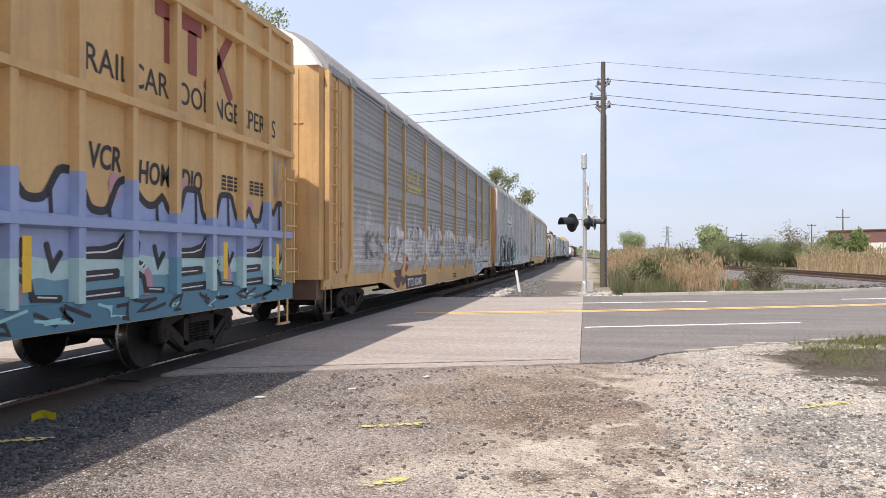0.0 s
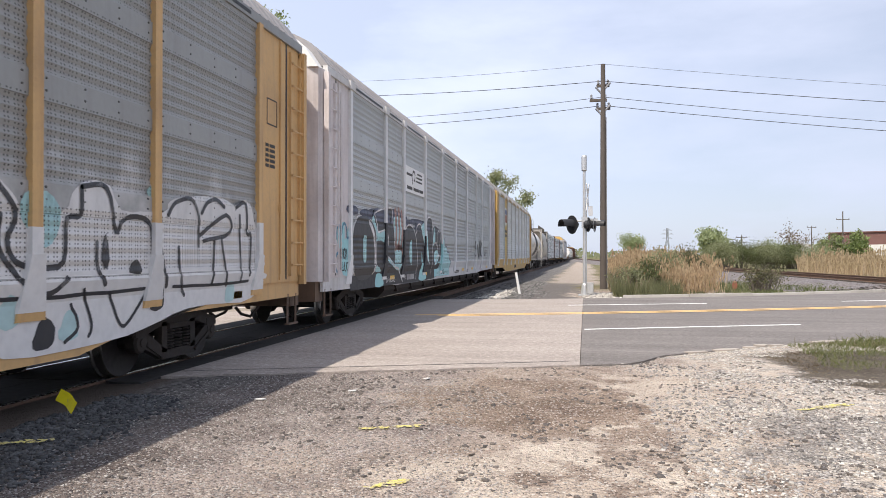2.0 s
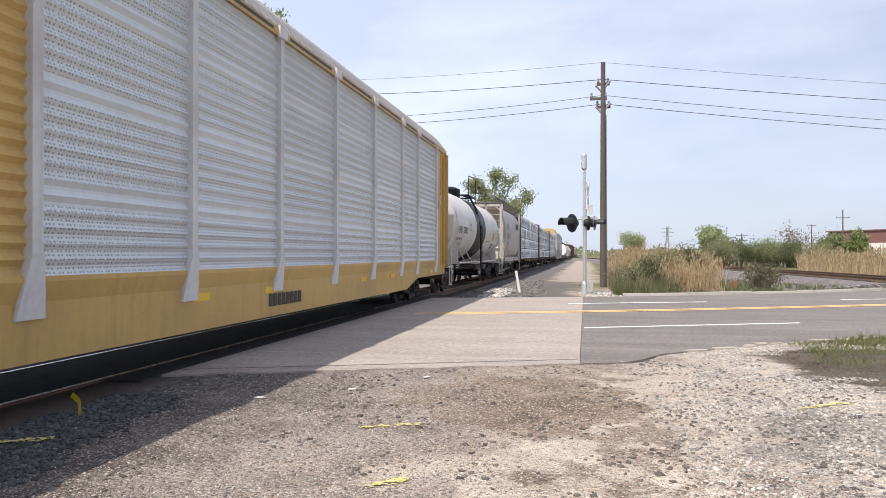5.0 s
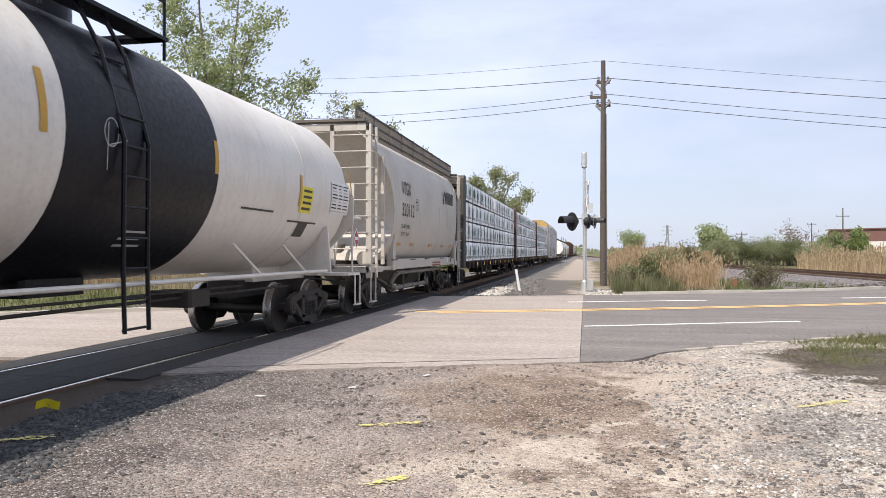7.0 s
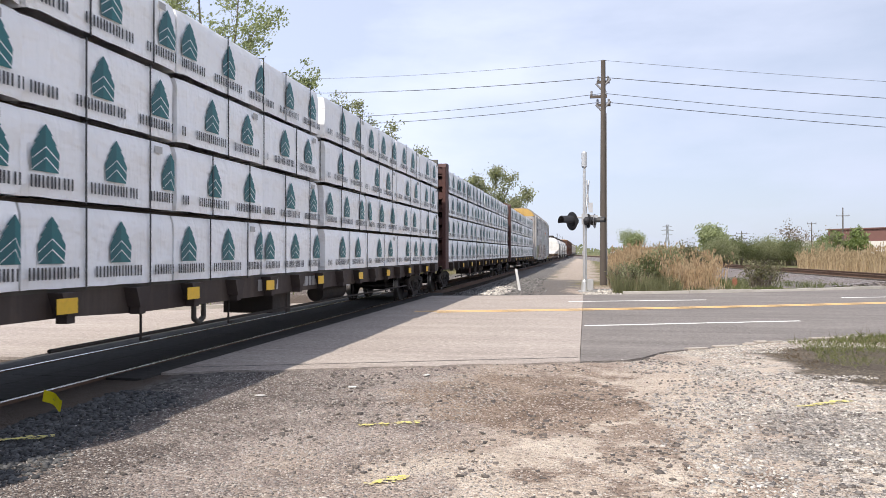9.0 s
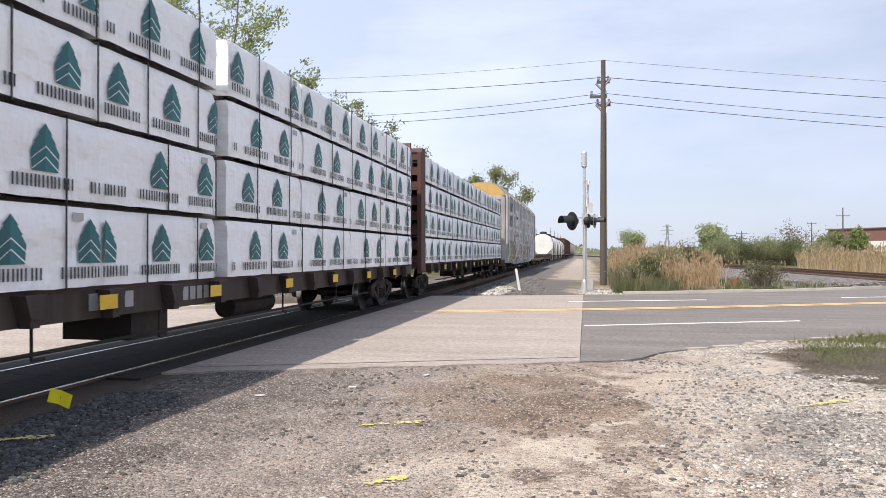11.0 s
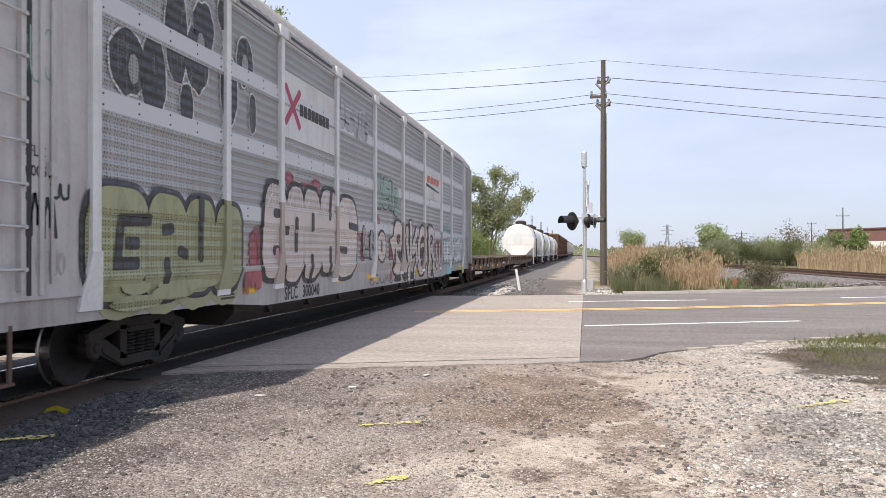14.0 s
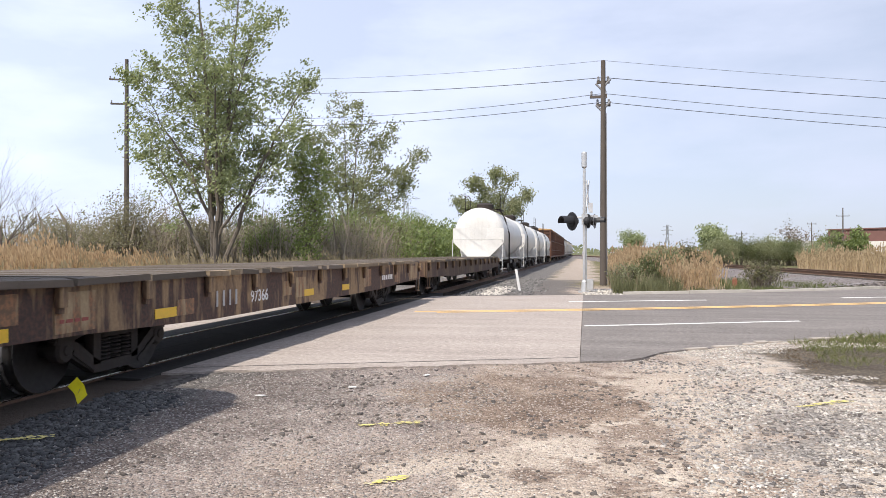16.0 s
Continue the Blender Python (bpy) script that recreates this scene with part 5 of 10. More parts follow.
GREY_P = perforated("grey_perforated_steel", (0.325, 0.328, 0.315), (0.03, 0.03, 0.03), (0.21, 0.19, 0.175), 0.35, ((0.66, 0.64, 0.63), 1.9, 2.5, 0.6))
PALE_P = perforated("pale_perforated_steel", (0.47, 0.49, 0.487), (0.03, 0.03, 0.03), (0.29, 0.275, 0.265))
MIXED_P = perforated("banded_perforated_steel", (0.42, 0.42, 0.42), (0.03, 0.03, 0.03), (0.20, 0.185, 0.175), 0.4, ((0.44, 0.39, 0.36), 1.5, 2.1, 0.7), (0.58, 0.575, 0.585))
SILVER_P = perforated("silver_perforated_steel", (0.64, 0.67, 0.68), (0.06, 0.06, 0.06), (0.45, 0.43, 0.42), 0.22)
TTX = weathered("faded_yellow_paint", (0.67, 0.42, 0.18), (0.24, 0.155, 0.095), 0.40, 0.6)
BOXY = weathered("boxcar_yellow_paint", (0.70, 0.455, 0.20), (0.30, 0.18, 0.09), 0.34, 0.6)
CHROME_Y = weathered("strong_yellow_paint", (0.60, 0.385, 0.115), (0.24, 0.15, 0.075), 0.36, 0.5)
ENDW = weathered("grimy_white_end_paint", (0.56, 0.545, 0.535), (0.22, 0.18, 0.155), 0.5, 0.6)
POSTW = weathered("white_post_paint", (0.80, 0.80, 0.80), (0.36, 0.31, 0.28), 0.30, 0.55)
PINKW = weathered("dusty_white_paint", (0.72, 0.665, 0.655), (0.28, 0.22, 0.2), 0.45, 0.6)
PALE = weathered("pale_grey_paint", (0.68, 0.67, 0.665), (0.28, 0.23, 0.19), 0.36, 0.6)
PALE_D = weathered("grimy_pale_grey_paint", (0.50, 0.485, 0.475), (0.20, 0.16, 0.13), 0.5, 0.6)
ROOF = weathered("galvanised_roof", (0.30, 0.285, 0.285), (0.18, 0.16, 0.155), 0.45, 0.6, 0.2)
BROWN = weathered("boxcar_brown_paint", (0.16, 0.075, 0.045), (0.07, 0.04, 0.03), 0.5, 0.7)
# lumber-car frame paint darkened for the shade along the sills, plus some grime
SHADED_SILL = weathered("grimy_shaded_sill_paint", (0.048, 0.034, 0.030), (0.11, 0.085, 0.065), 0.5, 0.75)
OXIDE = weathered("red_oxide_paint", (0.10, 0.042, 0.036), (0.04, 0.025, 0.022), 0.5, 0.7)
OLIVE = weathered("dark_olive_paint", (0.055, 0.053, 0.045), (0.10, 0.075, 0.055), 0.5, 0.7)
CREAM = weathered("cream_white_tank_paint", (0.70, 0.665, 0.61), (0.36, 0.30, 0.24), 0.30, 0.38)
TANKW = weathered("white_tank_paint", (0.76, 0.75, 0.72), (0.4, 0.36, 0.3), 0.25, 0.4)
BANDB = weathered("black_tank_paint", (0.006, 0.006, 0.010), (0.012, 0.011, 0.011), 0.3, 0.42)
BANDB.node_tree.nodes["Principled BSDF"].inputs["Specular IOR Level"].default_value = 0.22
HOPG = weathered("warm_grey_hopper_paint", (0.51, 0.475, 0.425), (0.27, 0.22, 0.18), 0.40, 0.5)
PIPEG = weathered("grimy_pipe_paint", (0.24, 0.22, 0.195), (0.09, 0.075, 0.06), 0.6, 0.7)
MESHD = weathered("dark_grating", (0.12, 0.115, 0.11), (0.2, 0.15, 0.1), 0.4, 0.7, 0.3)
WRAP = wrap_film()
TEAL = plain("teal_print", (0.015, 0.11, 0.125), 0.45)
TEAL_LIT = plain("light_teal_print", (0.025, 0.165, 0.18), 0.45)
INK = plain("dark_print", (0.035, 0.035, 0.04), 0.5)
SPACER = weathered("brown_spacer_wood", (0.11, 0.085, 0.065), (0.05, 0.04, 0.032), 0.6, 0.9)
STRAP = plain("black_strap", (0.03, 0.03, 0.032), 0.5)
TAGGREY = plain("grey_tag_print", (0.5, 0.49, 0.48), 0.6)
FLATY = flaked("flaked_yellow_on_brown_paint", (0.34, 0.225, 0.12), (0.050, 0.031, 0.025))
RUBW = weathered("splintered_board_ends", (0.30, 0.225, 0.145), (0.06, 0.045, 0.035), 0.95, 0.9, 0, 12, False, 0.3, 0.4)
FLATB = flaked("flaked_brown_paint", (0.17, 0.11, 0.06), (0.05, 0.031, 0.024))
DECK = weathered("worn_deck_boards", (0.15, 0.12, 0.095), (0.06, 0.05, 0.04), 0.6, 0.9, 0, 20, False, 0.3, 0.35)

# ---------------------------------------------------------------- train: the cars in order
box_car = boxcar(-6.45, 19.1, "yellow ribbed boxcar with blue graffiti along its lower side", BOXY, BOXY)
rack_a = autorack(13.7, "yellow automobile carrier with dark grey perforated siding and white graffiti", TTX, TTX, GREY_P, ROOF, TTX, TTX, WHITE, solid=(), rail=GREY_P)
rack_b = autorack(42.06, "dusty white automobile carrier with grey siding and black graffiti", PINKW, POSTW, PALE_P, ROOF, PALE, PINKW, WHITE, rail=PALE, belly=0.72)
rack_c = autorack(70.42, "bright yellow automobile carrier with silver perforated siding", CHROME_Y, PALE, SILVER_P, ROOF, CHROME_Y, CHROME_Y, CHROME_Y, False, solid=(1,))
tank_a = tank_car(98.5, 17.7, "cream-white tank car with a broad black band", CREAM, BANDB)
hop = hopper(116.3, 13.7, "warm grey round-sided covered hopper", HOPG, MESHD)
lum_a = lumber_car(130.6, "dark olive centerbeam flatcar loaded with white-wrapped lumber", OLIVE, WRAP, TEAL, INK, STRAP, seed=3)
lum_b = lumber_car(154.85, "red-brown centerbeam flatcar loaded with white-wrapped lumber", OXIDE, WRAP, TEAL, INK, STRAP, seed=4)
lum_c = lumber_car(179.1, "red-brown centerbeam flatcar loaded with white-wrapped lumber", OXIDE, WRAP, TEAL, INK, STRAP, seed=5)
rack_d = autorack(203.9, "pale grey automobile carrier covered in graffiti, with a yellow end crown", PALE_D, POSTW, MIXED_P, ROOF, PALE_D, ENDW, CHROME_Y, belly=0.66)
flat_a = flatcar(231.9, 18.5, "empty flatcar with worn yellow-brown side and timber deck", FLATY, DECK)
flat_b = flatcar(251.1, 20.9, "empty rusty brown flatcar with timber deck", FLATB, DECK)
for k in range(4):
    tank_car(272.9 + k * 16.3, 15.6, "white tank car with dark dome platform", TANKW, None, detail=False, dome=-3.6)
for k in range(4):
    boxcar(338.2 + k * 18.2, 17.4, "brown boxcar with a yellowed end", BROWN, TTX if k == 0 else BROWN, 4.9, detail=False)
for k in range(7):
    hopper(411.5 + k * 17.0, 16.2, "pale grey covered hopper far down the line", HOPG, MESHD)


# ---------------------------------------------------------------- train: paint marks and graffiti
def stroke(b, pts, w, x):
    """A flat ribbon of width w through (y, z) places, facing +x at x, joined at its bends."""
    n = len(pts)
    way = []
    for (y0, z0), (y1, z1) in zip(pts, pts[1:]):
        d = math.hypot(y1 - y0, z1 - z0) or 1e-6
        way.append(((y1 - y0) / d, (z1 - z0) / d))
    v = []
    for k, (y, z) in enumerate(pts):
        ay, az = way[max(k - 1, 0)]
        by, bz = way[min(k, n - 2)]
        my, mz = ay + by, az + bz
        d = math.hypot(my, mz)
        if d < 0.3:
            my, mz, d = by, bz, 1.0
        my, mz = my / d, mz / d
        c = max(my * by + mz * bz, 0.55)
        e = w / 2 / c
        if k in (0, n - 1):
            s_ = -0.3 if k == 0 else 0.3
            v += [(x, y + my * w * s_ + mz * e * 0.6, z + mz * w * s_ - my * e * 0.6), (x, y + my * w * s_ - mz * e * 0.6, z + mz * w * s_ + my * e * 0.6)]
            ring = [(x, y + mz * e, z - my * e), (x, y - mz * e, z + my * e)]
            v = v[:-2] + (v[-2:] + ring if k == 0 else ring + v[-2:])
        else:
            v += [(x, y + mz * e, z - my * e), (x, y - mz * e, z + my * e)]
    b.add(v, [(2 * k, 2 * k + 2, 2 * k + 3, 2 * k + 1) for k in range(len(v) // 2 - 1)])


def arc(cy, cz, ry, rz, a0, a1, n=9):
    return [(cy + ry * math.cos(radians(a0 + (a1 - a0) * k / n)), cz + rz * math.sin(radians(a0 + (a1 - a0) * k / n))) for k in range(n + 1)]


# plump letter-like forms in a unit square
FORMS = {
    "b": [[(0.22, 0.06), (0.22, 0.94)], arc(0.3, 0.74, 0.42, 0.2, 90, -90), arc(0.3, 0.27, 0.52, 0.22, 90, -90)],
    "o": [arc(0.5, 0.5, 0.3, 0.4, 0, 360, 14)],
    "a": [[(0.16, 0.06), (0.3, 0.75)], arc(0.5, 0.72, 0.22, 0.2, 180, 0), [(0.72, 0.75), (0.86, 0.06)], [(0.28, 0.38), (0.72, 0.38)]],
    "n": [[(0.16, 0.06), (0.18, 0.92)], [(0.2, 0.86), (0.78, 0.14)], [(0.82, 0.08), (0.82, 0.94)]],
    "s": [arc(0.52, 0.7, 0.3, 0.2, 30, 250), arc(0.48, 0.28, 0.32, 0.22, 75, -150)],
    "l": [[(0.2, 0.92), (0.18, 0.12), (0.78, 0.12)]],
    "k": [[(0.2, 0.06), (0.2, 0.94)], [(0.78, 0.9), (0.28, 0.48), (0.8, 0.08)]],
    "u": [[(0.16, 0.92), (0.18, 0.35)], arc(0.48, 0.34, 0.3, 0.26, 180, 360), [(0.8, 0.35), (0.82, 0.92)]],
    "e": [[(0.82, 0.9), (0.22, 0.88), (0.2, 0.1), (0.82, 0.1)], [(0.22, 0.5), (0.7, 0.5)]],
    "r": [[(0.2, 0.06), (0.2, 0.92)], arc(0.3, 0.7, 0.42, 0.22, 90, -90), [(0.36, 0.46), (0.84, 0.08)]],
    "z": [[(0.15, 0.88), (0.82, 0.86), (0.2, 0.14), (0.85, 0.12)]],
}


def piece(car, forms, x, y0, y1, z0, z1, fill, line, fat=0.22, rim=0.07, seed=0, glint=None, shade=None):
    """A row of fat outlined forms sprayed on the side."""
    rng = random.Random(seed)
    n = len(forms)
    w = (y1 - y0) / n
    for k, c in enumerate(forms):
        back, front, hi = Build(), Build(), Build()
        h = (z1 - z0) * rng.uniform(0.86, 1.05)
        tilt_ = rng.uniform(-0.10, 0.10)
        oy, oz = y0 + k * w, z0 + rng.uniform(-0.06, 0.06)
        for s in FORMS[c]:
            j = 0.05 if len(s) < 5 else 0.0
            pts = [(oy + (u - 0.08 + tilt_ * (v - 0.5) + rng.uniform(-j, j)) * w * 1.22, oz + (v + rng.uniform(-j, j) * 0.8) * h) for u, v in s]
            f = fat * w * 1.35
            stroke(back, pts, f + rim * 2, x + 0.0006 * k)
            stroke(front, pts, f, x + 0.008 + 0.0006 * k)
            if glint:
                stroke(hi, [(p + f * 0.28, q + f * 0.25) for p, q in pts], 0.022, x + 0.016)
        g = part("graffiti_letter", over_lip(back), line, car, "thick sprayed outline")
        part("fill", over_lip(front), fill, g)
        if glint:
            part("glint", hi, glint, g)


# dark inner strokes that tell fat forms apart, in a unit square
INNER = {
    "c": [[(1.02, 0.66), (0.5, 0.66), (0.46, 0.34), (1.02, 0.36)]], "g": [[(1.02, 0.72), (0.52, 0.70), (0.46, 0.32), (0.80, 0.32)], [(0.80, 0.5), (0.62, 0.5)]],
    "r": [[(0.42, 0.66), (0.62, 0.68)], [(0.5, -0.02), (0.5, 0.36)], [(0.98, 0.42), (0.80, 0.46)]], "u": [[(0.5, 1.02), (0.5, 0.36)]],
    "o": [[(0.5, 0.34), (0.5, 0.66)]], "d": [[(0.46, 0.36), (0.56, 0.5), (0.46, 0.66)]], "b": [[(0.40, 0.70), (0.58, 0.70)], [(0.40, 0.30), (0.60, 0.30)], [(1.0, 0.52), (0.84, 0.52)]],
    "a": [[(0.5, 0.56), (0.5, 0.72)], [(0.5, -0.02), (0.5, 0.26)]], "k": [[(0.62, 1.02), (0.5, 0.66)], [(0.58, -0.02), (0.56, 0.30)], [(1.0, 0.52), (0.86, 0.5)]],
    "s": [[(1.02, 0.64), (0.55, 0.66)], [(-0.02, 0.36), (0.45, 0.34)]], "n": [[(0.42, -0.02), (0.40, 0.40)], [(0.62, 1.02), (0.62, 0.58)]],
    "p": [[(0.40, 0.68), (0.60, 0.68)], [(0.58, -0.02), (0.62, 0.34)]], "e": [[(1.02, 0.66), (0.52, 0.66)], [(1.02, 0.34), (0.52, 0.34)]],
    "i": [], "l": [[(1.02, 0.40), (0.62, 0.42), (0.60, 1.02)]], "z": [[(-0.02, 0.62), (0.5, 0.66)], [(1.02, 0.36), (0.5, 0.34)]],
}


def over_lip(b):
    """Paint laid flat against a carrier's siding, following the lapped bands, folded over the lip below and down the sill."""
    bm = bmesh.new()
    vs = [bm.verts.new(p) for p in b.v]
    for q in b.f:
        bm.faces.new([vs[i] for i in q])
    bmesh.ops.triangulate(bm, faces=bm.faces[:])
    for z in (1.052, 1.243, 1.296, 1.878, 1.882, 2.26, 2.264, 2.878, 2.882, 3.26, 3.264):
        bmesh.ops.bisect_plane(bm, geom=bm.verts[:] + bm.edges[:] + bm.faces[:], plane_co=(0, 0, z), plane_no=(0, 0, 1))
    bm.verts.index_update()
    out = Build()
    for p in bm.verts:
        z = p.co.z
        back = 0.013 * (1.88 < z < 2.262 or 2.88 < z < 3.262) if z > 1.294 else 0.0185 if z > 1.243 else 0.0185 - 0.055 * min(1.0, (1.243 - z) / 0.191)
        out.v.append((p.co.x + back, p.co.y, z))
    out.f = [tuple(q.index for q in f.verts) for f in bm.faces]
    bm.free()
    return out


def eased(pts, closed=False, seed=0, wob=0.012, n=4):
    """A freehand curve through the given (y, z) places."""
    m = len(pts)
    out = []
    for k in range(m if closed else m - 1):
        a, b, c, d = (pts[(k + j) % m] if closed else pts[min(max(k + j, 0), m - 1)] for j in (-1, 0, 1, 2))
        for i in range(n):
            t = i / n
            w = [0.5 * (2 * b[e] + (c[e] - a[e]) * t + (2 * a[e] - 5 * b[e] + 4 * c[e] - d[e]) * t * t + (3 * b[e] - a[e] - 3 * c[e] + d[e]) * t ** 3) for e in (0, 1)]
            q = len(out)
            out.append((w[0] + wob * noise.noise((q * 0.7, seed, 1)), w[1] + wob * noise.noise((q * 0.7, seed, 7))))
    if not closed:
        out.append(pts[-1])
    return out


def field(car, mat, x, o, pts, seed=0, name="graffiti", label=""):
    """A freehand area of spray, its places given along the car and up."""
    e = eased([(o + u, z) for u, z in pts], True, seed, 0.03)
    return part(name, over_lip(Build().add([(x, y, z) for y, z in e], [tuple(range(len(e)))])), mat, car, label)


def line_of(car, mat, x, o, pts, w, seed=0, name="graffiti_stroke"):
    """One freehand line of spray."""
    b = Build()
    stroke(b, eased([(o + u, z) for u, z in pts], False, seed), w, x)
    return part(name, over_lip(b), mat, car)


def fat_line(car, x, o, pts, w, rim, fill, line, seed=0, glint=None):
    """One fat outlined limb of a letter."""
    g = line_of(car, line, x, o, pts, w + 2 * rim, seed, "graffiti_letter")
    line_of(g, fill, x + 0.008, o, pts, w, seed, "fill")
    if glint:
        line_of(g, glint, x + 0.015, o, [(u + w * 0.32, z + 0.02) for u, z in pts], 0.022, seed, "glint")
    return g


def bubble(car, word, x, edges, z0, z1, fill, line, core, rim=0.07, cw=0.13, seed=0, glint=None, lift=0.0, square=3.2):
    """Fat rounded forms side by side: a sprayed outline, a fill, dark inner strokes. edges: where each form begins, and the last one's end."""
    rng = random.Random(seed)
    n = 36
    for k, c in enumerate(word):
        y0, y1 = edges[k] - 0.03, edges[k + 1] + 0.03
        lo, hi = z0 + rng.uniform(-0.07, 0.07) + lift * k, z1 + rng.uniform(-0.09, 0.07) + lift * k
        cy, cz, ry, rz = (y0 + y1) / 2, (lo + hi) / 2, (y1 - y0) / 2, (hi - lo) / 2
        lean = rng.uniform(-0.06, 0.06)

        def ring(grow_, at):
            v = []
            for i in range(n):
                a = i * math.tau / n
                ca, sa = math.cos(a), math.sin(a)
                u = math.copysign(abs(ca) ** (2 / square), ca)
                w = math.copysign(abs(sa) ** (2 / square), sa)
                f = 1 + 0.07 * noise.noise((a * 0.9, seed + k, 2)) + 0.03 * noise.noise((a * 3, seed + k, 6))
                v.append((at, cy + u * (ry * f + grow_) + lean * w * rz, cz + w * (rz * f + grow_)))
            return Build().add(v, [tuple(range(n))])
        g = part("graffiti_letter", over_lip(ring(rim, x + 0.0007 * k)), line, car, "thick sprayed outline")
        part("fill", over_lip(ring(0.0, x + 0.008 + 0.0007 * k)), fill, g)
        for q in INNER[c]:
            ins = Build()
            stroke(ins, [(y0 + (u + lean * 0.5) * (y1 - y0), lo + w * (hi - lo)) for u, w in q], cw, x + 0.0155)
            part("inner_stroke", over_lip(ins), core, g)
        if glint:
            hi_ = Build()
            stroke(hi_, [(cy + (ry - 0.05) * math.cos(q) * 0.94, cz + (rz - 0.05) * math.sin(q) * 0.94) for q in (1.9, 2.3, 2.7, 3.0)], 0.03, x + 0.0175)
            part("glint", hi_, glint, g)


def painted_post(car, mat, y, top, foot=True):
    """A coat of spray over a post and its flared foot."""
    b = Build().box(1.55, 1.6295, y - 0.0735, y + 0.0735, 1.49, top)
    if foot:
        b.add([(1.50, y - 0.193, 0.98), (1.5735, y - 0.18, 0.98), (1.5735, y + 0.18, 0.98), (1.50, y + 0.193, 0.98), (1.555, y - 0.0835, 1.503), (1.6445, y - 0.0835, 1.503), (1.6445, y + 0.0835, 1.503), (1.555, y + 0.0835, 1.503)],
              [(3, 2, 1, 0), (4, 5, 6, 7), (0, 1, 5, 4), (1, 2, 6, 5), (2, 3, 7, 6), (3, 0, 4, 7)])
    return part("sprayed_post", b, mat, car, "post under sprayed paint")


def spatter(car, mat, x, y, z, ry, rz, seed, n=9):
    """Loose overlapping puffs of spray."""
    rng = random.Random(seed)
    for k in range(n):
        blob(car, mat, x + 0.0005 * k, y + rng.uniform(-1, 1) * ry, z + rng.uniform(-1, 1) * rz, ry * rng.uniform(0.18, 0.42), rz * rng.uniform(0.25, 0.6), seed + k)


def tag(car, mat, x, y, z, w, h, marks, seed, width=0.035):
    """A quick hand-drawn tag: looping strokes, one for each mark."""
    rng = random.Random(seed)
    step = w / marks
    for k in range(marks):
        b = Build()
        kind = rng.randrange(3)
        u, v = y + k * step, z + rng.uniform(-0.08, 0.08) * h
        if kind == 0:
            pts = arc(u + step * 0.45, v + h * 0.5, step * 0.42, h * 0.45, 60, 400, 14)
        elif kind == 1:
            pts = [(u, v), (u + step * 0.25, v + h), (u + step * 0.5, v + h * 0.25), (u + step * 0.72, v + h * 0.95), (u + step * 0.95, v)]
        else:
            pts = [(u, v + h)] + arc(u + step * 0.45, v + h * 0.35, step * 0.4, h * 0.34, 180, 370, 10) + [(u + step * 0.9, v + h)]
        stroke(b, [(p + rng.uniform(-1, 1) * step * 0.03, q + rng.uniform(-1, 1) * h * 0.03) for p, q in pts], width, x + 0.0005 * k)
        part("graffiti_stroke", b, mat, car, "thin sprayed stroke")


def scrawl(car, mat, x, y0, y1, z0, z1, n, w, seed):
    """Loose thin tag strokes."""
    rng = random.Random(seed)
    step = (y1 - y0) / n
    for k in range(n):
        y = y0 + k * step
        pts = [(y + rng.uniform(-0.1, 1.0) * step, z0 + rng.uniform(0, 1) * (z1 - z0)) for _ in range(rng.randint(3, 5))]
        q = []
        for a, c in zip(pts, pts[1:]):
            q += [a, ((a[0] + c[0]) / 2 + rng.uniform(-0.15, 0.15) * step, (a[1] + c[1]) / 2 + rng.uniform(-0.1, 0.1) * (z1 - z0))]
        b = Build()
        stroke(b, q + [pts[-1]], w, x + 0.0004 * k)
        part("graffiti_stroke", b, mat, car, "thin sprayed stroke")


def blob(car, mat, x, y, z, ry, rz, seed, name="graffiti", n=18):
    b = Build()
    b.add([(x, y + math.cos(k * math.tau / n) * ry * (1 + 0.18 * noise.noise((k * 0.9, seed, 0))), z + math.sin(k * math.tau / n) * rz * (1 + 0.18 * noise.noise((k * 0.9, seed, 4)))) for k in range(n)], [tuple(range(n))])
    return part(name, b, mat, car)


def words_on(car, text, size, x, y, z, mat, bold=0.0, wide=1.0, slant=0.0):
    me = lettering(text, size, bold, slant, wide)
    me.materials.append(mat)
    return part("lettering", me, None, car, "", pose(x, y, z))


def spray(name, col, rough=0.6):
    return weathered(name, col, tuple(c * 0.7 for c in col), 0.3, rough, 0, 9, False, 0.03)


def sprayed_holes(name, col, thin=0.45):
    """Sprayed paint on the pierced siding: thin in places, with its holes."""
    return perforated(name, col, (0.03, 0.03, 0.03), tuple(0.6 * c + min(0.12, c * 0.6) for c in col), 0.45, ridged=True, thin=thin)


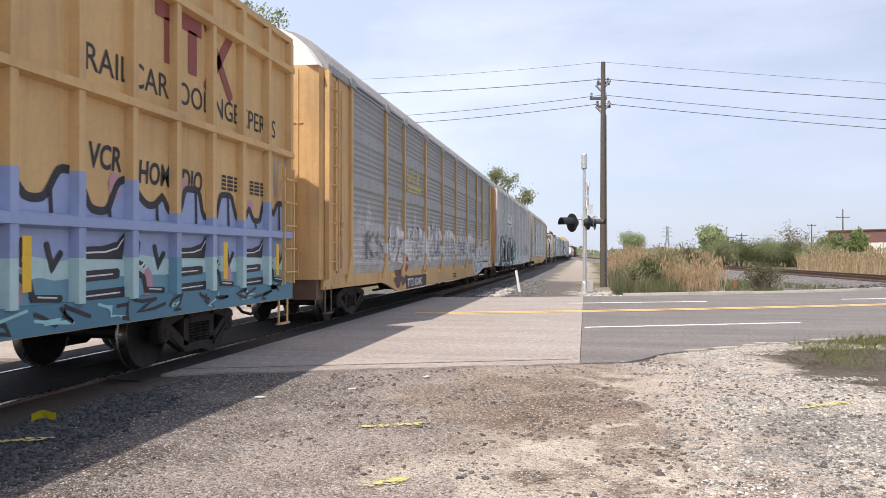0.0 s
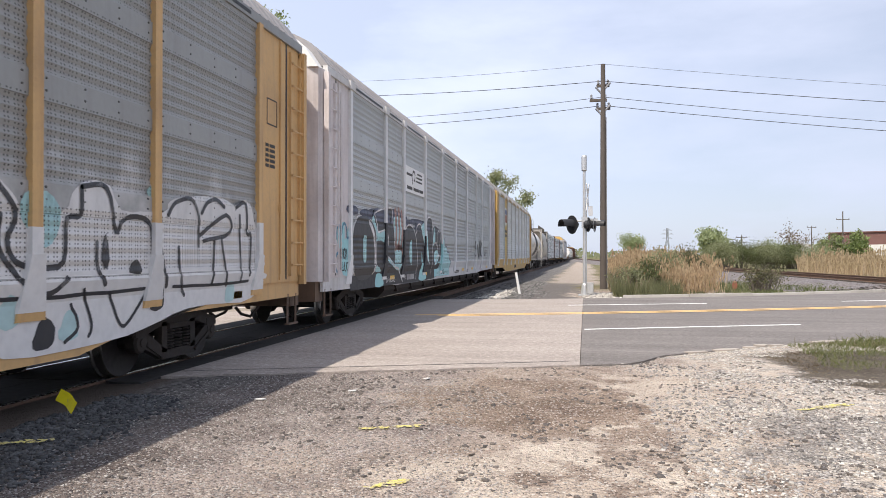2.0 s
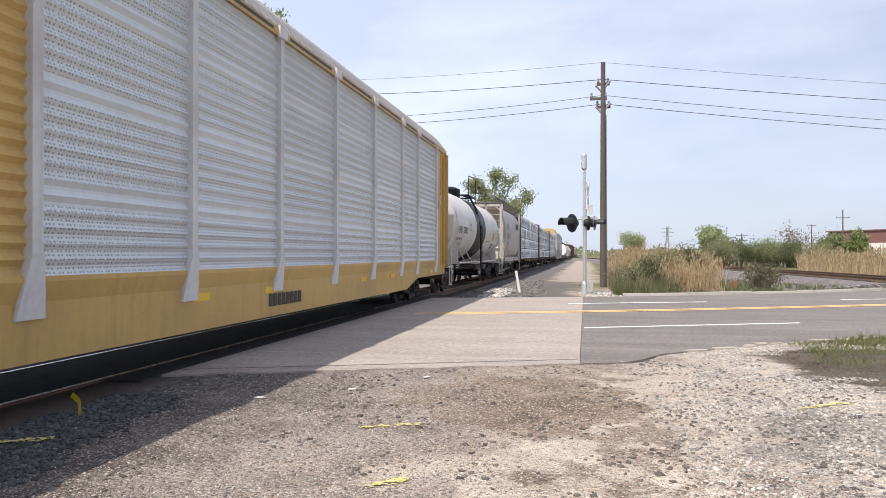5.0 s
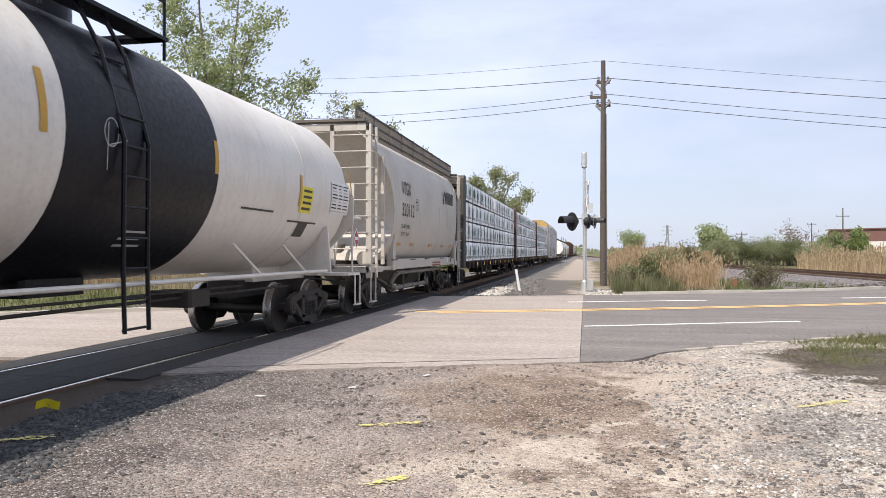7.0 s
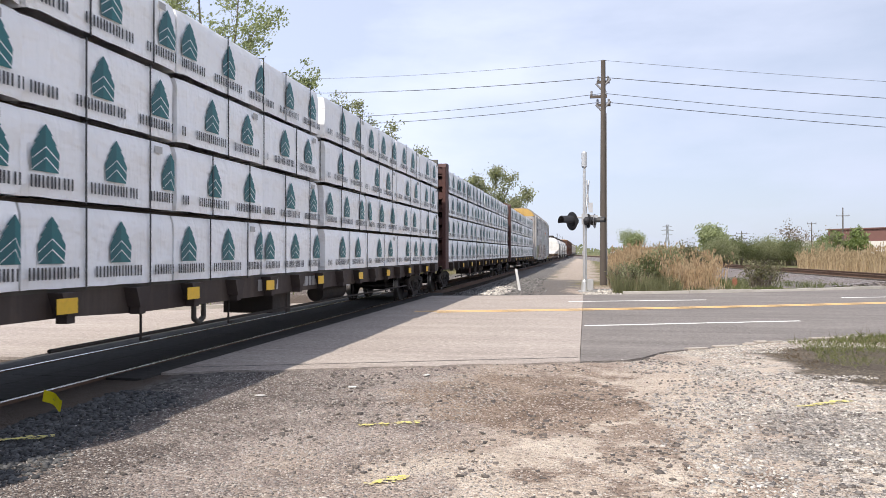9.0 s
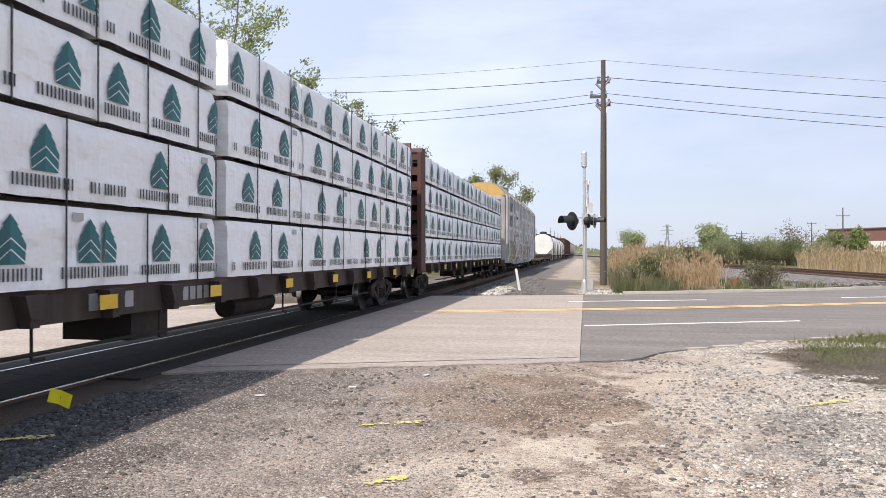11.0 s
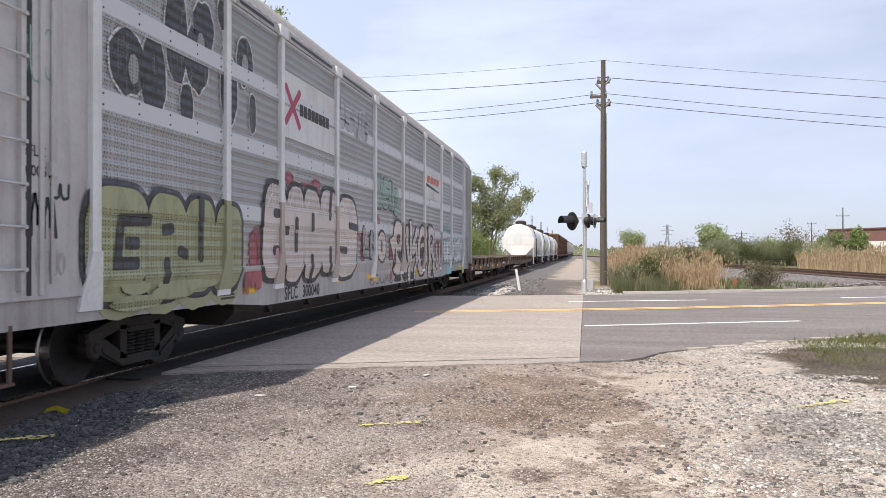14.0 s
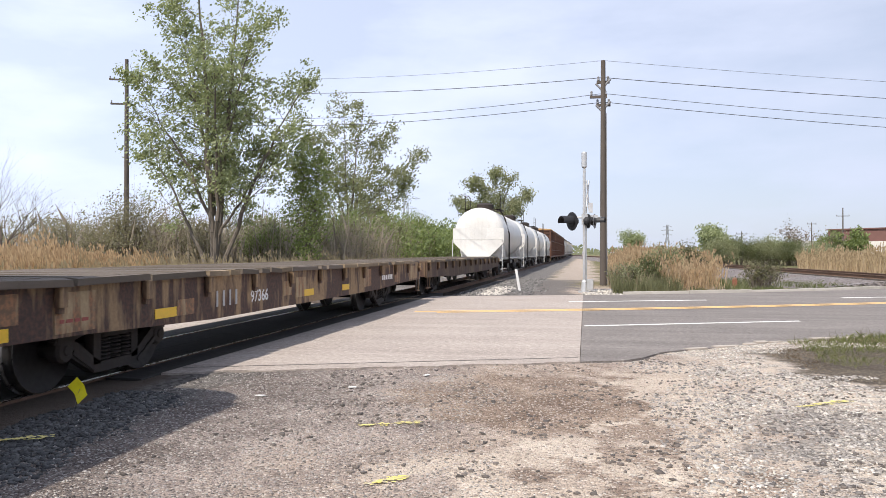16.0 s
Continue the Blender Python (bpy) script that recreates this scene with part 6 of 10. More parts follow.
def dress_train():
    S_BLACK, S_WHITE = spray("sprayed_black", (0.035, 0.035, 0.04)), spray("sprayed_white", (0.75, 0.735, 0.72))
    S_BLUE, S_DEEP = spray("sprayed_periwinkle", (0.33, 0.40, 0.62)), spray("sprayed_deep_blue", (0.10, 0.24, 0.33))
    S_MINT, S_AQUA = spray("sprayed_mint", (0.48, 0.66, 0.66)), spray("sprayed_aqua", (0.36, 0.66, 0.68))
    S_PINK, S_RED = spray("sprayed_pink", (0.56, 0.30, 0.36)), spray("sprayed_red", (0.40, 0.06, 0.10))
    S_BEIGE, S_GREEN = spray("sprayed_beige", (0.50, 0.42, 0.37)), spray("sprayed_green", (0.27, 0.42, 0.34))
    S_OLIVE, S_GREY = spray("sprayed_olive", (0.36, 0.36, 0.21)), spray("sprayed_grey", (0.42, 0.41, 0.41))
    P_BLACK, P_WHITE = sprayed_holes("pierced_black", (0.05, 0.05, 0.055)), sprayed_holes("pierced_white", (0.76, 0.745, 0.735))
    P_AQUA, P_TEAL = sprayed_holes("pierced_aqua", (0.36, 0.58, 0.59)), sprayed_holes("pierced_teal", (0.16, 0.34, 0.38))
    P_GREY, P_BEIGE = sprayed_holes("pierced_grey", (0.43, 0.42, 0.42)), sprayed_holes("pierced_beige", (0.46, 0.40, 0.36))
    P_OLIVE, P_GREEN = sprayed_holes("pierced_olive", (0.30, 0.30, 0.19)), sprayed_holes("pierced_green", (0.30, 0.41, 0.35))
    INKB = plain("stencil_dark", (0.04, 0.035, 0.03), 0.6)
    S_SEA = spray("sprayed_sea_blue", (0.17, 0.34, 0.43))
    MAROON = spray("faded_maroon", (0.30, 0.075, 0.06))
    # --- boxcar: words, emblem, blue mural
    c = 2.925
    X = 1.506
    for text, y, wid in (("RAILCAR", 6.72, 1.0), ("POOLING", 8.32, 0.98), ("EXPERTS", 10.05, 0.98)):
        words_on(box_car, text, 0.40, X, y - c, 3.36, INKB, 0.002, wid)
    e = Build()
    for y, z, a, h in ((8.02 - c, 4.30, 1.10, 0.26), (8.22 - c, 3.78, 0.20, 0.55), (8.78 - c, 3.78, 0.22, 0.55)):
        e.add([(X, y, z), (X, y + a, z), (X, y + a, z + h), (X, y, z + h)], [(0, 1, 2, 3)])
    for s in (1, -1):
        stroke(e, [(9.25 - c, 4.12 - 0.42 * s), (9.95 - c, 4.12 + 0.42 * s)], 0.16, X + 0.002)
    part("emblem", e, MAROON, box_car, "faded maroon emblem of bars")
    for text, y, z in (("VCR", 6.80, 2.50), ("HOMS", 7.68, 2.42), ("DIO", 8.62, 2.42)):
        words_on(box_car, text, 0.36, X, y - c, z - 0.12, S_BLACK, 0.009, 0.80, 0.1)
    scrawl(box_car, S_GREY, X, 11.5 - c, 12.0 - c, 2.3, 3.4, 4, 0.035, 4)
    for y in (9.7, 10.6):
        bars(box_car, INKB, X, y - c, 2.55, (0.12, 0.16, 0.10), 0.035, 0.05, 4)
    # mural painted over ribs and sheets alike, its top edge rising and dipping
    rng = random.Random(8)

    def crest(y):
        return 2.14 + 0.08 * noise.noise((y * 1.1, 0, 3)) + 0.17 * math.tanh(7 * noise.noise((y * 2.1, 0, 8)))
    step = 18.26 / 20
    for k in range(20):
        y0 = -9.13 + k * step
        a, b2 = y0, y0 + step
        pts = [a + step * i / 16 for i in range(17)]

        def band(x, lo, hi):
            q = Build()
            q.v = [(x, y, lo(y)) for y in pts] + [(x, y, hi(y)) for y in pts]
            q.f = [(i, i + 1, 18 + i, 17 + i) for i in range(16)]
            return q
        g = part("mural_panel", band(1.503, lambda y: 1.0, crest), S_BLUE, box_car, "periwinkle sprayed ground")
        part("mural_mint", band(1.505, lambda y: 1.20, lambda y: 1.46 + 0.10 * noise.noise((y * 1.6, 2, 0))), S_MINT, g)
        part("mural_deep", band(1.5055, lambda y: 1.0, lambda y: 1.24 + 0.04 * noise.noise((y * 3, 5, 0))), S_SEA, g)
        st = Build()
        stroke(st, [(y, crest(y)) for y in pts], 0.085, 1.5085)
        h = Build()
        if k % 2 == 0:
            # a curved black wing, bars below it, each with a thin white line
            st.add([(1.511, a + 0.10, 1.44), (1.511, a + 0.80, 1.43), (1.511, a + 0.86, 1.74), (1.511, a + 0.70, 1.62), (1.511, a + 0.45, 1.57), (1.511, a + 0.10, 1.56)], [(0, 1, 2, 3, 4, 5)])
            stroke(h, [(a + 0.16, 1.50), (a + 0.5, 1.51), (a + 0.7, 1.55), (a + 0.82, 1.66)], 0.018, 1.5145)
            for z, w in ((1.26, 0.62), (1.06, 0.75)):
                stroke(st, [(a + 0.10, z), (a + 0.10 + w, z + 0.02)], 0.11, 1.5115)
                stroke(h, [(a + 0.18, z), (a + w, z + 0.015)], 0.016, 1.5145)
        else:
            stroke(st, [(a + 0.20, 1.62), (a + 0.16, 1.40), (a + 0.30, 1.36)], 0.06, 1.512)
            stroke(st, [(a + 0.02, 1.35), (a + 0.30, 1.22), (a + 0.34, 1.08), (a + 0.72, 1.06)], 0.07, 1.5125)
            stroke(st, [(a + 0.52, 1.58), (a + 0.60, 1.36), (a + 0.72, 1.50)], 0.07, 1.5125)
            stroke(h, [(a + 0.08, 1.38), (a + 0.24, 1.34), (a + 0.30, 1.38)], 0.03, 1.5145)
            stroke(h, [(a + 0.40, 1.09), (a + 0.66, 1.07)], 0.016, 1.5145)
            blob(g, S_PINK, 1.508, a + 0.14, 1.14, 0.07, 0.12, k + 80)
        yy = a + 0.62 * step
        stroke(st, [(yy, crest(yy)), (yy + 0.02, 1.86)], 0.05, 1.5125)
        part("mural_outline", st, S_BLACK, g)
        part("mural_glint", h, S_WHITE, g)
        if rng.random() < 0.8:
            yy = rng.uniform(a + 0.15, b2 - 0.1)
            blob(g, S_PINK, 1.5075, yy, rng.choice((crest(yy) + 0.06, 1.2, 1.15)), 0.10, rng.uniform(0.08, 0.2), k + 50)
        pm = Build().prism_z([(1.503, y0 - 0.075), (1.604, y0 - 0.053), (1.604, y0 + 0.053), (1.503, y0 + 0.075)], 1.45, crest(y0))
        part("mural_post", pm, S_BLUE, box_car)
        part("mural_post", Build().prism_z([(1.503, y0 - 0.075), (1.604, y0 - 0.053), (1.604, y0 + 0.053), (1.503, y0 + 0.075)], 1.0, 1.45), S_MINT if k % 4 else S_SEA, box_car)
    part("mural_belt", Build().prism_y([(1.52, 1.725), (1.619, 1.752), (1.619, 1.848), (1.52, 1.875)], -9.18, 9.18), S_BLUE, box_car)
    part("mural_sill", Build().box(1.50, 1.563, -9.24, 9.24, 0.745, 1.02), S_DEEP, box_car, "deep blue sprayed sill")
    scrawl(box_car, S_BLACK, 1.566, -1.0, 9.0, 0.78, 1.0, 16, 0.04, 9)
    scrawl(box_car, S_AQUA, 1.567, -1.0, 9.0, 0.78, 1.0, 10, 0.03, 10)
    for y in (5.75, 9.55, 11.35):
        patch(box_car, REFLECT, 1.608, y - c, y - c + 0.11, 1.15, 1.65, "reflector")

    # --- first carrier: whitish letters, gold emblem on the dark siding
    o = -RACK / 2
    GOLD = spray("faded_gold", (0.60, 0.44, 0.07))
    c = 13.7 + RACK / 2
    Y = o + POSTS[2] + 0.40
    e = Build()
    for k in range(3):
        stroke(e, arc(Y + 0.28 + k * 0.62, 3.76, 0.2, 0.22, 60 + 40 * (k % 2), 330 - 30 * k), 0.10, 1.577)
    stroke(e, [(Y + 1.35, 3.56), (Y + 1.75, 3.98)], 0.10, 1.577)
    part("emblem", e, GOLD, rack_a, "faded gold emblem")
    patch(rack_a, GOLD, 1.575, Y + 0.02, Y + 1.8, 3.34, 3.41, "emblem_bar")
    patch(rack_a, GOLD, 1.575, Y + 0.02, Y + 1.8, 3.24, 3.28, "emblem_bar")
    for k, (y0, y1, f) in enumerate(((5.1, 6.8, "uz"), (7.1, 9.5, "unk"), (9.9, 12.2, "rno"), (12.6, 14.9, "aon"), (15.3, 17.7, "kuz"), (18.1, 20.3, "eru"))):
        piece(rack_a, f, 1.576, o + y0, o + y1, 1.32, 2.15 + 0.1 * (k % 3), P_WHITE, P_GREY, 0.24, 0.02, 20 + k, P_GREY)
    for k, (y0, y1, f) in enumerate(((3.0, 4.6, "ks"), (7.4, 9.6, "sae"), (10.2, 12.3, "zul"), (12.9, 15.0, "kbs"), (15.6, 17.8, "oal"))):
        piece(rack_a, f, 1.5885, o + y0, o + y1, 1.40, 2.05 + 0.12 * (k % 3), P_WHITE if k % 2 else P_GREY, P_GREY, 0.07, 0.012, 220 + k)
    for k, y in enumerate(POSTS[1:]):
        painted_post(rack_a, S_WHITE, o + y, 1.75 + 0.12 * (k % 3), k > 5)
    spatter(rack_a, P_WHITE, 1.5712, o + 12.0, 1.75, 2.6, 0.4, 231, 16)
    spatter(rack_a, P_WHITE, 1.5712, o + 17.0, 1.65, 2.6, 0.35, 232, 16)
    spatter(rack_a, spray("dark_maroon", (0.13, 0.06, 0.058)), 1.5345, o + 6.4, 0.85, 0.8, 0.22, 234, 8)
    blob(rack_a, MAROON, 1.5712, o + 9.6, 1.25, 0.25, 0.35, 235)
    blob(rack_a, MAROON, 1.5712, o + 7.0, 1.2, 0.3, 0.2, 236)
    P_CHALK = sprayed_holes("pierced_chalk", (0.76, 0.74, 0.72), 0.10)
    spatter(rack_a, P_CHALK, 1.5714, o + 11.5, 1.75, 4.6, 0.32, 243, 26)
    spatter(rack_a, P_AQUA, 1.5718, o + 22.4, 2.1, 0.4, 0.2, 244, 5)
    # pale ground of the last letters, then their thin black lines
    field(rack_a, P_CHALK, 1.5735, o, ((16.6, 1.30), (16.7, 2.0), (17.57, 2.10), (17.9, 2.18), (18.4, 2.12), (19.1, 2.10), (19.3, 1.82), (20.0, 1.77), (20.05, 1.5), (19.8, 1.31), (18.2, 1.30)), 245)
    field(rack_a, P_CHALK, 1.5728, o, ((9.8, 1.34), (9.7, 1.9), (10.6, 2.1), (11.6, 2.16), (12.6, 2.0), (13.4, 2.12), (14.6, 2.18), (15.6, 2.02), (16.7, 2.1), (16.75, 1.31), (13.0, 1.32)), 248)
    field(rack_a, P_CHALK, 1.5735, o, ((20.2, 1.3), (20.2, 1.9), (20.38, 2.14), (20.62, 1.92), (20.85, 1.62), (21.2, 1.9), (21.45, 2.21), (21.9, 2.22), (22.1, 1.97), (22.6, 1.99), (23.0, 2.02), (23.2, 2.18), (24.3, 2.29), (24.8, 2.2), (25.2, 2.3), (25.45, 2.0), (25.5, 1.2)), 246)
    field(rack_a, S_WHITE, 1.5765, o, ((19.9, 1.295), (25.5, 1.295), (25.45, 0.86), (23.6, 0.83), (22.3, 0.62), (20.5, 0.60), (20.2, 0.95)), 247, "graffiti", "white sprayed sill")
    for k, pts in enumerate((((20.35, 2.11), (20.58, 1.86), (20.48, 1.63), (20.58, 1.44), (20.86, 1.38), (21.20, 1.43), (21.25, 1.84), (21.44, 1.89), (21.45, 2.17)),
                             ((21.45, 2.17), (21.85, 2.19), (22.03, 1.75), (22.15, 1.87), (22.38, 1.92), (22.67, 1.85), (22.73, 1.55)),
                             ((20.40, 1.85), (20.38, 1.57), (20.54, 1.37), (20.76, 1.19), (21.05, 1.14), (21.26, 1.28)),
                             ((21.71, 1.63), (21.72, 1.39), (21.85, 1.19)), ((22.83, 1.94), (22.93, 1.51), (23.05, 1.12)), ((22.78, 1.94), (22.84, 1.12), (22.67, 0.98)),
                             ((23.04, 1.97), (23.21, 2.13), (23.58, 2.20), (23.77, 1.99), (23.79, 1.61)), ((23.84, 2.03), (24.01, 2.19), (24.26, 2.24), (24.48, 2.15)),
                             ((23.82, 1.75), (24.53, 2.05), (24.67, 1.81), (23.91, 1.68)), ((24.22, 1.69), (24.17, 1.10)), ((24.42, 1.71), (24.61, 1.08)),
                             ((24.83, 2.17), (25.15, 2.25), (25.21, 1.82), (25.35, 1.78), (25.3, 1.2)), ((24.95, 2.07), (25.04, 1.11)), ((23.3, 1.6), (23.36, 1.2), (23.5, 1.0)))):
        line_of(rack_a, P_BLACK, 1.5815, o, pts, 0.055, 250 + k)
    for k, pts in enumerate((((17.77, 1.67), (17.89, 1.65), (18.17, 1.74), (18.23, 1.56)), ((18.49, 1.71), (18.61, 1.61), (18.59, 1.49), (18.53, 1.38)), ((18.97, 1.88), (19.04, 1.68), (19.02, 1.39)),
                             ((19.45, 1.5), (19.62, 1.42), (19.5, 1.2)), ((16.9, 1.8), (17.2, 1.72), (17.25, 1.4)))):
        line_of(rack_a, P_BLACK, 1.5815, o, pts, 0.035, 270 + k)
    for k, pts in enumerate((((21.36, 1.02), (21.47, 0.79), (21.27, 0.66)), ((21.52, 1.16), (21.68, 0.81), (21.63, 0.68)), ((21.96, 1.11), (22.16, 0.76), (22.34, 0.79), (22.67, 1.09)), ((20.3, 1.12), (21.2, 1.10), (22.6, 1.12)), ((23.2, 1.12), (24.4, 1.10), (25.3, 1.12)))):
        line_of(rack_a, S_BLACK, 1.5815, o, pts, 0.04, 280 + k)
    field(rack_a, P_BLACK, 1.582, o, ((22.27, 1.31), (22.40, 1.46), (22.52, 1.31)), 290)
    field(rack_a, P_BLACK, 1.582, o, ((21.78, 1.5), (21.86, 1.72), (21.92, 1.45), (21.85, 1.35)), 291)
    for k, (y, z, m) in enumerate(((20.55, 0.98, S_MINT), (21.0, 0.75, S_BLACK), (21.35, 0.8, S_MINT), (22.9, 0.98, S_BLACK), (24.75, 0.97, S_MINT))):
        field(rack_a, m, 1.580, o, ((y - 0.16, z - 0.1), (y - 0.05, z + 0.16), (y + 0.12, z + 0.1), (y + 0.1, z - 0.1)), 292 + k)
    field(rack_a, P_AQUA, 1.5775, o, ((20.62, 1.9), (20.8, 2.1), (21.1, 2.0), (21.15, 1.75), (20.9, 1.55)), 298)
    patch(rack_a, INKB, 1.533, o + 7.2, o + 9.9, 0.51, 0.86, "dark_patch")
    words_on(rack_a, "TTGX", 0.32, 1.542, o + 7.32, 0.57, S_WHITE, 0.006, 0.92)
    words_on(rack_a, "820842", 0.30, 1.542, o + 8.2, 0.57, S_WHITE, 0.003, 1.2)
    words_on(rack_a, "TINX", 0.16, 1.567, o + 1.05, 2.02, INKB, 0.003, 1.0)
    words_on(rack_a, "4695", 0.16, 1.567, o + 1.05, 1.84, INKB, 0.003, 1.0)
    tag(rack_a, S_GREY, 1.568, o + 0.95, 1.25, 0.45, 0.35, 4, 237, 0.014)
    tag(rack_a, S_PINK, 1.569, o + 1.1, 1.15, 0.3, 0.4, 3, 238, 0.012)
    bars(rack_a, INKB, 1.535, o + 14.9, 0.70, (0.2, 0.2, 0.2), 0.06, 0.04, 2)
    scrawl(rack_a, MAROON, 1.535, o + 20.2, o + 21.6, 0.58, 0.95, 4, 0.08, 31)
    for k, line in enumerate(("CLOSE & LOCK", "DOORS BEFORE", "MOVING CAR")):
        me = lettering(line, 0.085, 0.002, 0, 1.25)
        me.materials.append(INKB)
        for car in (rack_a, rack_b):
            part("lettering", me, None, car, "", pose(0.30, o - 0.004, 1.80 - 0.12 * k, 0, 0, -90))
    bars(rack_a, INKB, 1.568, o + 25.9, 3.2, (0.12, 0.2), 0.05, 0.04, 5)
    part("stencil_frame", Build().box(1.567, 1.571, o + 25.95, o + 26.35, 3.55, 3.57).box(1.567, 1.571, o + 25.95, o + 26.35, 3.95, 3.97).box(1.567, 1.571, o + 25.95, o + 25.97, 3.57, 3.95).box(1.567, 1.571, o + 26.33, o + 26.35, 3.57, 3.95), INKB, rack_a)

    # --- second carrier: white sign, black and aqua letters
    Y = o + POSTS[2] + 0.09
    sg = patch(rack_b, WHITE, 1.584, Y, Y + 2.64, 3.28, 4.0, "sign", "white painted sign with a grey emblem")
    e = Build()
    stroke(e, [(Y + 0.25, 3.78), (Y + 0.9, 3.78), (Y + 1.0, 3.55)], 0.07, 1.593)
    stroke(e, arc(Y + 1.15, 3.78, 0.16, 0.14, 180, -90), 0.07, 1.593)
    for k in range(3):
        stroke(e, [(Y + 1.4 + 0.1 * k, 3.66 + k * 0.11), (Y + 2.25, 3.66 + k * 0.11)], 0.05, 1.593)
    part("emblem", e, INKB, sg)
    bars(sg, INKB, 1.592, Y + 0.3, 3.36, (0.62, 0.08, 0.66, 0.5), 0.09, 0.08)
    P_NIGHT, P_NAVY = sprayed_holes("pierced_soft_black", (0.035, 0.035, 0.04), 0.12), sprayed_holes("pierced_navy", (0.07, 0.08, 0.13))
    P_CLAY = sprayed_holes("pierced_clay", (0.42, 0.24, 0.20), 0.2)
    P_ICE = sprayed_holes("pierced_ice_blue", (0.42, 0.70, 0.72), 0.08)
    # navy haze behind, aqua ground between the black forms
    spatter(rack_b, P_NAVY, 1.5712, o + 4.2, 2.50, 2.4, 0.22, 401, 14)
    spatter(rack_b, P_NAVY, 1.5712, o + 8.6, 2.38, 2.6, 0.18, 402, 12)
    bubble(rack_b, "o", 1.574, (o + 2.02, o + 3.92), 0.95, 2.42, P_NIGHT, P_WHITE, P_ICE, 0.045, 0.26, 41, square=2.5)
    field(rack_b, P_NIGHT, 1.5735, o, ((3.5, 0.78), (3.45, 2.15), (3.76, 2.48), (4.3, 2.6), (5.0, 2.68), (5.38, 2.69), (5.6, 2.45), (6.55, 2.4), (6.72, 2.0), (6.91, 2.24), (7.38, 2.37), (7.81, 2.31), (8.18, 2.05)), 411)
    field(rack_b, P_NIGHT, 1.5742, o, ((5.6, 0.78), (5.8, 1.6), (6.72, 1.9), (6.91, 2.24), (7.38, 2.37), (7.81, 2.31), (8.18, 2.1), (8.43, 2.38), (8.99, 2.41), (9.5, 2.2), (9.88, 2.1), (9.87, 2.62), (10.6, 2.65), (10.72, 2.3), (11.1, 2.47), (11.7, 2.4), (12.3, 2.2), (12.45, 1.5), (12.3, 1.1), (11.3, 0.78)), 412)
    # aqua showing between the black limbs
    for k, pts in enumerate((((3.56, 2.30), (3.73, 2.42), (4.06, 2.05), (4.83, 2.10), (5.03, 1.76), (4.60, 1.83), (4.03, 1.85), (3.89, 1.72), (3.84, 1.92)),
                             ((5.61, 2.48), (5.75, 1.59), (5.79, 1.20), (6.33, 1.12), (6.49, 1.52), (6.69, 2.03), (6.55, 2.44)),
                             ((4.71, 1.53), (5.13, 1.47), (5.79, 1.25), (6.29, 1.11), (5.9, 1.13), (5.18, 1.32)),
                             ((3.90, 1.25), (4.19, 1.20), (4.44, 1.11), (3.92, 1.12)), ((4.07, 1.05), (4.52, 1.03), (4.70, 0.76), (3.98, 0.76)),
                             ((7.47, 1.86), (7.60, 1.93), (7.72, 1.86), (7.76, 1.45), (7.58, 1.22), (7.42, 1.45)),
                             ((8.99, 2.37), (9.68, 2.47), (9.86, 2.1), (9.93, 2.01), (10.19, 1.24), (9.44, 1.81)),
                             ((9.0, 1.09), (9.06, 1.58), (9.33, 1.14), (9.56, 1.14), (9.86, 0.78), (8.80, 0.78)),
                             ((10.76, 2.05), (11.09, 2.43), (11.11, 1.99), (10.92, 1.78)), ((10.95, 1.53), (11.41, 1.68), (11.83, 1.47), (11.15, 1.18)))):
        field(rack_b, P_ICE if min(z for u, z in pts) > 1.1 else S_AQUA, 1.580, o, pts, 413 + k)
    e = ((12.40, 2.02), (12.77, 2.08), (12.89, 1.83), (13.29, 1.80), (13.37, 1.64), (13.71, 1.60), (13.82, 1.36), (14.07, 1.30), (13.86, 0.84), (11.5, 0.80), (12.17, 1.04), (12.40, 1.35))
    part("graffiti", over_lip(Build().add([(1.577, o + u, z) for u, z in e], [tuple(range(12))])), P_ICE, rack_b, "aqua sprayed crest")
    st = Build()
    stroke(st, [(o + u, z) for u, z in ((12.77, 2.10), (12.93, 1.85), (13.33, 1.81), (13.40, 1.64), (13.76, 1.60), (13.84, 1.36), (14.10, 1.30), (13.95, 1.02))], 0.045, 1.5815)
    part("graffiti_stroke", over_lip(st), P_NAVY, rack_b)
    # white lines round the letters
    line_of(rack_b, P_WHITE, 1.5835, o, ((3.32, 2.26), (3.63, 2.03), (3.80, 1.77), (3.84, 1.51), (3.79, 1.15)), 0.13, 430)
    for k, pts in enumerate((((3.80, 2.12), (3.91, 1.82), (3.95, 1.51), (3.93, 1.26)), ((3.76, 2.48), (3.95, 2.29), (4.06, 2.06), (4.83, 2.12), (5.06, 1.76)),
                             ((3.76, 2.49), (4.26, 2.60), (4.97, 2.68), (5.38, 2.69), (5.52, 2.34), (5.67, 1.84), (5.75, 1.42)),
                             ((4.71, 1.53), (5.13, 1.44), (5.67, 1.21), (6.22, 1.12), (6.70, 0.79)),
                             ((6.69, 1.95), (6.91, 2.23), (7.38, 2.36), (7.81, 2.30), (8.18, 2.03), (8.43, 1.53), (8.38, 0.80)),
                             ((8.27, 2.15), (8.43, 2.38), (8.97, 2.40), (9.33, 1.90), (10.19, 1.24)), ((9.88, 2.10), (9.87, 2.63), (10.57, 2.65), (10.73, 2.04), (10.60, 0.86)),
                             ((10.83, 1.85), (11.31, 1.91), (11.68, 1.66), (11.41, 2.09), (11.72, 2.32), (12.05, 2.16), (11.90, 1.80), (12.15, 1.35)), ((11.0, 1.2), (11.6, 1.5), (12.1, 1.45)))):
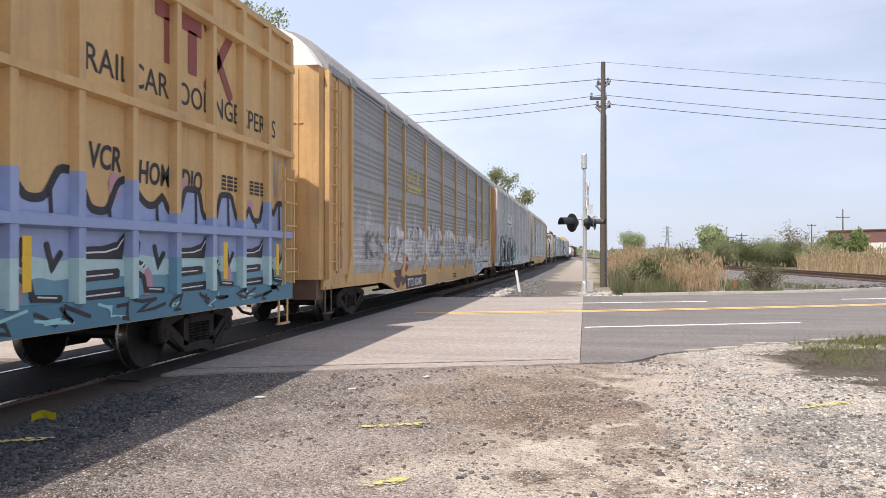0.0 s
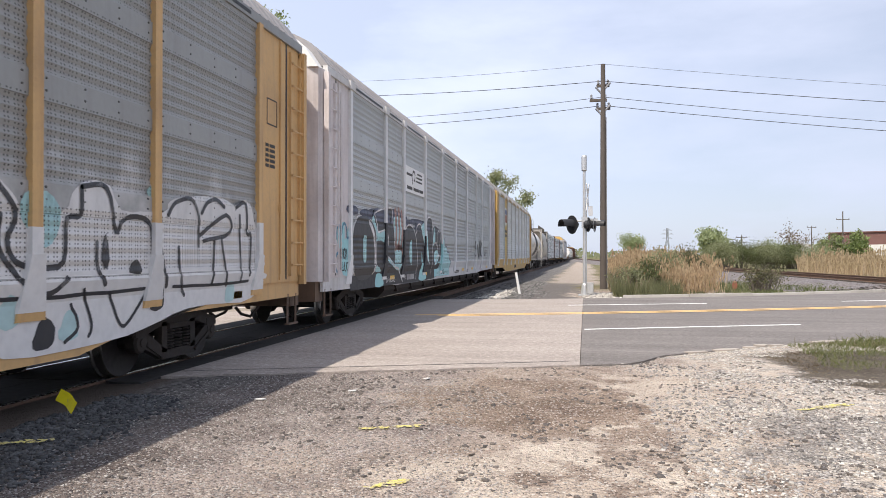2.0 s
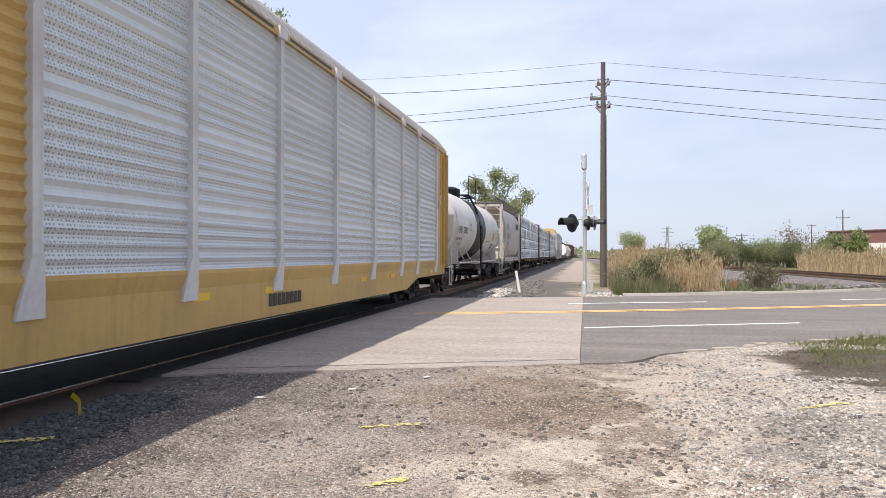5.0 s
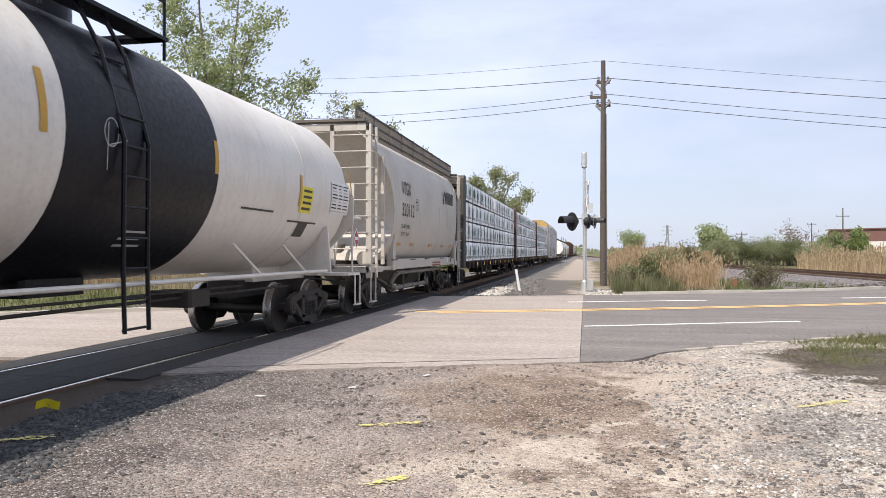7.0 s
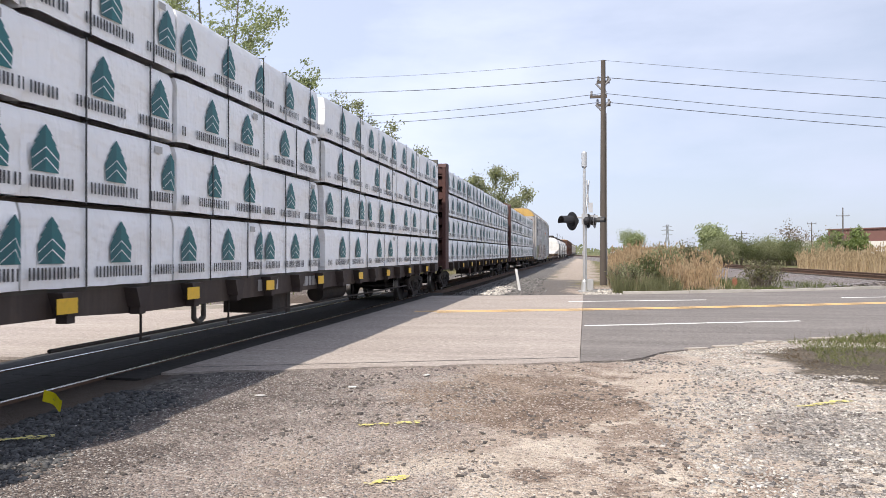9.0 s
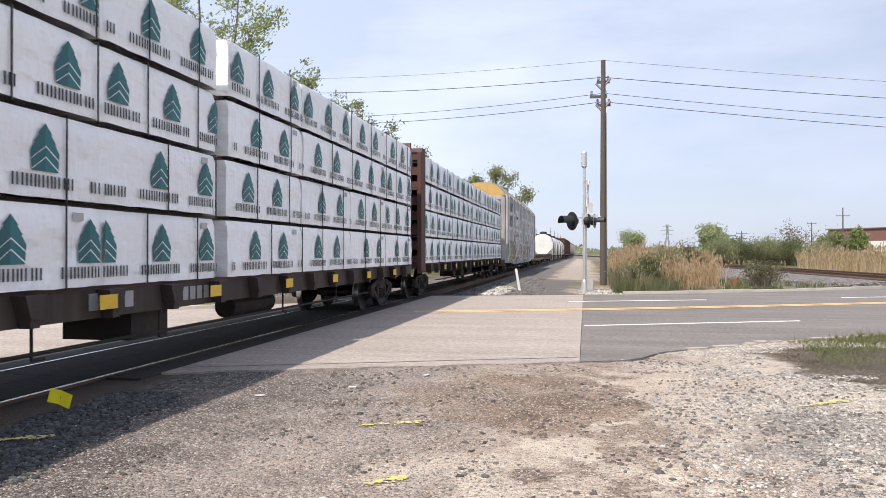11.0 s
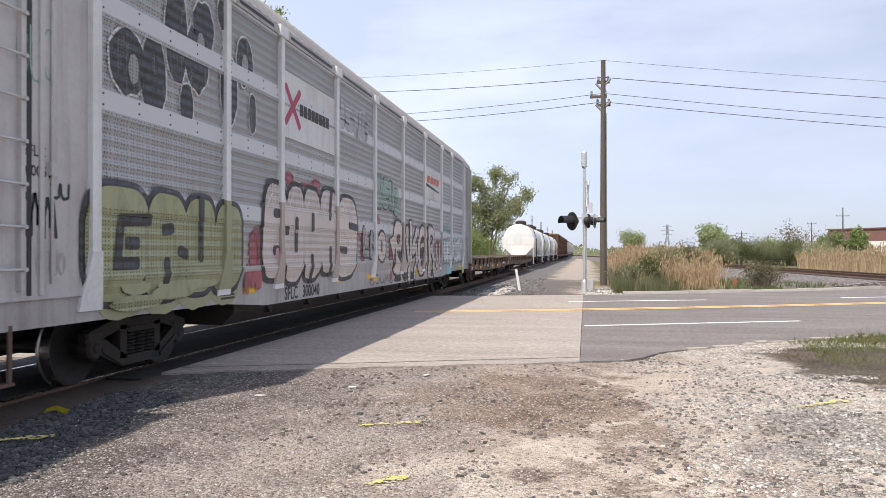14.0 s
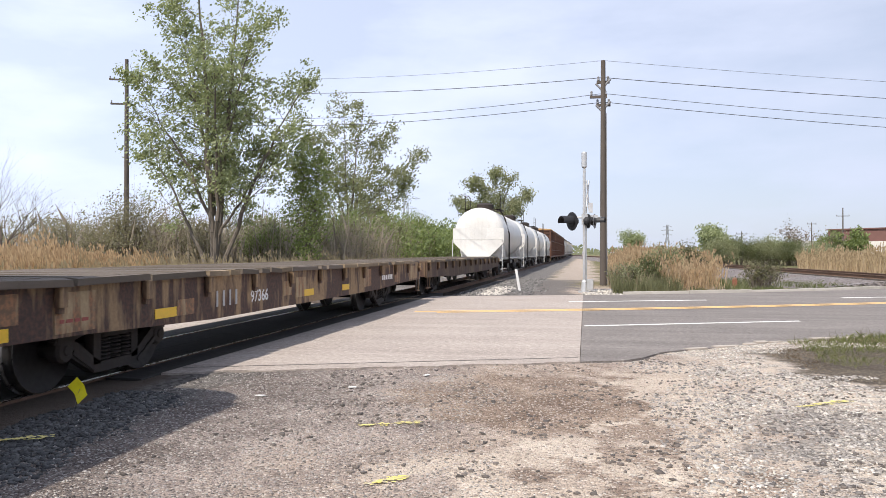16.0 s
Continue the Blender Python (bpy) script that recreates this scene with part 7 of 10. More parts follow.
        line_of(rack_b, P_WHITE, 1.5845, o, pts, 0.045, 431 + k)
    # clay-coloured fingers
    for k, pts in enumerate((((5.76, 2.68), (5.84, 2.40), (5.82, 1.68)), ((6.12, 2.72), (6.19, 2.40), (6.14, 1.68)), ((6.44, 2.66), (6.53, 2.30), (6.42, 1.68)), ((5.85, 1.72), (6.45, 1.68), (6.85, 1.4)))):
        line_of(rack_b, P_CLAY, 1.5825, o, pts, 0.20 if k < 3 else 0.14, 441 + k)
    for k, y in enumerate(POSTS[1:4]):
        painted_post(rack_b, S_BLACK, o + y, 2.3 - 0.1 * k)
    painted_post(rack_b, S_AQUA, o + POSTS[4], 1.9)
    patch(rack_b, S_BLACK, 1.532, o + 2.0, o + 11.2, 0.745, 1.055, "graffiti", "black sprayed sill")
    part("sprayed_lip", Build().prism_y([(1.50, 1.052), (1.536, 1.052), (1.590, 1.243), (1.590, 1.292), (1.50, 1.292)], o + 2.2, o + 11.6), S_BLACK, rack_b)
    part("sprayed_lip", Build().prism_y([(1.50, 1.052), (1.536, 1.052), (1.590, 1.243), (1.590, 1.292), (1.50, 1.292)], o + 11.6, o + 14.0), S_AQUA, rack_b)
    # aqua lobes and tags on the end sheet
    blob(rack_b, S_AQUA, 1.569, o + 1.62, 1.45, 0.36, 0.40, 91)
    for k, (y, z) in enumerate(((1.16, 1.85), (1.42, 1.95), (1.78, 1.82))):
        blob(rack_b, S_AQUA, 1.570 + 0.0005 * k, o + y, z, 0.11, 0.24, 92 + k)
    st = Build()
    stroke(st, arc(o + 1.13, 1.9, 0.13, 0.22, 200, -20, 8) + arc(o + 1.50, 1.92, 0.17, 0.24, 170, -10, 8) + [(o + 1.72, 1.86), (o + 1.98, 1.9)], 0.055, 1.5745)
    stroke(st, arc(o + 1.1, 1.35, 0.18, 0.2, 250, 90, 8), 0.06, 1.5745)
    part("graffiti_stroke", st, S_DEEP, rack_b, "dark sprayed outline")
    tag(rack_b, S_BLACK, 1.576, o + 1.22, 1.42, 0.46, 0.22, 4, 94, 0.025)
    tag(rack_b, S_BLACK, 1.576, o + 1.34, 1.18, 0.46, 0.18, 3, 95, 0.022)
    tag(rack_b, S_WHITE, 1.541, o + 5.0, 0.82, 0.9, 0.12, 6, 43, 0.015)
    words_on(rack_b, "PW", 0.2, 1.541, o + 6.9, 0.82, S_GREY, 0.001, 1.0)
    bars(rack_b, S_GREY, 1.541, o + 7.3, 0.82, (0.11,) * 6, 0.15, 0.04)
    # long thin tag over the last sheets
    st = Build()
    stroke(st, [(o + 17.6, 1.72), (o + 18.6, 1.66), (o + 19.5, 1.70)], 0.05, 1.577)
    part("graffiti_stroke", st, P_GREY, rack_b)
    for k, (c_, y0, y1) in enumerate((("s", 20.3, 21.0), ("n", 21.1, 21.75), ("n", 21.85, 22.35), ("o", 22.35, 22.95))):
        piece(rack_b, c_, 1.577, o + y0, o + y1, 1.40, 2.20, P_BLACK, P_BLACK, 0.075 / (y1 - y0) / 1.35, 0.006, 44 + k)
    tag(rack_b, P_BLACK, 1.577, o + 23.6, 1.45, 0.8, 0.6, 2, 440, 0.05)
    scrawl(rack_b, P_GREY, 1.577, o + 22.7, o + 23.2, 1.8, 2.1, 2, 0.05, 45)
    bars(rack_b, INKB, 1.535, o + 15.3, 0.90, (0.3, 0.25, 0.3), 0.04, 0.05, 2)
    words_on(rack_b, "BETH", 0.17, 1.535, o + 18.3, 0.82, INKB, 0.004, 0.9)
    patch(rack_b, S_AQUA, 1.534, o + 11.2, o + 14.0, 0.80, 1.05, "graffiti")
    tag(rack_b, S_BLACK, 1.541, o + 12.3, 0.86, 0.7, 0.15, 4, 452, 0.022)
    for y, m in ((20.4, S_AQUA), (22.3, S_PINK)):
        scrawl(rack_b, m, 1.536, o + y, o + y + 0.3, 0.82, 1.0, 2, 0.07, 46)

    # --- third carrier: shield, number bars
    Y = o + POSTS[1] + 0.48
    sh = part("shield", Build().prism_x([(Y, 3.55), (Y + 0.5, 3.25), (Y + 1.0, 3.55), (Y + 1.05, 4.35), (Y + 0.5, 4.5), (Y - 0.05, 4.35)], 1.575, 1.581), WHITE, rack_c, "faded striped shield emblem")
    for k in range(5):
        patch(sh, MAROON, 1.583, Y + 0.04 + k * 0.2, Y + 0.14 + k * 0.2, 3.55, 4.02, "stripe")
    patch(sh, spray("faded_navy", (0.12, 0.15, 0.26)), 1.583, Y + 0.0, Y + 1.0, 4.06, 4.34, "field")
    bars(rack_c, INKB, 1.575, Y - 0.1, 2.92, (0.12,) * 7, 0.16, 0.05, 2)
    bars(rack_c, INKB, 1.535, o + 12.0, 0.66, (0.14,) * 8, 0.2, 0.04)
    bars(rack_c, INKB, 1.568, o + 25.7, 3.2, (0.2, 0.2), 0.05, 0.04, 3)
    sign = blob(rack_c, WHITE, 1.570, o + 26.4, 3.35, 0.19, 0.19, 1, "warning_disc", 22)
    st = Build()
    stroke(st, [(o + 26.28, 3.48), (o + 26.52, 3.22)], 0.035, 1.573)
    for a, d in zip(arc(o + 26.4, 3.35, 0.18, 0.18, 0, 360, 20), arc(o + 26.4, 3.35, 0.18, 0.18, 18, 378, 20)):
        stroke(st, [a, d], 0.025, 1.573)
    part("red_ring", st, S_RED, sign)

    # --- tank car: stencils, placards, yellow notices on the curved shell
    def on_shell(car, mat, y0, y1, z0, z1, name="decal", r=1.568, mid=2.70, label=""):
        b = Build()
        n = 8
        a0, a1 = math.asin((z0 - mid) / r), math.asin((z1 - mid) / r)
        for k in range(n + 1):
            a = a0 + (a1 - a0) * k / n
            b.v += [(r * math.cos(a), y0, mid + r * math.sin(a)), (r * math.cos(a), y1, mid + r * math.sin(a))]
        b.f = [(2 * k, 2 * k + 1, 2 * k + 3, 2 * k + 2) for k in range(n)]
        return part(name, b, mat, car, label)
    AMBER = spray("amber_reflective", (0.55, 0.32, 0.05))
    NOTICE = spray("yellow_notice", (0.72, 0.62, 0.05))
    for y, z0, z1 in ((-7.05, 2.45, 3.2), (-3.68, 2.55, 2.95), (-1.75, 2.6, 3.2), (1.62, 2.55, 3.0), (4.76, 2.3, 2.85)):
        on_shell(tank_a, AMBER, y, y + 0.1, z0, z1, "reflector")
    on_shell(tank_a, NOTICE, 4.86, 5.42, 2.20, 2.66, "notice", label="yellow notice")
    for k in range(4):
        on_shell(tank_a, INKB, 4.93, 5.34, 2.25 + 0.105 * k, 2.295 + 0.105 * k, "lettering", 1.572)
    def on_side(text, size, y, z, bold=0.0, wide=1.0):
        """Words on the tank's curved side."""
        me = lettering(text, size, bold, 0, wide)
        me.materials.append(INKB)
        a = math.asin((z + size * 0.35 - 2.70) / 1.572)
        part("lettering", me, None, tank_a, "", pose(1.574 * math.cos(a) + size * 0.35 * math.sin(a), y, 2.70 + 1.574 * math.sin(a) - size * 0.35 * math.cos(a), 0, -math.degrees(a), 0))
    on_side("DPRX", 0.38, -6.46, 2.34, 0.004, 0.88)
    on_side("259302", 0.38, -5.22, 2.36, 0.004, 0.96)
    on_side("LD LMT  211600 LB  95950 KG", 0.15, -6.62, 2.06, 0.001, 0.82)
    on_side("LT WT    74400 LB  33750 KG", 0.15, -6.62, 1.86, 0.001, 0.82)
    on_shell(tank_a, INKB, -3.45, -3.17, 2.52, 2.545, "stencil_frame")
    on_shell(tank_a, INKB, -3.45, -3.17, 2.78, 2.805, "stencil_frame")
    on_shell(tank_a, INKB, -3.45, -3.42, 2.545, 2.78, "stencil_frame")
    on_shell(tank_a, INKB, -3.20, -3.17, 2.545, 2.78, "stencil_frame")
    part("brake_valve", Build().box(0.75, 1.25, -8.35, -8.05, 1.18, 1.52, 0.04).turned([(0, 0.10), (0.45, 0.10), (0.5, 0.06)], (1.0, -8.05, 1.32), (0, 1, 0), 12).box(0.9, 1.1, -8.1, -7.9, 1.05, 1.25, 0.02), CREAM, tank_a, "cream brake valve housing")
    on_shell(tank_a, INKB, 2.6, 3.8, 2.14, 2.17, "lettering")
    on_shell(tank_a, INKB, 4.5, 5.9, 2.02, 2.05, "lettering")
    on_shell(tank_a, INKB, 5.02, 5.50, 1.78, 2.02, "placard")
    on_shell(tank_a, WHITE, 6.44, 7.55, 2.27, 2.90, "data_panel", label="white stencilled data panel")
    for k in range(9):
        for y0, y1 in ((6.48, 6.80), (6.86, 7.10), (7.16, 7.50)):
            on_shell(tank_a, INKB if k % 3 else TAGGREY, y0, y1 - 0.03 * (k % 4), 2.30 + 0.065 * k, 2.325 + 0.065 * k, "lettering", 1.574)
    on_shell(tank_a, AMBER, 7.66, 7.74, 2.7, 3.2, "reflector")
    dia = part("hazard_placard", Build().prism_x([(8.15, 1.58), (8.37, 1.80), (8.15, 2.02), (7.93, 1.80)], 1.54, 1.546), WHITE, tank_a, "red and white diamond hazard placard")
    part("red_diamond", Build().prism_x([(8.15, 1.62), (8.33, 1.80), (8.15, 1.98), (7.97, 1.80)], 1.5465, 1.550), S_RED, dia)
    part("white_bar", Build().box(1.5505, 1.553, 8.03, 8.27, 1.765, 1.835), WHITE, dia)
    for k in range(3):
        on_shell(tank_a, TAGGREY, 0.02, 0.55 - 0.1 * (k % 2), 1.72 - 0.08 * k, 1.745 - 0.08 * k, "lettering", 1.574)
    t = Build()
    for a, d in zip(arc(-0.70, 2.75, 0.12, 0.15, 0, 360, 14), arc(-0.70, 2.75, 0.12, 0.15, 26, 386, 14)):
        stroke(t, [a, d], 0.010, 1.585)
    stroke(t, [(-0.78, 2.35), (-0.75, 2.85)], 0.010, 1.585)
    stroke(t, [(-0.72, 2.62), (-0.42, 2.70)], 0.010, 1.585)
    part("chalk_mark", t, TAGGREY, tank_a, "chalked scrawl")

    # --- hopper: bars for marks, a dark emblem, conspicuity strips
    words_on(hop, "VTGX", 0.50, 1.584, -3.55, 3.08, INKB, 0.006, 0.80)
    fr = Build()
    for y0, y1, z0, z1 in ((-1.84, -1.53, 2.72, 2.735), (-1.84, -1.53, 3.035, 3.05), (-1.84, -1.825, 2.735, 3.035), (-1.545, -1.53, 2.735, 3.035)):
        fr.box(1.583, 1.586, y0, y1, z0, z1)
    part("stencil_frame", fr, INKB, hop)
    words_on(hop, "C", 0.17, 1.584, -1.74, 2.77, INKB, 0.003)
    bars(hop, INKB, 1.584, -1.79, 2.95, (0.20,), 0.035, 0.02)
    for y in (-4.6, -1.35, 0.55, 1.8, 3.4):
        part("seam", Build().box(1.580, 1.584, y, y + 0.012, 2.35, 3.05), HOPG, hop)
    words_on(hop, "320112", 0.50, 1.584, -3.55, 2.5, INKB, 0.006, 1.0)
    words_on(hop, "LD LMT 230000", 0.15, 1.572, -3.6, 2.16, INKB, 0.001, 1.0)
    words_on(hop, "LT WT  56000", 0.15, 1.566, -3.6, 1.95, INKB, 0.001, 1.0)
    e = Build()
    for q in range(3):
        stroke(e, [(2.55 + 0.1 * q, 3.22), (2.7, 3.42 + 0.06 * q), (2.87 - 0.12 * q, 3.62 - 0.2 * q)], 0.12, 1.577)
    part("emblem", e, INKB, hop, "dark three-armed emblem")
    for k in range(3):
        q = 3.05 + 0.52 * k
        part("emblem_block", Build().prism_x([(q, 3.22), (q + 0.40, 3.22), (q + 0.46, 3.64), (q + 0.04, 3.64)], 1.572, 1.577), INKB, hop)
    S_DULL = spray("dull_amber", (0.44, 0.235, 0.085))
    for y in (-3.9, -2.28, 0.4, 2.5, 4.2):
        patch(hop, S_DULL, 1.497, y, y + 0.48, 1.68, 1.76, "reflector")
    bars(hop, MAROON, 1.502, 1.0, 1.14, (1.4,), 0.05, 0.1, 2)
    for y in (-4.4, -2.2, -0.2, 2.4, 4.4):
        part("grab_iron", Build().path([(1.5, y, 1.3), (1.56, y, 1.3), (1.56, y + 0.4, 1.3), (1.5, y + 0.4, 1.3)], 0.014), INKB, hop)
    patch(hop, WHITE, 1.502, 3.7, 3.9, 1.14, 1.28, "placard")
    patch(hop, BLACK, 1.502, 4.3, 4.5, 1.14, 1.28, "placard")

    # --- lumber cars: number bars on dark patches
    for car in (lum_a, lum_b, lum_c):
        bars(car, S_GREY, 1.424, -3.3, 0.88, (0.16, 0.16, 0.16, 0.16), 0.18, 0.05)
        bars(car, S_GREY, 1.424, -1.6, 0.88, (0.13, 0.13, 0.13, 0.13, 0.13, 0.13), 0.17, 0.05)
    words_on(lum_c, "73530", 0.26, 1.424, -7.55, 0.87, S_WHITE, 0.002, 1.15)
    bars(lum_c, S_WHITE, 1.424, 2.9, 0.86, (0.13, 0.13, 0.13, 0.13, 0.13), 0.2, 0.04)

    # --- fourth carrier: pale fat letters, red dots, signs, teal and olive pieces
    o = -RACK / 2 - 0.5
    P_RED, P_SAND = sprayed_holes("pierced_red", (0.36, 0.09, 0.11)), sprayed_holes("pierced_sand", (0.66, 0.585, 0.535), 0.12)
    P_MOSS = sprayed_holes("pierced_moss", (0.36, 0.37, 0.20), 0.2)
    spatter(rack_d, P_MOSS, 1.5725, o + 3.9, 1.15, 1.5, 0.22, 601, 10)
    bubble(rack_d, "gruo", 1.577, (o + 2.25, o + 3.28, o + 4.15, o + 4.92, o + 5.70), 0.98, 2.20, P_MOSS, P_BLACK, P_BLACK, 0.075, 0.14, 61)
    for k in range(4):
        blob(rack_d, S_OLIVE, 1.535 + 0.001 * k, o + 2.9 + 0.8 * k, 0.93, 0.42, 0.17, 610 + k)
    spatter(rack_d, P_RED, 1.5725, o + 6.2, 1.75, 0.35, 0.75, 602, 7)
    spatter(rack_d, P_RED, 1.5725, o + 8.4, 2.62, 1.0, 0.16, 603, 6)
    bubble(rack_d, "boaks", 1.577, (o + 6.50, o + 7.42, o + 8.22, o + 9.08, o + 10.1, o + 11.35), 1.02, 2.62, P_SAND, P_BLACK, P_BLACK, 0.085, 0.15, 62, S_WHITE)
    for y, z in ((7.02, 2.12), (7.02, 1.48), (7.84, 1.9)):
        blob(rack_d, S_PINK, 1.594, o + y, z, 0.07, 0.09, 620)
    for k, (y, z, a) in enumerate(((13.17, 2.18, 0.15), (14.36, 1.42, 0.18), (11.75, 1.95, 0.16), (11.9, 1.55, 0.2), (20.7, 1.75, 0.2), (21.2, 1.5, 0.18))):
        blob(rack_d, P_RED, 1.574, o + y, z, a, a * 1.5, 60 + k)
    blob(rack_d, S_RED, 1.536, o + 12.72, 0.95, 0.12, 0.14, 71)
    blob(rack_d, S_RED, 1.536, o + 14.55, 0.88, 0.09, 0.14, 72)
    piece(rack_d, "l", 1.576, o + 11.85, o + 12.42, 1.35, 2.1, P_GREY, P_BLACK, 0.2, 0.04, 63)
    piece(rack_d, "n", 1.576, o + 12.45, o + 13.08, 1.38, 1.98, P_GREY, P_BLACK, 0.2, 0.05, 631)
    bubble(rack_d, "o", 1.577, (o + 13.12, o + 13.82), 1.30, 1.92, P_SAND, P_BLACK, P_BLACK, 0.07, 0.12, 632, square=2.0)
    o = -RACK / 2
    field(rack_d, S_BEIGE, 1.5735, o, ((14.3, 1.295), (20.6, 1.295), (20.4, 0.9), (19.9, 0.72), (14.6, 0.72), (14.3, 0.95)), 640)
    head = ((13.77, 1.80), (14.05, 1.89), (14.24, 2.2), (14.58, 2.32), (14.96, 2.2), (15.01, 1.65), (14.78, 1.5), (15.0, 1.1), (14.95, 0.9), (14.35, 0.95), (14.15, 1.2), (14.05, 1.47))
    grown = [(14.45 + (u - 14.45) * 1.14, 1.65 + (z - 1.65) * 1.10) for u, z in head]
    g = field(rack_d, P_BLACK, 1.5765, o, grown, 641, "graffiti_letter", "thick sprayed outline")
    field(g, P_SAND, 1.584, o, head, 641, "fill")
    field(g, P_BLACK, 1.588, o, ((14.42, 1.85), (14.55, 1.98), (14.75, 1.95), (14.82, 1.8), (14.6, 1.68)), 642, "eye")
    field(g, P_RED, 1.592, o, ((14.52, 1.83), (14.6, 1.9), (14.72, 1.84), (14.6, 1.75)), 643, "eye")
    field(g, P_BLACK, 1.588, o, ((14.12, 1.3), (14.35, 1.62), (14.36, 1.3), (14.25, 1.05)), 644, "gap")
    field(g, P_BLACK, 1.588, o, ((14.5, 1.5), (14.8, 1.52), (14.95, 1.2), (14.7, 1.32)), 645, "gap")
    line_of(rack_d, P_BLACK, 1.5755, o, ((15.11, 2.05), (15.18, 1.4), (15.36, 0.97), (15.68, 0.86), (15.98, 1.1)), 0.34, 646)
    fat_line(rack_d, 1.578, o, ((15.60, 2.14), (15.70, 1.7), (15.84, 1.3), (15.66, 1.06)), 0.24, 0.09, P_SAND, P_BLACK, 648, S_WHITE)
    fat_line(rack_d, 1.580, o, ((15.28, 1.98), (15.32, 1.45), (15.45, 1.12), (15.72, 1.04)), 0.26, 0.08, P_SAND, P_BLACK, 647, S_WHITE)
    line_of(rack_d, P_BLACK, 1.592, o, ((15.50, 1.72), (15.48, 1.4), (15.58, 1.24), (15.68, 1.36)), 0.09, 649)
    fat_line(rack_d, 1.578, o, ((16.84, 2.10), (16.62, 1.85), (16.36, 1.52)), 0.24, 0.09, P_SAND, P_BLACK, 650, S_WHITE)
    fat_line(rack_d, 1.579, o, ((16.38, 1.50), (16.82, 1.62), (16.86, 1.25), (16.78, 0.78)), 0.24, 0.09, P_SAND, P_BLACK, 651, S_WHITE)
    fat_line(rack_d, 1.581, o, ((16.10, 2.30), (16.14, 1.6), (16.10, 1.1), (16.04, 0.75)), 0.27, 0.09, P_SAND, P_BLACK, 652, S_WHITE)
    field(rack_d, P_BLACK, 1.5765, o, ((17.12, 1.1), (17.0, 1.65), (17.25, 2.15), (17.65, 2.36), (18.05, 2.2), (18.42, 1.7), (18.45, 1.1), (18.1, 0.78), (17.4, 0.78)), 653, "graffiti_letter", "thick sprayed outline")
    line_of(rack_d, P_SAND, 1.5865, o, ((17.66, 2.16), (17.34, 1.98), (17.20, 1.55), (17.30, 1.12), (17.66, 0.93), (18.05, 1.08), (18.26, 1.5), (18.1, 1.95), (17.66, 2.16)), 0.27, 654)
    line_of(rack_d, P_SAND, 1.5875, o, ((17.45, 1.66), (17.75, 1.72), (18.1, 1.66)), 0.11, 655)
    fat_line(rack_d, 1.578, o, ((19.12, 1.58), (19.42, 1.3), (19.62, 1.0), (19.8, 0.78)), 0.26, 0.08, P_SAND, P_BLACK, 656, S_WHITE)
    fat_line(rack_d, 1.579, o, ((18.72, 2.18), (19.2, 2.16), (19.40, 1.92), (19.28, 1.68), (18.98, 1.58)), 0.26, 0.09, P_SAND, P_BLACK, 657, S_WHITE)
    fat_line(rack_d, 1.581, o, ((18.64, 2.22), (18.74, 1.6), (18.82, 1.1), (18.88, 0.78)), 0.28, 0.08, P_SAND, P_BLACK, 658, S_WHITE)
    fat_line(rack_d, 1.578, o, ((19.95, 1.7), (20.0, 1.2), (20.22, 1.02), (20.42, 1.25), (20.42, 1.75)), 0.16, 0.05, P_SAND, P_BLACK, 659, S_WHITE)
    P_ROSE = sprayed_holes("pierced_rose", (0.46, 0.27, 0.30), 0.3)
    field(rack_d, P_ROSE, 1.5745, o, ((16.9, 1.75), (17.1, 2.0), (17.25, 1.8), (17.05, 1.6)), 660)
    field(rack_d, P_ROSE, 1.5745, o, ((19.6, 1.5), (19.8, 1.85), (19.98, 1.7), (19.8, 1.3)), 661)
    for k, (y, r) in enumerate(((14.75, 0.36), (16.45, 0.22), (19.35, 0.16))):
        field(rack_d, S_BLACK, 1.5775, o, ((y - r, 0.73), (y - r * 0.6, 0.88), (y, 0.95), (y + r * 0.7, 0.88), (y + r, 0.73)), 662 + k)
    o = -RACK / 2 - 0.5
    bubble(rack_d, "uek", 1.576, (o + 21.75, o + 22.3, o + 22.9, o + 23.45), 1.12, 2.0, P_WHITE, P_TEAL, P_TEAL, 0.045, 0.06, 65)
    bubble(rack_d, "obok", 1.576, (o + 23.75, o + 24.3, o + 24.8, o + 25.3, o + 25.4 + 0.4), 1.12, 2.02, P_WHITE, P_TEAL, P_TEAL, 0.045, 0.06, 66)
    spatter(rack_d, P_TEAL, 1.5725, o + 22.6, 2.1, 0.8, 0.3, 604, 6)
    bubble(rack_d, "aeuo", 1.577, (o + 12.95, o + 13.55, o + 14.1, o + 14.62, o + 15.12), 2.60, 3.30, P_GREEN, P_BLACK, P_BLACK, 0.03, 0.035, 67, S_WHITE, lift=-0.03)
    bubble(rack_d, "zsne", 1.576, (o + 10.0, o + 10.55, o + 11.15, o + 11.7, o + 12.2), 3.95, 4.55, P_GREY, P_WHITE, P_BLACK, 0.02, 0.035, 68)
    tag(rack_d, P_GREY, 1.575, o + 10.4, 3.45, 1.7, 0.34, 5, 681, 0.03)
    # black loops with a white rim, high on the first two sheets
    for k, (y, z, ry, rz) in enumerate(((2.95, 3.55, 0.34, 0.36), (3.45, 3.5, 0.26, 0.52), (3.95, 4.15, 0.26, 0.62), (4.45, 3.95, 0.30, 0.42), (4.62, 4.4, 0.28, 0.34), (5.35, 3.75, 0.26, 0.5), (5.85, 4.25, 0.27, 0.36))):
        blob(rack_d, P_WHITE, 1.5735 + 0.0004 * k, o + y, z, ry + 0.03, rz + 0.03, 680 + k)
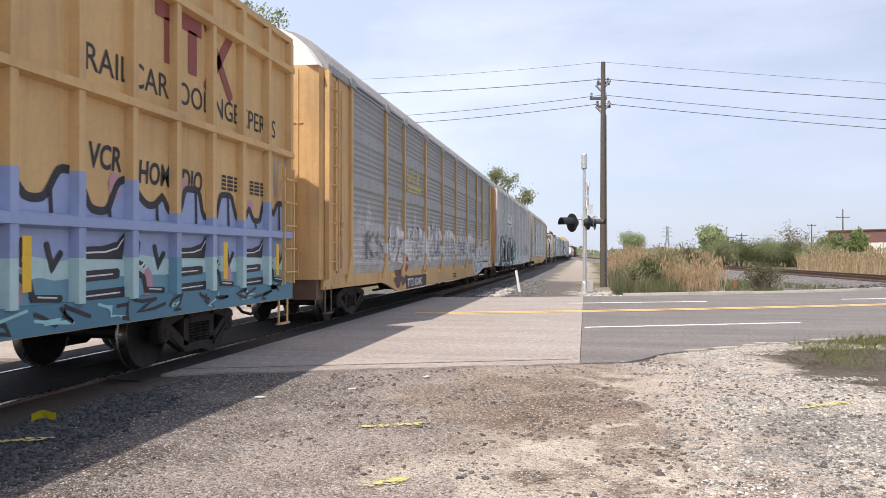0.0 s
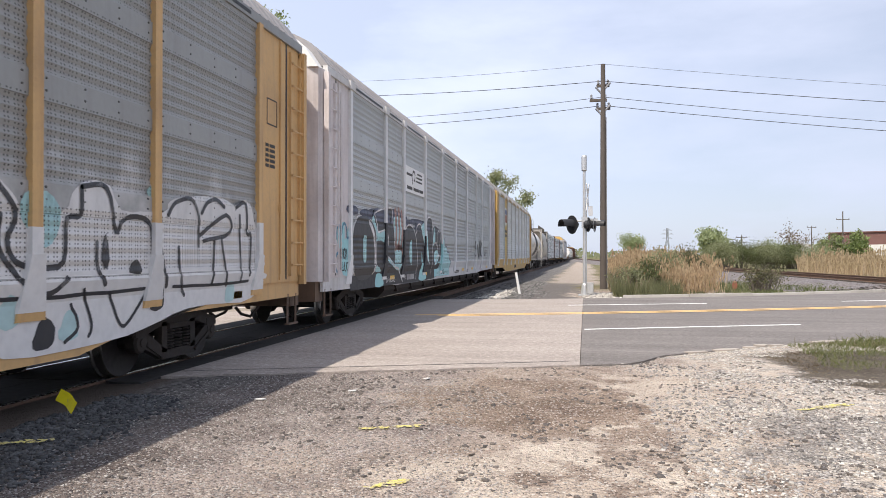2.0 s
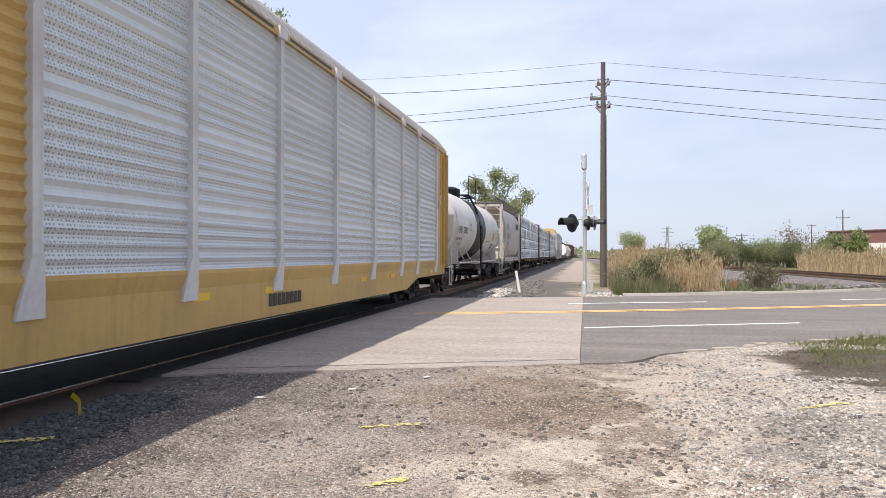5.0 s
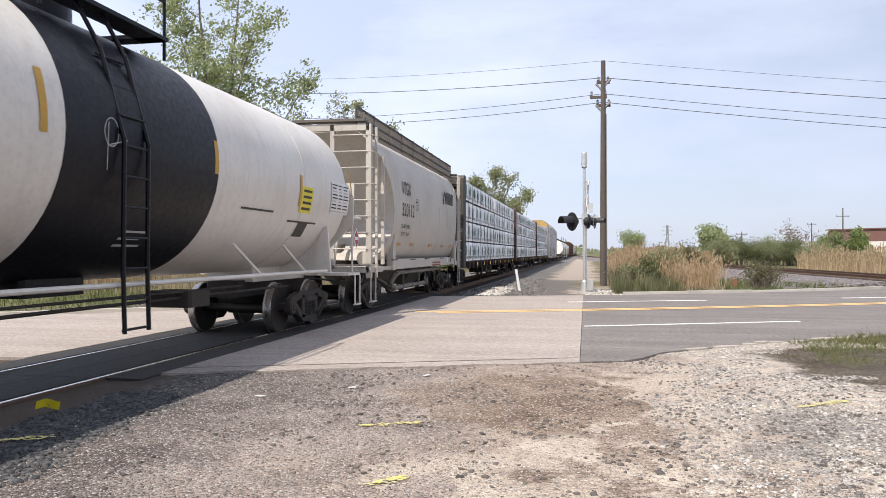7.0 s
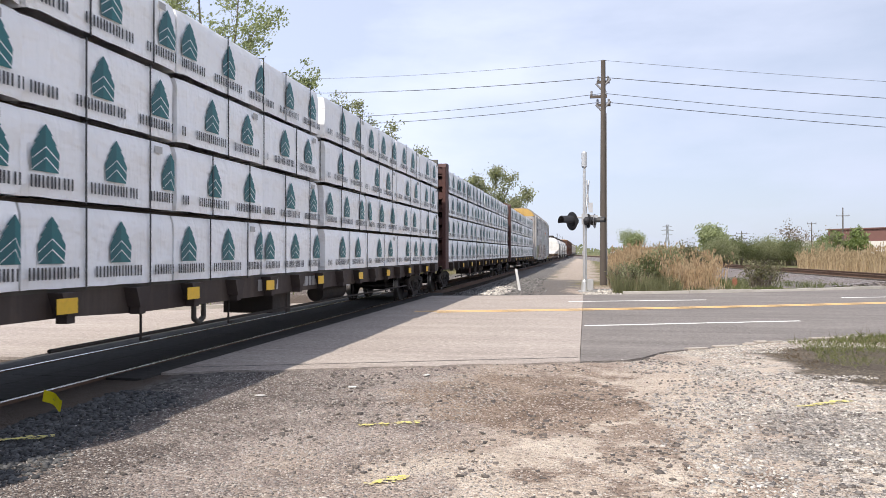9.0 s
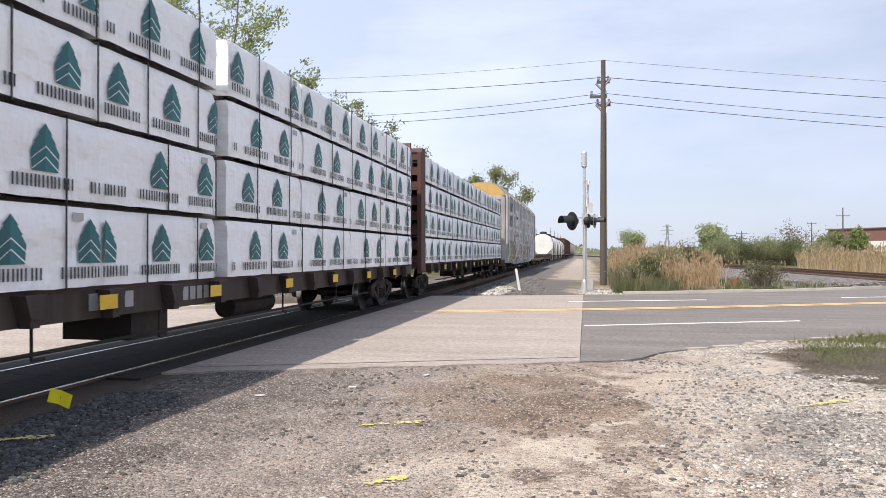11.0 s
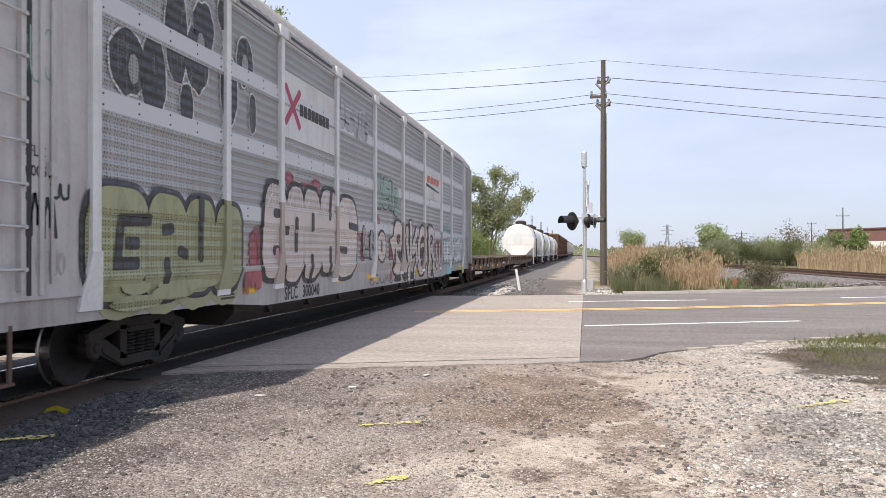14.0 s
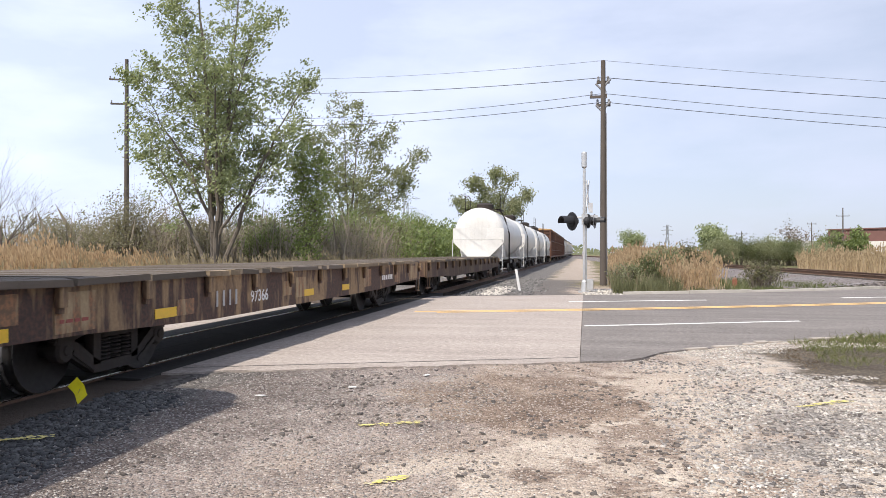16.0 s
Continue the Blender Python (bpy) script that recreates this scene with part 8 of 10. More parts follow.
        blob(rack_d, P_BLACK, 1.577 + 0.0004 * k, o + y, z, ry, rz, 680 + k)
    for k, (y, z, ry, rz) in enumerate(((4.2, 3.32, 0.16, 0.27), (6.12, 3.55, 0.12, 0.30), (5.15, 4.75, 0.14, 0.22))):
        blob(rack_d, P_WHITE, 1.5735, o + y, z, ry + 0.025, rz + 0.025, 690 + k)
        blob(rack_d, P_BLACK, 1.577, o + y, z, ry, rz, 690 + k)
    for y, z in ((3.05, 3.5), (4.55, 4.15), (5.85, 4.2)):
        blob(rack_d, GREY_P, 1.5805, o + y, z, 0.10, 0.17, 695)
    for k, (y, m) in enumerate(zip(POSTS[1:], (S_OLIVE, S_BEIGE, S_BEIGE, S_WHITE, S_BEIGE, S_BEIGE, S_GREY))):
        painted_post(rack_d, m, -RACK / 2 + y, 2.2 + 0.1 * (k % 3))
    tag(rack_d, S_BLACK, 1.569, o + 1.32, 1.62, 0.5, 0.38, 3, 700, 0.045)
    tag(rack_d, S_BLACK, 1.569, o + 1.75, 2.0, 0.26, 0.14, 2, 701, 0.03)
    tag(rack_d, S_GREY, 1.569, o + 1.55, 1.28, 0.4, 0.22, 4, 702, 0.018)
    tag(rack_d, S_GREEN, 1.569, o + 1.3, 3.05, 0.5, 0.5, 3, 703, 0.02)
    words_on(rack_d, "SFLC", 0.14, 1.568, o + 1.38, 2.36, INKB, 0.002, 1.0)
    words_on(rack_d, "300051", 0.14, 1.568, o + 1.34, 2.18, INKB, 0.002, 1.0)
    Y = -RACK / 2 + POSTS[2] + 0.09
    sg = patch(rack_d, PALE, 1.574, Y, Y + 2.64, 3.4, 4.5, "sign", "pale painted sign with a red cross mark")
    e = Build()
    for s in (1, -1):
        stroke(e, [(Y + 0.12, 3.95 - 0.3 * s), (Y + 0.75, 3.95 + 0.3 * s)], 0.13, 1.584)
    part("emblem", e, S_RED, sg)
    bars(sg, INKB, 1.583, Y + 0.75, 3.86, (0.16,) * 8, 0.2, 0.035)
    Y = -RACK / 2 + POSTS[6] + 0.09
    sg = patch(rack_d, PALE, 1.584, Y, Y + 2.64, 3.18, 4.05, "sign", "pale painted sign with slanted orange blocks")
    S_ORANGE = spray("faded_orange_paint", (0.55, 0.14, 0.05))
    for k in range(4):
        q = Y + 0.28 + 0.50 * k
        part("emblem_block", Build().prism_x([(q, 3.68), (q + 0.38, 3.68), (q + 0.46, 3.90), (q + 0.08, 3.90)], 1.591, 1.594), S_ORANGE, sg)
    part("swoosh", Build().prism_x([(Y + 0.15, 3.56), (Y + 2.25, 3.46), (Y + 2.3, 3.50), (Y + 0.9, 3.60), (Y + 0.1, 3.66)], 1.591, 1.594), INKB, sg)
    words_on(rack_d, "SFLC", 0.30, 1.536, o + 7.46, 0.70, INKB, 0.004, 0.95)
    words_on(rack_d, "300040", 0.30, 1.536, o + 8.28, 0.70, INKB, 0.004, 0.98)
    bars(rack_d, INKB, 1.535, o + 5.2, 0.98, (0.4,), 0.03, 0.05, 4)
    tag(rack_d, S_BLACK, 1.536, o + 12.6, 0.72, 2.2, 0.24, 5, 70, 0.022)
    for y in (12.9, 17.7):
        patch(rack_d, REFLECT, 1.534, o + y, o + y + 0.3, 0.80, 0.92, "reflector")
    patch(rack_d, S_AQUA, 1.533, o + 22.6, o + 23.6, 0.70, 1.0, "graffiti")
    patch(rack_d, NOTICE, 1.541, o + 26.0, o + 26.5, 0.66, 0.92, "notice")

    # --- flatcar: number bars and pale blocks
    bars(flat_a, S_GREY, 1.464, -4.15, 0.74, (0.05, 0.06, 0.05, 0.06), 0.22, 0.14)
    words_on(flat_a, "97366", 0.25, 1.466, -3.05, 0.74, S_WHITE, 0.004, 1.05)
    bars(flat_a, S_WHITE, 1.464, 4.6, 0.80, (0.12,) * 6, 0.12, 0.06)
    for y in (-8.5, -5.68, -0.8, 1.4):
        patch(flat_a, REFLECT, 1.464, y, y + 0.48, 0.70, 0.82, "reflector")
    PALEY = flaked("pale_yellow_patch", (0.44, 0.33, 0.19), (0.16, 0.10, 0.06))
    for y, w, z0, z1 in ((-8.9, 1.0, 0.84, 1.12), (-7.42, 0.62, 0.70, 1.10), (-5.18, 0.42, 0.70, 0.90), (-1.75, 0.35, 0.76, 1.0), (-1.2, 0.5, 0.70, 1.05), (3.0, 0.6, 0.70, 1.1), (5.9, 0.4, 0.7, 1.0), (7.6, 1.0, 0.72, 1.1)):
        patch(flat_a, PALEY, 1.462, y, y + w, z0, z1, "paint_patch")
    bars(flat_a, MAROON, 1.4685, -7.35, 0.80, (0.06, 0.10, 0.08, 0.10), 0.035, 0.03)


dress_train()


# ---------------------------------------------------------------- crossing signal and poles
def signal_mast():
    t = thing("crossing_signal", "silver crossing signal mast with black flashing-light heads", "signal", at=pose(-0.04, 29.6, -0.05))
    alu = weathered("dull_aluminium", (0.62, 0.62, 0.61), (0.35, 0.34, 0.32), 0.3, 0.4, 0.6)
    dark = plain("signal_black", (0.018, 0.018, 0.02), 0.55)
    grey = plain("disc_back_grey", (0.22, 0.22, 0.23), 0.5)
    red = plain("red_lens", (0.25, 0.015, 0.02), 0.2)
    part("mast", Build().tube((0, 0, 0), (0, 0, 4.85), 0.055, n=14), alu, t)
    part("top_housing", Build().turned([(0, 0.075), (0.04, 0.105), (0.55, 0.105), (0.6, 0.09)], (0, 0, 4.75), (0, 0, 1), 14), alu, t)
    part("base", Build().box(-0.22, 0.22, -0.2, 0.2, -0.1, 0.08, 0.04).turned([(0, 0.14), (0.35, 0.10), (0.42, 0.065)], (0, 0, 0.08), (0, 0, 1), 12), alu, t)
    part("junction_box", Build().box(0.10, 0.34, -0.16, 0.10, 0.12, 0.52, 0.02), alu, t)
    part("crossarm", Build().tube((-0.75, -0.02, 2.86), (0.62, 0.02, 2.86), 0.032, n=10), alu, t)

    def head(x, y, face, back_, big=1.0):
        a = Vector(face).normalized()
        h = part("light_head", Build().turned([(-0.20 * big, 0.10 * big), (-0.12 * big, 0.17 * big), (0.02, 0.17 * big), (0.03, 0.155 * big)], (x, y, 2.72), a, 20), dark, t)
        part("background_disc", Build().turned([(0, 0.29 * big), (0.014, 0.29 * big)], Vector((x, y, 2.72)) - a * 0.02, a, 28), back_, h)
        vis = Build()
        n = 14
        s = Vector((0, 0, 1)).cross(a).normalized()
        p = Vector((x, y, 2.72))
        for k in range(n + 1):
            q = math.radians(-15 + 210 * k / n)
            e = s * math.cos(q) + Vector((0, 0, 1)) * math.sin(q)
            vis.v += [p + e * 0.16 * big, p + e * 0.175 * big, p + e * 0.175 * big + a * 0.40 * big, p + e * 0.16 * big + a * 0.40 * big]
        vis.f = [(4 * k + i, 4 * k + (i + 1) % 4, 4 * k + 4 + (i + 1) % 4, 4 * k + 4 + i) for k in range(n) for i in range(4)] + [(0, 1, 2, 3), (4 * n + 3, 4 * n + 2, 4 * n + 1, 4 * n)]
        part("visor", vis, dark, h)
        part("lens", Build().turned([(0, 0.13), (0.02, 0.11), (0.035, 0.03)], Vector((x, y, 2.72)) + a * 0.0, a, 18), red, h)
    head(-0.47, -0.02, (-0.80, -0.60, -0.03), dark, 1.22)
    head(0.16, -0.02, (0.93, 0.36, 0), dark, 0.95)
    head(0.40, 0.1, (0.97, -0.22, 0), grey, 0.95)
    part("bracket", Build().box(0.05, 0.5, -0.03, 0.03, 2.78, 2.95).box(-0.1, 0.12, -0.05, 0.05, 2.6, 3.0), alu, t)
    # edge-on crossbuck and sign higher up
    x = Build()
    for s in (-1, 1):
        a = Vector((0.10, 0.35, 0)).normalized()
        c = Vector((0.14, 0.06, 3.75))
        d = a * 0.17 * s + Vector((0, 0, 0.52))
        n = Vector((0, 0, 1)).cross(a)
        w = d.cross(n).normalized() * 0.06
        x.add([c - d - w, c - d + w, c + d + w, c + d - w] + [q + n * 0.02 for q in (c - d - w, c - d + w, c + d + w, c + d - w)],
              [(0, 1, 2, 3), (7, 6, 5, 4), (0, 4, 5, 1), (1, 5, 6, 2), (2, 6, 7, 3), (3, 7, 4, 0)])
    part("crossbuck", x, WHITE, t)
    part("sign", Build().prism_z([(0.17, -0.02), (0.32, 0.12), (0.31, 0.14), (0.16, 0.0)], 3.05, 3.42), WHITE, t)
    part("conduit", Build().path([(0.08, 0.05, 0.3), (0.08, 0.05, 3.6), (0.15, 0.05, 4.1)], 0.018), alu, t)


def guide_post():
    t = thing("marker_post", "leaning white marker post beside the track", "post", at=pose(-2.52, 30.2, -0.15, 3, -9, 0))
    part("post", Build().box(-0.05, 0.05, -0.03, 0.03, -0.1, 1.0, 0.012), WHITE, t)


def power_pole(x, y, top, arms, name="utility_pole", base=0.0, r=0.17, label="tall weathered wooden utility pole with crossarms", turn=0.0):
    wood = MATS.setdefault("pole_wood", weathered("pole_wood", (0.115, 0.095, 0.08), (0.05, 0.045, 0.04), 0.4, 0.85))
    grey = MATS.setdefault("insulator_grey", plain("insulator_grey", (0.25, 0.25, 0.26), 0.35))
    t = thing(name, label, "utility pole", "utility poles", at=pose(x, y, base, 0, 0, turn))
    part("pole", Build().tube((0, 0, -0.3), (0, 0, top), r, r * 0.62, n=14), wood, t, "", None, 40)
    for z, x0, x1, yy in arms:
        part("crossarm", Build().box(x0, x1, yy - 0.06, yy + 0.06, z - 0.06, z + 0.06, 0.01), wood, t)
        ins = Build()
        for q in (x0 + 0.08, x1 - 0.08):
            ins.turned([(0, 0.03), (0.06, 0.07), (0.12, 0.05), (0.2, 0.06), (0.24, 0.02)], (q, yy, z + 0.05), (0, 0, 1), 10)
        part("insulators", ins, grey, t)
    return t


MATS = {}


def wire_line(pts, r=0.012, sag=0.9, n=18, label="sagging overhead power line", stop=None):
    """Cable hung between supports."""
    col = MATS.setdefault("cable", plain("cable", (0.06, 0.06, 0.065), 0.6))
    b = Build()
    for p, q in zip(pts, pts[1:]):
        p, q = Vector(p), Vector(q)
        places = []
        for k in range(n + 1):
            f = k / n
            c = p.lerp(q, f) - Vector((0, 0, sag * 4 * f * (1 - f)))
            places.append(c)
        rings = []
        for k, c in enumerate(places):
            a = (places[min(k + 1, n)] - places[max(k - 1, 0)]).normalized()
            s = a.cross(Vector((0, 0, 1))).normalized()
            u = s.cross(a)
            rings.append([c + (s * math.cos(i * math.tau / 5) + u * math.sin(i * math.tau / 5)) * r for i in range(5)])
        b.add([v for ring in rings for v in ring], [(k * 5 + i, k * 5 + (i + 1) % 5, (k + 1) * 5 + (i + 1) % 5, (k + 1) * 5 + i) for k in range(n) for i in range(5)])
    tagged(part("power_line", b, col), label, "cable", "overhead wires")


def poles():
    px, py = 0.83, 36.77
    t = power_pole(px, py, 10.5, [(9.5, -0.30, 0.30, 0.1), (8.80, -0.62, 0.18, 0.0), (8.42, -0.34, 0.34, 0.1)], turn=0)
    br = Build()
    for z, s in ((9.5, 1), (9.3, -1), (8.45, 1), (8.3, -1)):
        br.tube((0.0, 0, z - 0.25), (0.34 * s, 0, z + 0.12), 0.05, n=8)
    part("brackets", br, MATS["insulator_grey"], t)
    part("ground_wire", Build().tube((0.17, -0.05, 0), (0.14, -0.05, 8), 0.02, n=5), MATS["insulator_grey"], t)
    # wires run along the road: towards the far pole on one side, over the camera's side on the other
    lx, ly = -35.3, 54.5
    power_pole(lx, ly, 16.6, [(15.0, -1.3, 1.0, 0), (13.1, -1.2, 0.3, 0)], r=0.22, turn=20)
    rx, ry = 62.0, 52.0
    for z, zl, zr, s, r in ((10.5, 15.6, 9.2, 0.7, 0.008), (9.7, 14.6, 8.4, 0.7, 0.016), (8.95, 12.6, 7.4, 0.9, 0.013), (8.55, 12.2, 7.0, 0.95, 0.015)):
        wire_line([(lx, ly, zl), (px, py, z)], r, s * 1.0)
        wire_line([(px, py, z), (rx, ry, zr)], r, s * 1.1)


signal_mast()
guide_post()
poles()


# ---------------------------------------------------------------- plants
def leaf_material(name, a, b, through_=0.45):
    m, nt, bsdf = base_material(name)
    g = nt.nodes.new("ShaderNodeNewGeometry")
    col = blend(nt, g.outputs["Random Per Island"], a, b)
    wire(nt, col, bsdf.inputs["Base Color"])
    bsdf.inputs["Roughness"].default_value = 0.55
    bsdf.inputs["Specular IOR Level"].default_value = 0.3
    tl = nt.nodes.new("ShaderNodeBsdfTranslucent")
    wire(nt, blend(nt, 1.0, col, (1.0, 1.0, 0.6), "MULTIPLY"), tl.inputs["Color"])
    mix = nt.nodes.new("ShaderNodeMixShader")
    mix.inputs[0].default_value = through_
    wire(nt, bsdf.outputs[0], mix.inputs[1])
    wire(nt, tl.outputs[0], mix.inputs[2])
    wire(nt, mix.outputs[0], nt.nodes["Material Output"].inputs["Surface"])
    return m


BARK = weathered("grey_bark", (0.16, 0.135, 0.11), (0.07, 0.06, 0.05), 0.5, 0.95, 0, 9)
LEAF = leaf_material("mid_green_leaves", (0.20, 0.24, 0.135), (0.44, 0.485, 0.29))
LEAF_MID = leaf_material("grey_green_leaves", (0.19, 0.205, 0.125), (0.38, 0.40, 0.25))
LEAF_HEDGE = leaf_material("dark_hedge_leaves", (0.085, 0.105, 0.05), (0.22, 0.24, 0.12))
LEAF_FRESH = leaf_material("fresh_green_leaves", (0.14, 0.185, 0.075), (0.30, 0.36, 0.15))
LEAF_DULL = leaf_material("dull_olive_leaves", (0.16, 0.155, 0.11), (0.36, 0.33, 0.235))
REED = leaf_material("dry_reed", (0.33, 0.24, 0.16), (0.66, 0.52, 0.38))
REED_GREY = leaf_material("grey_dry_stalks", (0.25, 0.20, 0.14), (0.45, 0.38, 0.28))
GRASS = leaf_material("green_grass", (0.09, 0.12, 0.045), (0.24, 0.27, 0.12))


def grow(rng, wood, tips, p, way, length, r, depth, wide, up):
    """One limb of three bent lengths that forks into thinner ones."""
    for k in range(3):
        q = p + way * (length / 3)
        r2 = r * 0.84
        wood.tube(p, q, r, r2, n=8 if r > 0.08 else 5 if r > 0.03 else 3, caps=False)
        p, r = q, r2
        way = (way + Vector((rng.uniform(-1, 1), rng.uniform(-1, 1), rng.uniform(-0.4, 0.6))) * 0.15 + Vector((0, 0, up * 0.12))).normalized()
        if depth > 0 and (k > 0 or rng.random() < 0.55):
            for _ in range(2 if k == 2 else 1):
                side = Vector((rng.uniform(-1, 1), rng.uniform(-1, 1), rng.uniform(-0.25, 0.35))).normalized()
                w = (way * (1 - wide) + side * wide + Vector((0, 0, up * 0.2))).normalized()
                grow(rng, wood, tips, p, w, length * rng.uniform(0.55, 0.8), r * 0.60, depth - 1, wide, up)
        if depth == 0:
            tips.append((p.copy(), way.copy()))


def leaf(crown, rng, c, size):
    a = Vector((rng.uniform(-1, 1), rng.uniform(-1, 1), rng.uniform(-0.8, 0.8))).normalized()
    s = a.orthogonal().normalized()
    t = a.cross(s) * size * rng.uniform(0.45, 0.7)
    s = s * size * rng.uniform(0.65, 1.2)
    crown.add([c - s, c - t, c + s, c + t], [(0, 1, 2, 3)])


def leaves_on(rng, crown, tips, total, size, reach):
    """Leaves in loose sprays round the twig ends; some twigs stay bare."""
    live = [p for p, _ in tips if rng.random() < 0.62] or [tips[0][0]]
    each = max(1, round(total / len(live)))
    for p in live:
        q = p + Vector((rng.gauss(0, 1), rng.gauss(0, 1), rng.gauss(0, 1))) * reach * 0.5
        for _ in range(max(1, int(each * rng.uniform(0.4, 1.7)))):
            leaf(crown, rng, q + Vector((rng.gauss(0, 1), rng.gauss(0, 1), rng.gauss(0, 0.8))) * reach, size)


def tree(x, y, seed, high, leaf_mat, total, size=0.14, reach=0.35, trunks=1, depth=3, wide=0.42, up=0.5, label="", r=0.2, first=0.36, name="tree"):
    rng = random.Random(seed)
    wood, crown, tips = Build(), Build(), []
    for k in range(trunks):
        a = k * math.tau / trunks + rng.uniform(-0.4, 0.4)
        d = 0.0 if trunks == 1 else rng.uniform(0.12, 0.32)
        grow(rng, wood, tips, Vector((math.cos(a) * d, math.sin(a) * d, -0.3)), Vector((math.cos(a) * d, math.sin(a) * d, 1)).normalized(), high * first * rng.uniform(0.85, 1.1), r, depth, wide, up)
    f = high / max(p.z for p, _ in tips)
    tips = [(p * f, w) for p, w in tips]
    wood.v = [(q * f, b * f, c * f) for q, b, c in wood.v]
    t = thing(name, label, "tree", "trees", at=pose(x, y, -0.1))
    part("trunk", wood, BARK, t)
    if total:
        leaves_on(rng, crown, tips, total, size, reach)
        part("crown", crown, leaf_mat, t)
    return t


def leader_tree(x, y, seed, leaders, low, reach, leaf_mat, total, size, label, swell=0.8):
    """A tree of upright leaders with rising side limbs, twigs and loose sprays of leaves. leaders: (lean x, lean y, height, radius)."""
    rng = random.Random(seed)
    wood, crown, ends = Build(), Build(), []
    for lx, ly, high, r in leaders:
        n = 16
        p = Vector((lx * 0.15, ly * 0.15, -0.3))
        for k in range(n):
            f = (k + 1) / n
            q = Vector((lx * f + rng.uniform(-0.12, 0.12), ly * f + rng.uniform(-0.12, 0.12), high * f))
            wood.tube(p, q, r * (1 - 0.9 * k / n), r * (1 - 0.9 * f), n=8, caps=False)
            z = high * f
            if z > low:
                g = (z - low) / (high - low)
                size_ = reach * (0.45 + 0.55 * math.sin(math.pi * min(1, g ** swell))) * (1 - 0.55 * g)
                for _ in range(rng.randint(2, 3)):
                    a = rng.uniform(0, math.tau)
                    d = Vector((math.cos(a), math.sin(a), rng.uniform(0.35, 1.1))).normalized()
                    m = q.copy()
                    w = size_ * rng.uniform(0.45, 1.15)
                    rr = max(0.015, r * 0.32 * (1 - f * 0.6))
                    for j in range(4):
                        t = m + d * (w / 4)
                        wood.tube(m, t, rr * (1 - j * 0.22), rr * (1 - (j + 1) * 0.22), n=4, caps=False)
                        d = (d + Vector((rng.uniform(-0.3, 0.3), rng.uniform(-0.3, 0.3), rng.uniform(-0.05, 0.25)))).normalized()
                        m = t
                        for _k in range(2):
                            e = m + Vector((rng.uniform(-1, 1), rng.uniform(-1, 1), rng.uniform(-0.4, 0.8))).normalized() * rng.uniform(0.25, 0.75) * (0.6 + reach * 0.12)
                            wood.tube(m, e, 0.012, 0.005, n=3, caps=False)
                            ends.append((e, d))
                    ends.append((m, d))
            p = q
    t = thing("tree", label, "tree", "trees", at=pose(x, y, -0.1))
    part("trunk", wood, BARK, t)
    live = [e for e, _ in ends if rng.random() < 0.85]
    each = total / len(live)
    for e in live:
        for _ in range(int(each * rng.uniform(0.3, 1.8)) + 1):
            leaf(crown, rng, e + Vector((rng.gauss(0, 1), rng.gauss(0, 1), rng.gauss(0, 0.8))) * (size * 2.4), size)
    part("crown", crown, leaf_mat, t)
    return t


